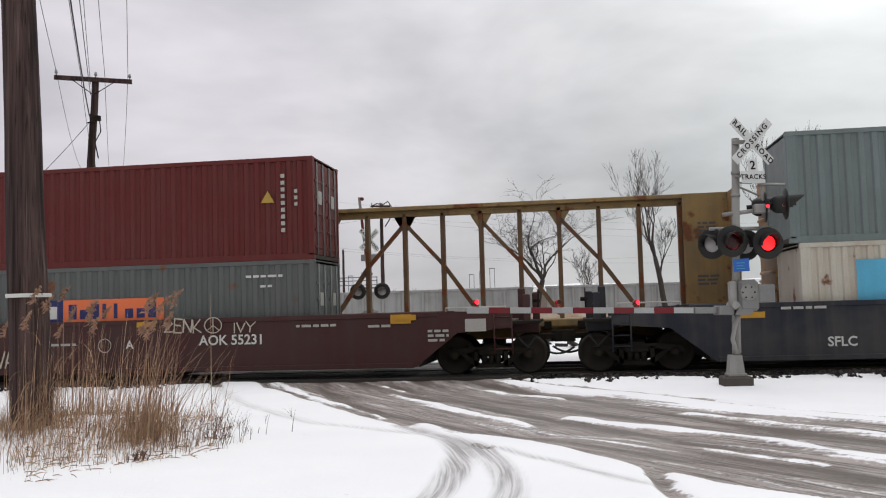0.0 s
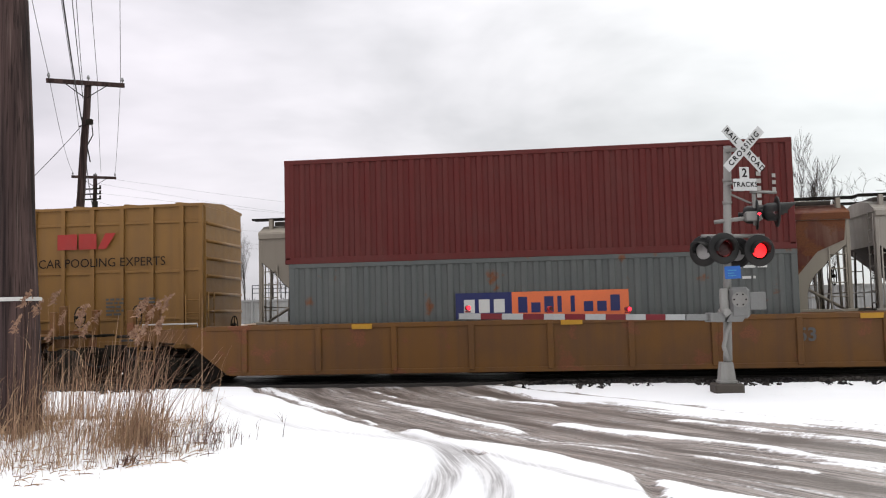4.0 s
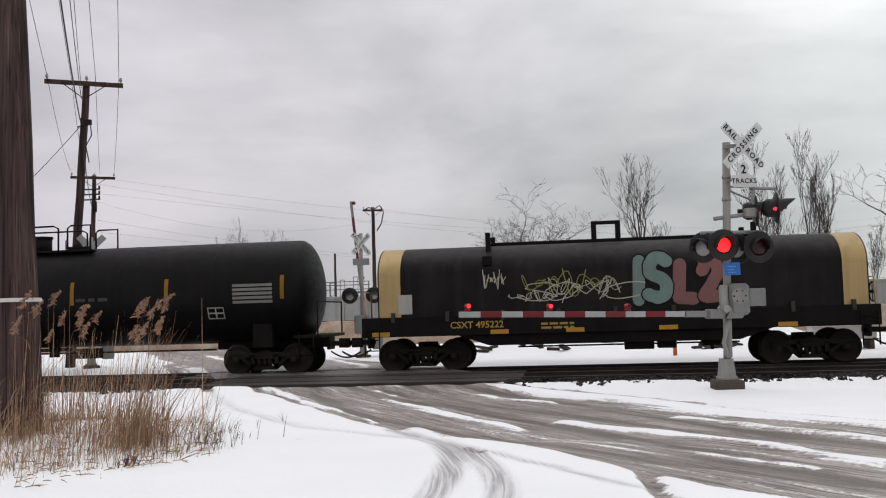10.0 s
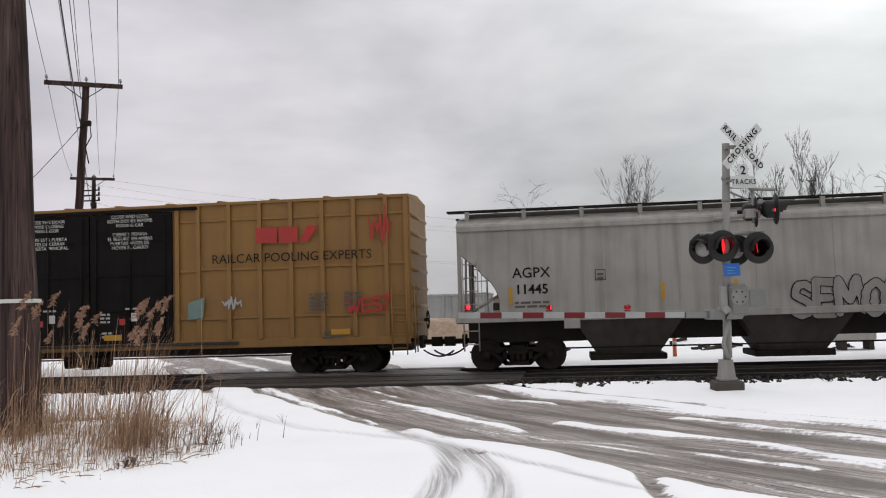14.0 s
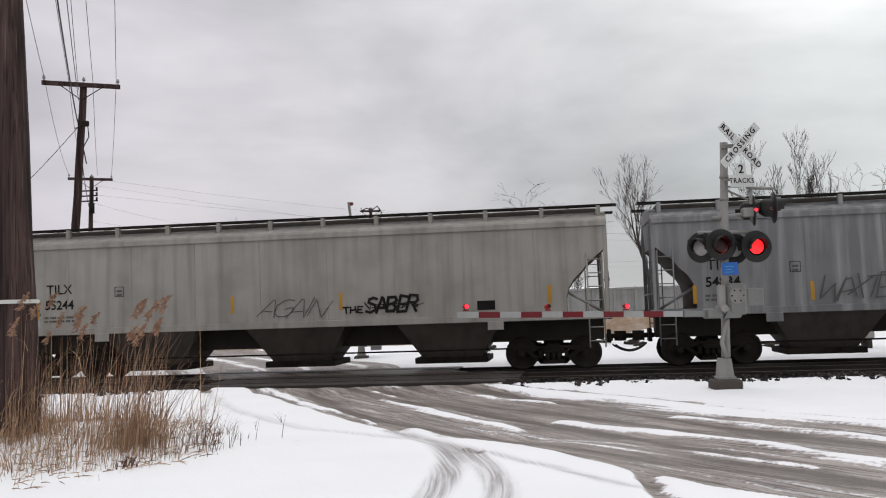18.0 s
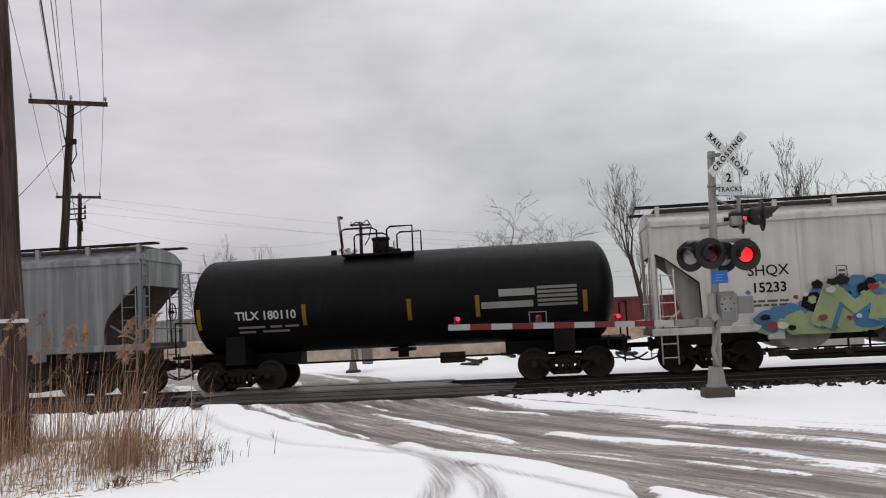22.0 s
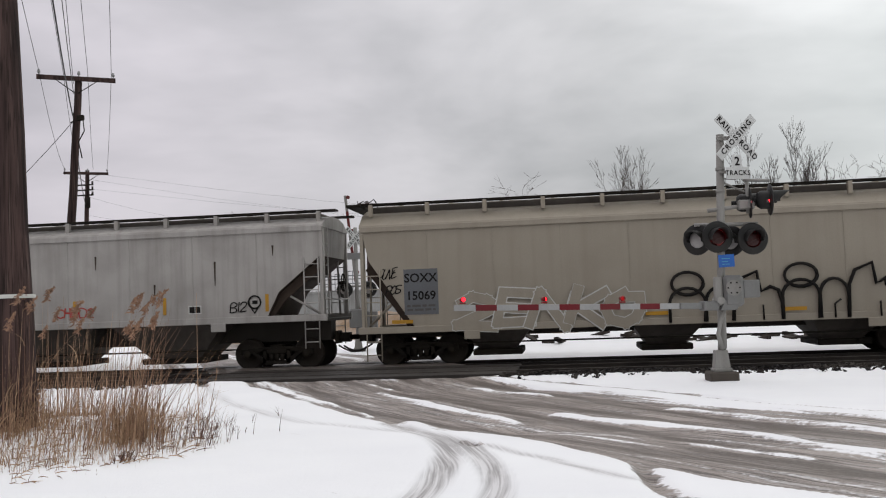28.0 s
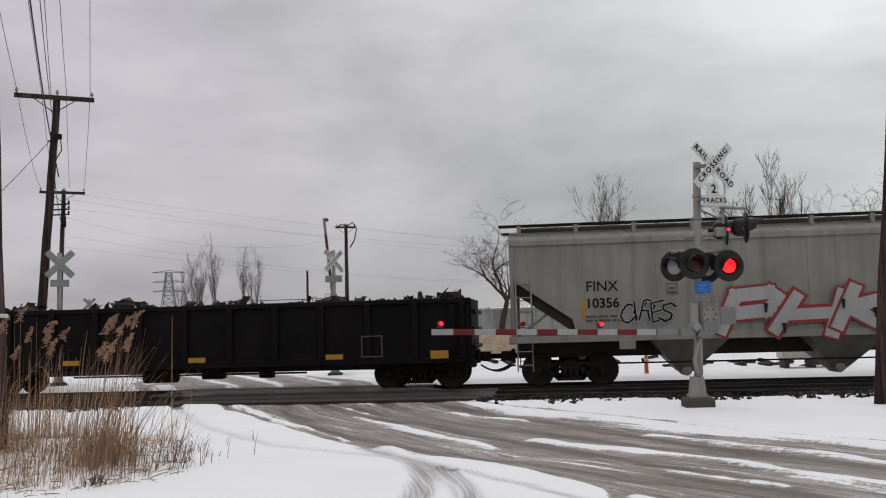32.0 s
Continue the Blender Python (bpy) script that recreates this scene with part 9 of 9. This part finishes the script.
for tip in tips[::max(1, len(tips) // 24)][:24]:
    g = Geo()
    sway, long = rng.uniform(0.25, 0.6), rng.uniform(0.18, 0.27)
    for j in range(70):
        u = rng.random() ** 0.8
        cx, cy, cz = tip[0] + sway * long * u * u, tip[1], tip[2] - 0.03 + long * u * (1 - 0.3 * sway * u)
        w = (0.085 * (1 - u) ** 0.6 + 0.02) * rng.uniform(0.5, 1.1)
        a = rng.uniform(0, 6.28)
        dx, dy = math.cos(a) * w * 0.75 - 0.25 * w, math.sin(a) * w * 0.6
        dz = rng.uniform(-0.4, 0.7) * w
        g.add([(cx, cy, cz + 0.006), (cx, cy, cz - 0.006), (cx + dx * 0.6, cy + dy * 0.6, cz + dz - 0.012), (cx + dx, cy + dy, cz + dz * 0.6 - 0.02), (cx + dx * 0.6, cy + dy * 0.6, cz + dz + 0.006)], [(0, 1, 2, 3, 4)])
    part("plume", g, "plume", reeds)

# ---- bare trees ----
def bare_tree(at, height, seed, habit="vase", label="bare winter tree with fine branches", stems=(0.0,), lean=0.0):
    """A trunk, or several stems, that forks again and again into limbs and fine twigs.

    habit: oak spreads crooked limbs wide, vase forks steeply upward, pole keeps a straight leader with short side limbs.
    """
    r = random.Random(seed)
    t = thing("bare_tree", label, "tree", at, group="bare trees beyond the tracks")
    trunk, limbs, fine = Geo(), Geo(), Geo()
    open_to, crook, rise, levels = {"oak": (0.92, 0.24, 0.03, 6), "vase": (0.46, 0.13, 0.20, 6), "pole": (0.36, 0.07, 0.30, 5)}[habit]

    def branch(p, d, length, rad, level):
        segs = 6 if level == 0 else 4 if level < 3 else 3
        pts, rads, q = [p], [rad], p
        end = rad * (0.62 if habit != "pole" or level else 0.22)
        spots = []
        for k in range(segs):
            d = (d + Vector((r.gauss(0, 1), r.gauss(0, 1), r.gauss(0, 0.5))) * crook * (0.35 if level == 0 else 1.0) + Vector((0, 0, rise * 0.35))).normalized()
            q = q + d * (length / segs)
            pts.append(q)
            rads.append(rad + (end - rad) * (k + 1) / segs)
            spots.append((q, d, rads[-1]))
        (trunk if level == 0 else limbs if level < 3 else fine).tube(pts, rads, 7 if level == 0 else 5 if level < 3 else 3)
        if level >= levels:
            return
        side_from = (2 if habit == "pole" else 3) if level == 0 else 1
        for k, (e, dd, rr) in enumerate(spots):
            last = k == segs - 1
            if not last and (k < side_from or r.random() > (0.95 if level == 0 else 0.8 if habit == "oak" else 0.66)):
                continue
            many = (3 if level == 0 and habit != "pole" else 2) if last else (2 if habit == "pole" and level == 0 else 1)
            for m in range(many):
                a = r.uniform(0, 6.28)
                out = Vector((math.cos(a), 0.7 * math.sin(a), r.uniform(-0.1, 0.35)))
                wide = open_to * r.uniform(0.55, 1.25) * (1.0 if level < 3 else 1.25)
                nd = (dd + out * wide).normalized()
                size = r.uniform(0.62, 0.86) if last else r.uniform(0.42, 0.70)
                if level == 0:
                    size *= 0.80 if habit == "oak" else 0.60 if habit == "vase" else 0.36 * (1.15 - 0.10 * k)
                branch(e, nd, length * size, max(0.0085, rr * (0.72 if last else 0.5)), level + 1)

    for k, s in enumerate(stems):
        up = {"oak": 0.36, "vase": 0.42, "pole": 0.78}[habit] * (1 - 0.13 * (k % 3))
        branch(Vector((0.35 * s * 10 * 0.3, 0.1 * k, -0.2)), Vector((lean + s, 0.05 * (-1) ** k, 1)).normalized(), height * up, height * (0.011 if habit == "pole" else 0.026 if habit == "oak" else 0.019), 0)
    part("trunk", trunk, "bark", t)
    part("limb", limbs, "bark", t)
    tagged(part("twig", fine, "twig", t, "fine bare twigs"), kind="stuff")
    return t


TALL = "slender bare tree with several upright stems"
bare_tree(pose(-2.6, 59.9, 0, 0, 0, 20), 10.0, 3, "oak", "spreading bare tree with crooked limbs", lean=-0.05)
bare_tree(pose(5.35, 54.7, 0, 0, 0, 90), 10.8, 8, "vase")
bare_tree(pose(11.6, 53.6, 0), 9.3, 15, "pole", TALL, (-0.06, 0.05), lean=-0.04)
bare_tree(pose(14.0, 53.0, 0), 9.6, 21, "pole", TALL, (-0.10, 0.0, 0.12))
bare_tree(pose(18.3, 52.8, 0, 0, 0, 60), 10.6, 33, "oak", "spreading bare tree with dense crooked limbs", lean=-0.12)
bare_tree(pose(0.9, 62.0, 0, 0, 0, 200), 5.0, 41, "vase")
bare_tree(pose(8.6, 60.0, 0, 0, 0, 250), 6.2, 52, "vase")
for k, (x, y, hh) in enumerate(((-69, 170, 12), (-67, 172, 13), (-65, 168, 16), (-62.2, 170, 17), (-57.4, 172, 16), (-54.7, 170, 15), (30, 95, 8), (38, 100, 9))):
    bare_tree(pose(x, y, 0, 0, 0, 40 * k), hh, 70 + k, "pole", "small far bare tree", (-0.05, 0.06))

# ---- things beyond the tracks ----
THIRD = []     # wagons on a third track, and where each one is at the start


def low_wagon(x, key, label):
    w = thing("low_wagon", label, "freight car", group="wagons on a farther track")
    THIRD.append((w, x))
    part("body", Geo().box(-6.6, 6.6, -1.4, 1.4, 1.2, 2.75, 0.03), key, w)
    part("top_chord", Geo().box(-6.65, 6.65, -1.5, 1.5, 2.7, 2.85, 0.02), key, w)
    for k in range(10):
        part("side_post", shared("far_post" + key, lambda: Geo().box(-0.08, 0.08, -0.1, 0, 1.2, 2.75, 0.01), key), None, w, at=(-6.2 + k * 1.38, -1.4, 0))
    for e in (-4.9, 4.9):
        part("truck", shared("far_truck", lambda: Geo().cyl((-0.9, -1.0, 0.45), (-0.9, 1.0, 0.45), 0.45, 14).cyl((0.9, -1.0, 0.45), (0.9, 1.0, 0.45), 0.45, 14).box(-1.2, 1.2, -1.0, 1.0, 0.4, 1.2, 0.05), "steel_dark"), None, w, at=(e, 0, 0))


for k in range(15):
    key, tone = ("far_pale", "pale grey") if k < 8 or k > 9 else ("far_red", "dull red")
    low_wagon(33.0 - 14.2 * k, key, tone + " wagon rolling on a farther track")

cab = thing("equipment_box", "grey metal equipment box on short legs", "box", pose(8.95, 31.9, 0.12))
part("case", Geo().box(-1.0, 1.0, -0.4, 0.4, 0.2, 0.62, 0.02), "hopper_white", cab)
part("lid", Geo().box(-1.04, 1.04, -0.44, 0.44, 0.62, 0.70, 0.02), "letter_white", cab, "snow-dusted lid")
for x in (-0.85, 0.0, 0.85):
    part("leg", Geo().box(x - 0.08, x + 0.08, -0.35, 0.35, -0.4, 0.2, 0.01), "concrete", cab)

post = thing("bollard", "orange bollard with a white band and black base", "bollard", pose(3.35, 30.3, -0.08))
part("base", Geo().lathe([(0.0, 0.06), (0.2, 0.05), (0.22, 0.0)], 16, axis="z"), "rubber", post)
part("post_body", Geo().cyl((0, 0, 0.03), (0, 0, 0.75), 0.07, 14, 0.055), "logo_orange", post)
part("band", Geo().cyl((0, 0, 0.42), (0, 0, 0.56), 0.066, 14), "letter_white", post)

rng = random.Random(9)
for k in range(30):
    x, y = rng.uniform(-3.5, 9.5), 33.6 + rng.uniform(-0.7, 1.0)
    if 4.5 < x:
        y = 32.9 + rng.uniform(-0.4, 0.8)
    L = rng.uniform(0.3, 1.1)
    b = part("old_tie", Geo().box(-L / 2, L / 2, -0.09, 0.09, -0.06, 0.06, 0.015), "timber", None, "discarded timber tie half under snow")
    b.matrix_basis = pose(x, y, ground_z(x, y) + 0.01, rng.uniform(-8, 8), rng.uniform(-16, 16), rng.uniform(-70, 70))
    tagged(b, "", "timber tie", "discarded ties by the snow bank")

# dark stones showing along the near edge of the ballast
stones = Geo()
for k in range(3400):
    x = rng.uniform(-1.5, 9.5) if k % 4 else rng.uniform(-14, -8.6)
    y = 20.6 - (1.5 * rng.random() ** 2.2 if rng.random() < 0.5 and math.sin(x * 2.3) + math.sin(x * 5.1) > 0.0 else 0.35 * rng.random()) + 0.5 * rng.random()
    s = rng.uniform(0.025, 0.085)
    z = ground_z(x, y) + 0.01
    c = [(x + s * rng.uniform(-1, 1), y + s * rng.uniform(-1, 1), z + s * rng.uniform(-0.6, 0.9)) for _ in range(6)]
    stones.add(c, [(0, 1, 2), (0, 2, 3), (0, 3, 4), (0, 4, 1), (5, 2, 1), (5, 3, 2), (5, 4, 3), (5, 1, 4)])
tagged(part("ballast_stones", stones, "ballast", None, "loose dark stones through the snow"), category="stones", kind="stuff")

bank_geo = Geo()
bx = [-34 + 1.5 * k for k in range(56)]
v = []
for yy, zz in ((46.4, -0.2), (47.0, 0.5), (48.0, 1.2), (50.0, 1.25), (52.0, -0.2)):
    v += [(x, yy + 0.3 * math.sin(x * 0.9), zz * (1 + 0.10 * math.sin(x * 1.7 + yy) + 0.06 * math.sin(x * 0.5)) if zz > 0 else zz) for x in bx]
bank_geo.add(v, [(j * 56 + i, j * 56 + i + 1, (j + 1) * 56 + i + 1, (j + 1) * 56 + i) for j in range(4) for i in range(55)], True)
tagged(part("grass_bank", bank_geo, "bank_grass", None), "low bank of dead tan grass beyond the tracks", "bank", kind="structure")

# low buildings and a snowy rise far off
def low_building(x, y, w, d, h, turn, label):
    b = thing("warehouse", label, "building", pose(x, y, 0, 0, 0, turn), group="distant low buildings")
    part("wall", Geo().box(-w / 2, w / 2, -d / 2, d / 2, 0, h), "brick", b)
    part("roof", Geo().prism([(-d / 2 - 0.4, h), (0, h + 1.2), (d / 2 + 0.4, h)], "x", -w / 2 - 0.4, w / 2 + 0.4), "letter_white", b, "snow-covered roof")
    for k in range(int(w / 6)):
        part("window", Geo().box(-w / 2 + 2 + k * 6, -w / 2 + 4 + k * 6, -d / 2 - 0.05, -d / 2, h * 0.4, h * 0.75), "steel_dark", b)


low_building(-30, 190, 60, 20, 4.2, 4, "long tan warehouse with a snowy roof")
low_building(55, 200, 70, 20, 4.6, -3, "long tan warehouse with a snowy roof")
hill = Geo()
hx = [-420 + 14 * k for k in range(61)]
v = []
for j, (yy, k) in enumerate(((240, 0.0), (262, 0.65), (290, 1.0), (330, 0.9), (380, 0.0))):
    for x in hx:
        v.append((x, yy, -0.2 + k * (6.6 + 1.3 * math.sin(x * 0.021 + 1) + 0.6 * math.sin(x * 0.093 + j))))
n = len(hx)
hill.add(v, [(j * n + i, j * n + i + 1, (j + 1) * n + i + 1, (j + 1) * n + i) for j in range(4) for i in range(n - 1)], True)
hill_ob = part("snowy_rise", hill, ground_mesh.materials[0], None)
tagged(hill_ob, "low snow-covered rise on the horizon", "hill", kind="structure")
brush = Geo()
for k in range(900):
    x = rng.uniform(-150, 160)
    yy = rng.uniform(238, 300)
    z = max(0, min(1, (yy - 240) / 35)) * 6.4
    hh = rng.uniform(0.4, 1.8)
    for j in range(3):
        a = rng.uniform(-0.6, 0.6)
        brush.add([(x - 0.12, yy, z), (x + 0.12, yy, z), (x + a * hh, yy, z + hh)], [(0, 1, 2)])
tagged(part("far_brush", brush, "twig", None, "dark leafless brush along the horizon"), category="brush", kind="stuff")


def lattice_tower(x, y, h, turn, base=3.2):
    t = thing("lattice_tower", "grey steel transmission tower", "pylon", pose(x, y, 0, 0, 0, turn), group="distant transmission towers")
    w = lambda z: base * (1 - 0.75 * z / h)
    for sx in (-1, 1):
        for sy in (-1, 1):
            part("tower_leg", Geo().cyl((sx * w(0), sy * w(0), 0), (sx * w(h), sy * w(h), h), 0.02 + 0.045 * base, 5), "far_steel", t)
    g, thin = Geo(), 0.02 + 0.022 * base
    for k in range(9):
        z0, z1 = h * k / 9, h * (k + 1) / 9
        for sy in (-1, 1):
            g.cyl((-w(z0), sy * w(z0), z0), (w(z1), sy * w(z1), z1), thin, 4).cyl((w(z0), sy * w(z0), z0), (-w(z1), sy * w(z1), z1), thin, 4)
            g.cyl((-w(z1), sy * w(z1), z1), (w(z1), sy * w(z1), z1), thin, 4)
    part("bracing", g, "far_steel", t)
    for z in (0.72, 0.86, 1.0):
        part("tower_arm", Geo().tube([(-1.6 * base, 0, h * z), (0, 0, h * z + 0.7), (1.6 * base, 0, h * z), (-1.6 * base, 0, h * z)], 0.02 + 0.035 * base, 4), "far_steel", t)


lattice_tower(-117, 277, 21.5, 15)
lattice_tower(-86, 118, 19.0, 40)
lattice_tower(34.6, 133, 18.6, 20, 0.62)
for z in (8.9, 10.2, 11.2):
    bus = thing("switchyard_bus", "long thin bus bar across the far switchyard", "bus bar", pose(-74, 262.5, 0), group="distant switchyard bus bars")
    part("bar", Geo().box(-20, 16, -0.1, 0.1, z - 0.12, z + 0.12), "far_steel", bus)
    for x in (-20, -8, 4, 15.8):
        part("support", Geo().box(x - 0.12, x + 0.12, -0.1, 0.1, -0.2, z), "far_steel", bus)
for k in range(9):
    g = thing("switchyard_gantry", "small pale switchyard frame far away", "gantry", pose((-91, -88, -83, -69, -66, -62, -30, -27, -24)[k], 262, 0), group="distant switchyard frames")
    hh = 11.0 + 0.8 * ((k * 7) % 3)
    part("frame", Geo().box(-0.75, -0.6, -0.1, 0.1, 0, hh).box(0.6, 0.75, -0.1, 0.1, 0, hh).box(-0.75, 0.75, -0.1, 0.1, hh - 0.2, hh), "far_steel", g)

# ---- how the trains move ----
NEAR_V = 18.55


def far_way(t):
    """Metres that the far train has rolled to -x, counted from 16 s."""
    u = t - 16
    return 1.01 * (8.195325 * u - 0.3896278 * u * u / 20 + 0.0026858 * u ** 3 / 300)


def spin_rows(x, r, shift, begin, end):
    """A wheelset turns while its car is near the crossing."""
    rows, t, turn = [(0.0, pose(x, 0, r))], 0.0, 0.0
    begin, end = max(0.0, begin), min(32.0, end)
    k0, k1 = int(begin * FPS) + 1, int(end * FPS)
    base = shift(begin)
    last = 0.0
    for k in range(k0, k1 + 1):
        turn = math.degrees((shift(k / FPS) - base) / r)
        if abs(turn - last) + abs(shift(1 / FPS) - shift(0)) / r * 57.3 > 86 or k == k1:
            rows.append((k / FPS, pose(x, 0, r, 0, turn % 360, 0)))
            last = turn
    if k1 < 32 * FPS:
        rows.append((32.0, pose(x, 0, r, 0, turn % 360, 0)))
    if k0 > 1:
        rows.insert(1, (begin, pose(x, 0, r)))
    return rows


def flash_rows(side, at):
    """Rows of a lamp disc that turns its lit face forward in its half of the beat."""
    beat, start = 1.2744, 0.615

    def on(t):
        left = (t - start) % beat < 0.65
        faint = abs((t - 1.9 + 3.2) % 6.4 - 3.2) < 0.62
        if side in ("L", "R"):
            return left == (side == "L") and not faint
        return left == (side == "g2")
    rows, state, turn = [], on(0.0), 0.0 if on(0.0) else 180.0
    rows.append((0.0, at @ pose(0, 0, 0, 0, 0, turn)))
    for k in range(3, 32 * FPS - 2):
        if on(k / FPS) != state:
            state = not state
            for j in range(4):
                rows.append(((k - 2 + j) / FPS, at @ pose(0, 0, 0, 0, 0, turn + 60 * j)))
            turn = (turn + 180) % 360
    rows = [r for i, r in enumerate(rows) if i == 0 or r[0] > rows[i - 1][0] + 0.01]
    rows.append((32.0, at @ pose(0, 0, 0, 0, 0, turn)))
    return rows


def motions():
    for disc, side in FLASH:
        walk(disc, flash_rows(side, disc.matrix_basis.copy()))
    for car, x in FAR_CARS:
        walk(car, [(t, pose(x - far_way(t), FAR_Y, FAR_Z)) for t in range(0, 33, 2)])
    for car, x, z in NEAR_CARS:
        walk(car, [(t, pose(x + NEAR_V * t, NEAR_Y, z)) for t in (0.0, 8.0, 16.0, 24.0, 32.0)])
    for car, x in THIRD:
        walk(car, [(t, pose(x + 3.9 * t, 62.0, 0.0)) for t in (0.0, 16.0, 32.0)])
    where = {c: x for c, x in FAR_CARS}
    near = {c: x for c, x, z in NEAR_CARS}
    for w, x, r, car in SPIN:
        if car in where:
            mid = 16 + where[car] / 8.3
            walk(w, spin_rows(x, r, lambda t: -far_way(t), mid - 4.5, mid + 5.5))
        else:
            mid = -near[car] / NEAR_V
            walk(w, spin_rows(x, r, lambda t: NEAR_V * t, mid - 2.0, mid + 2.0))


motions()
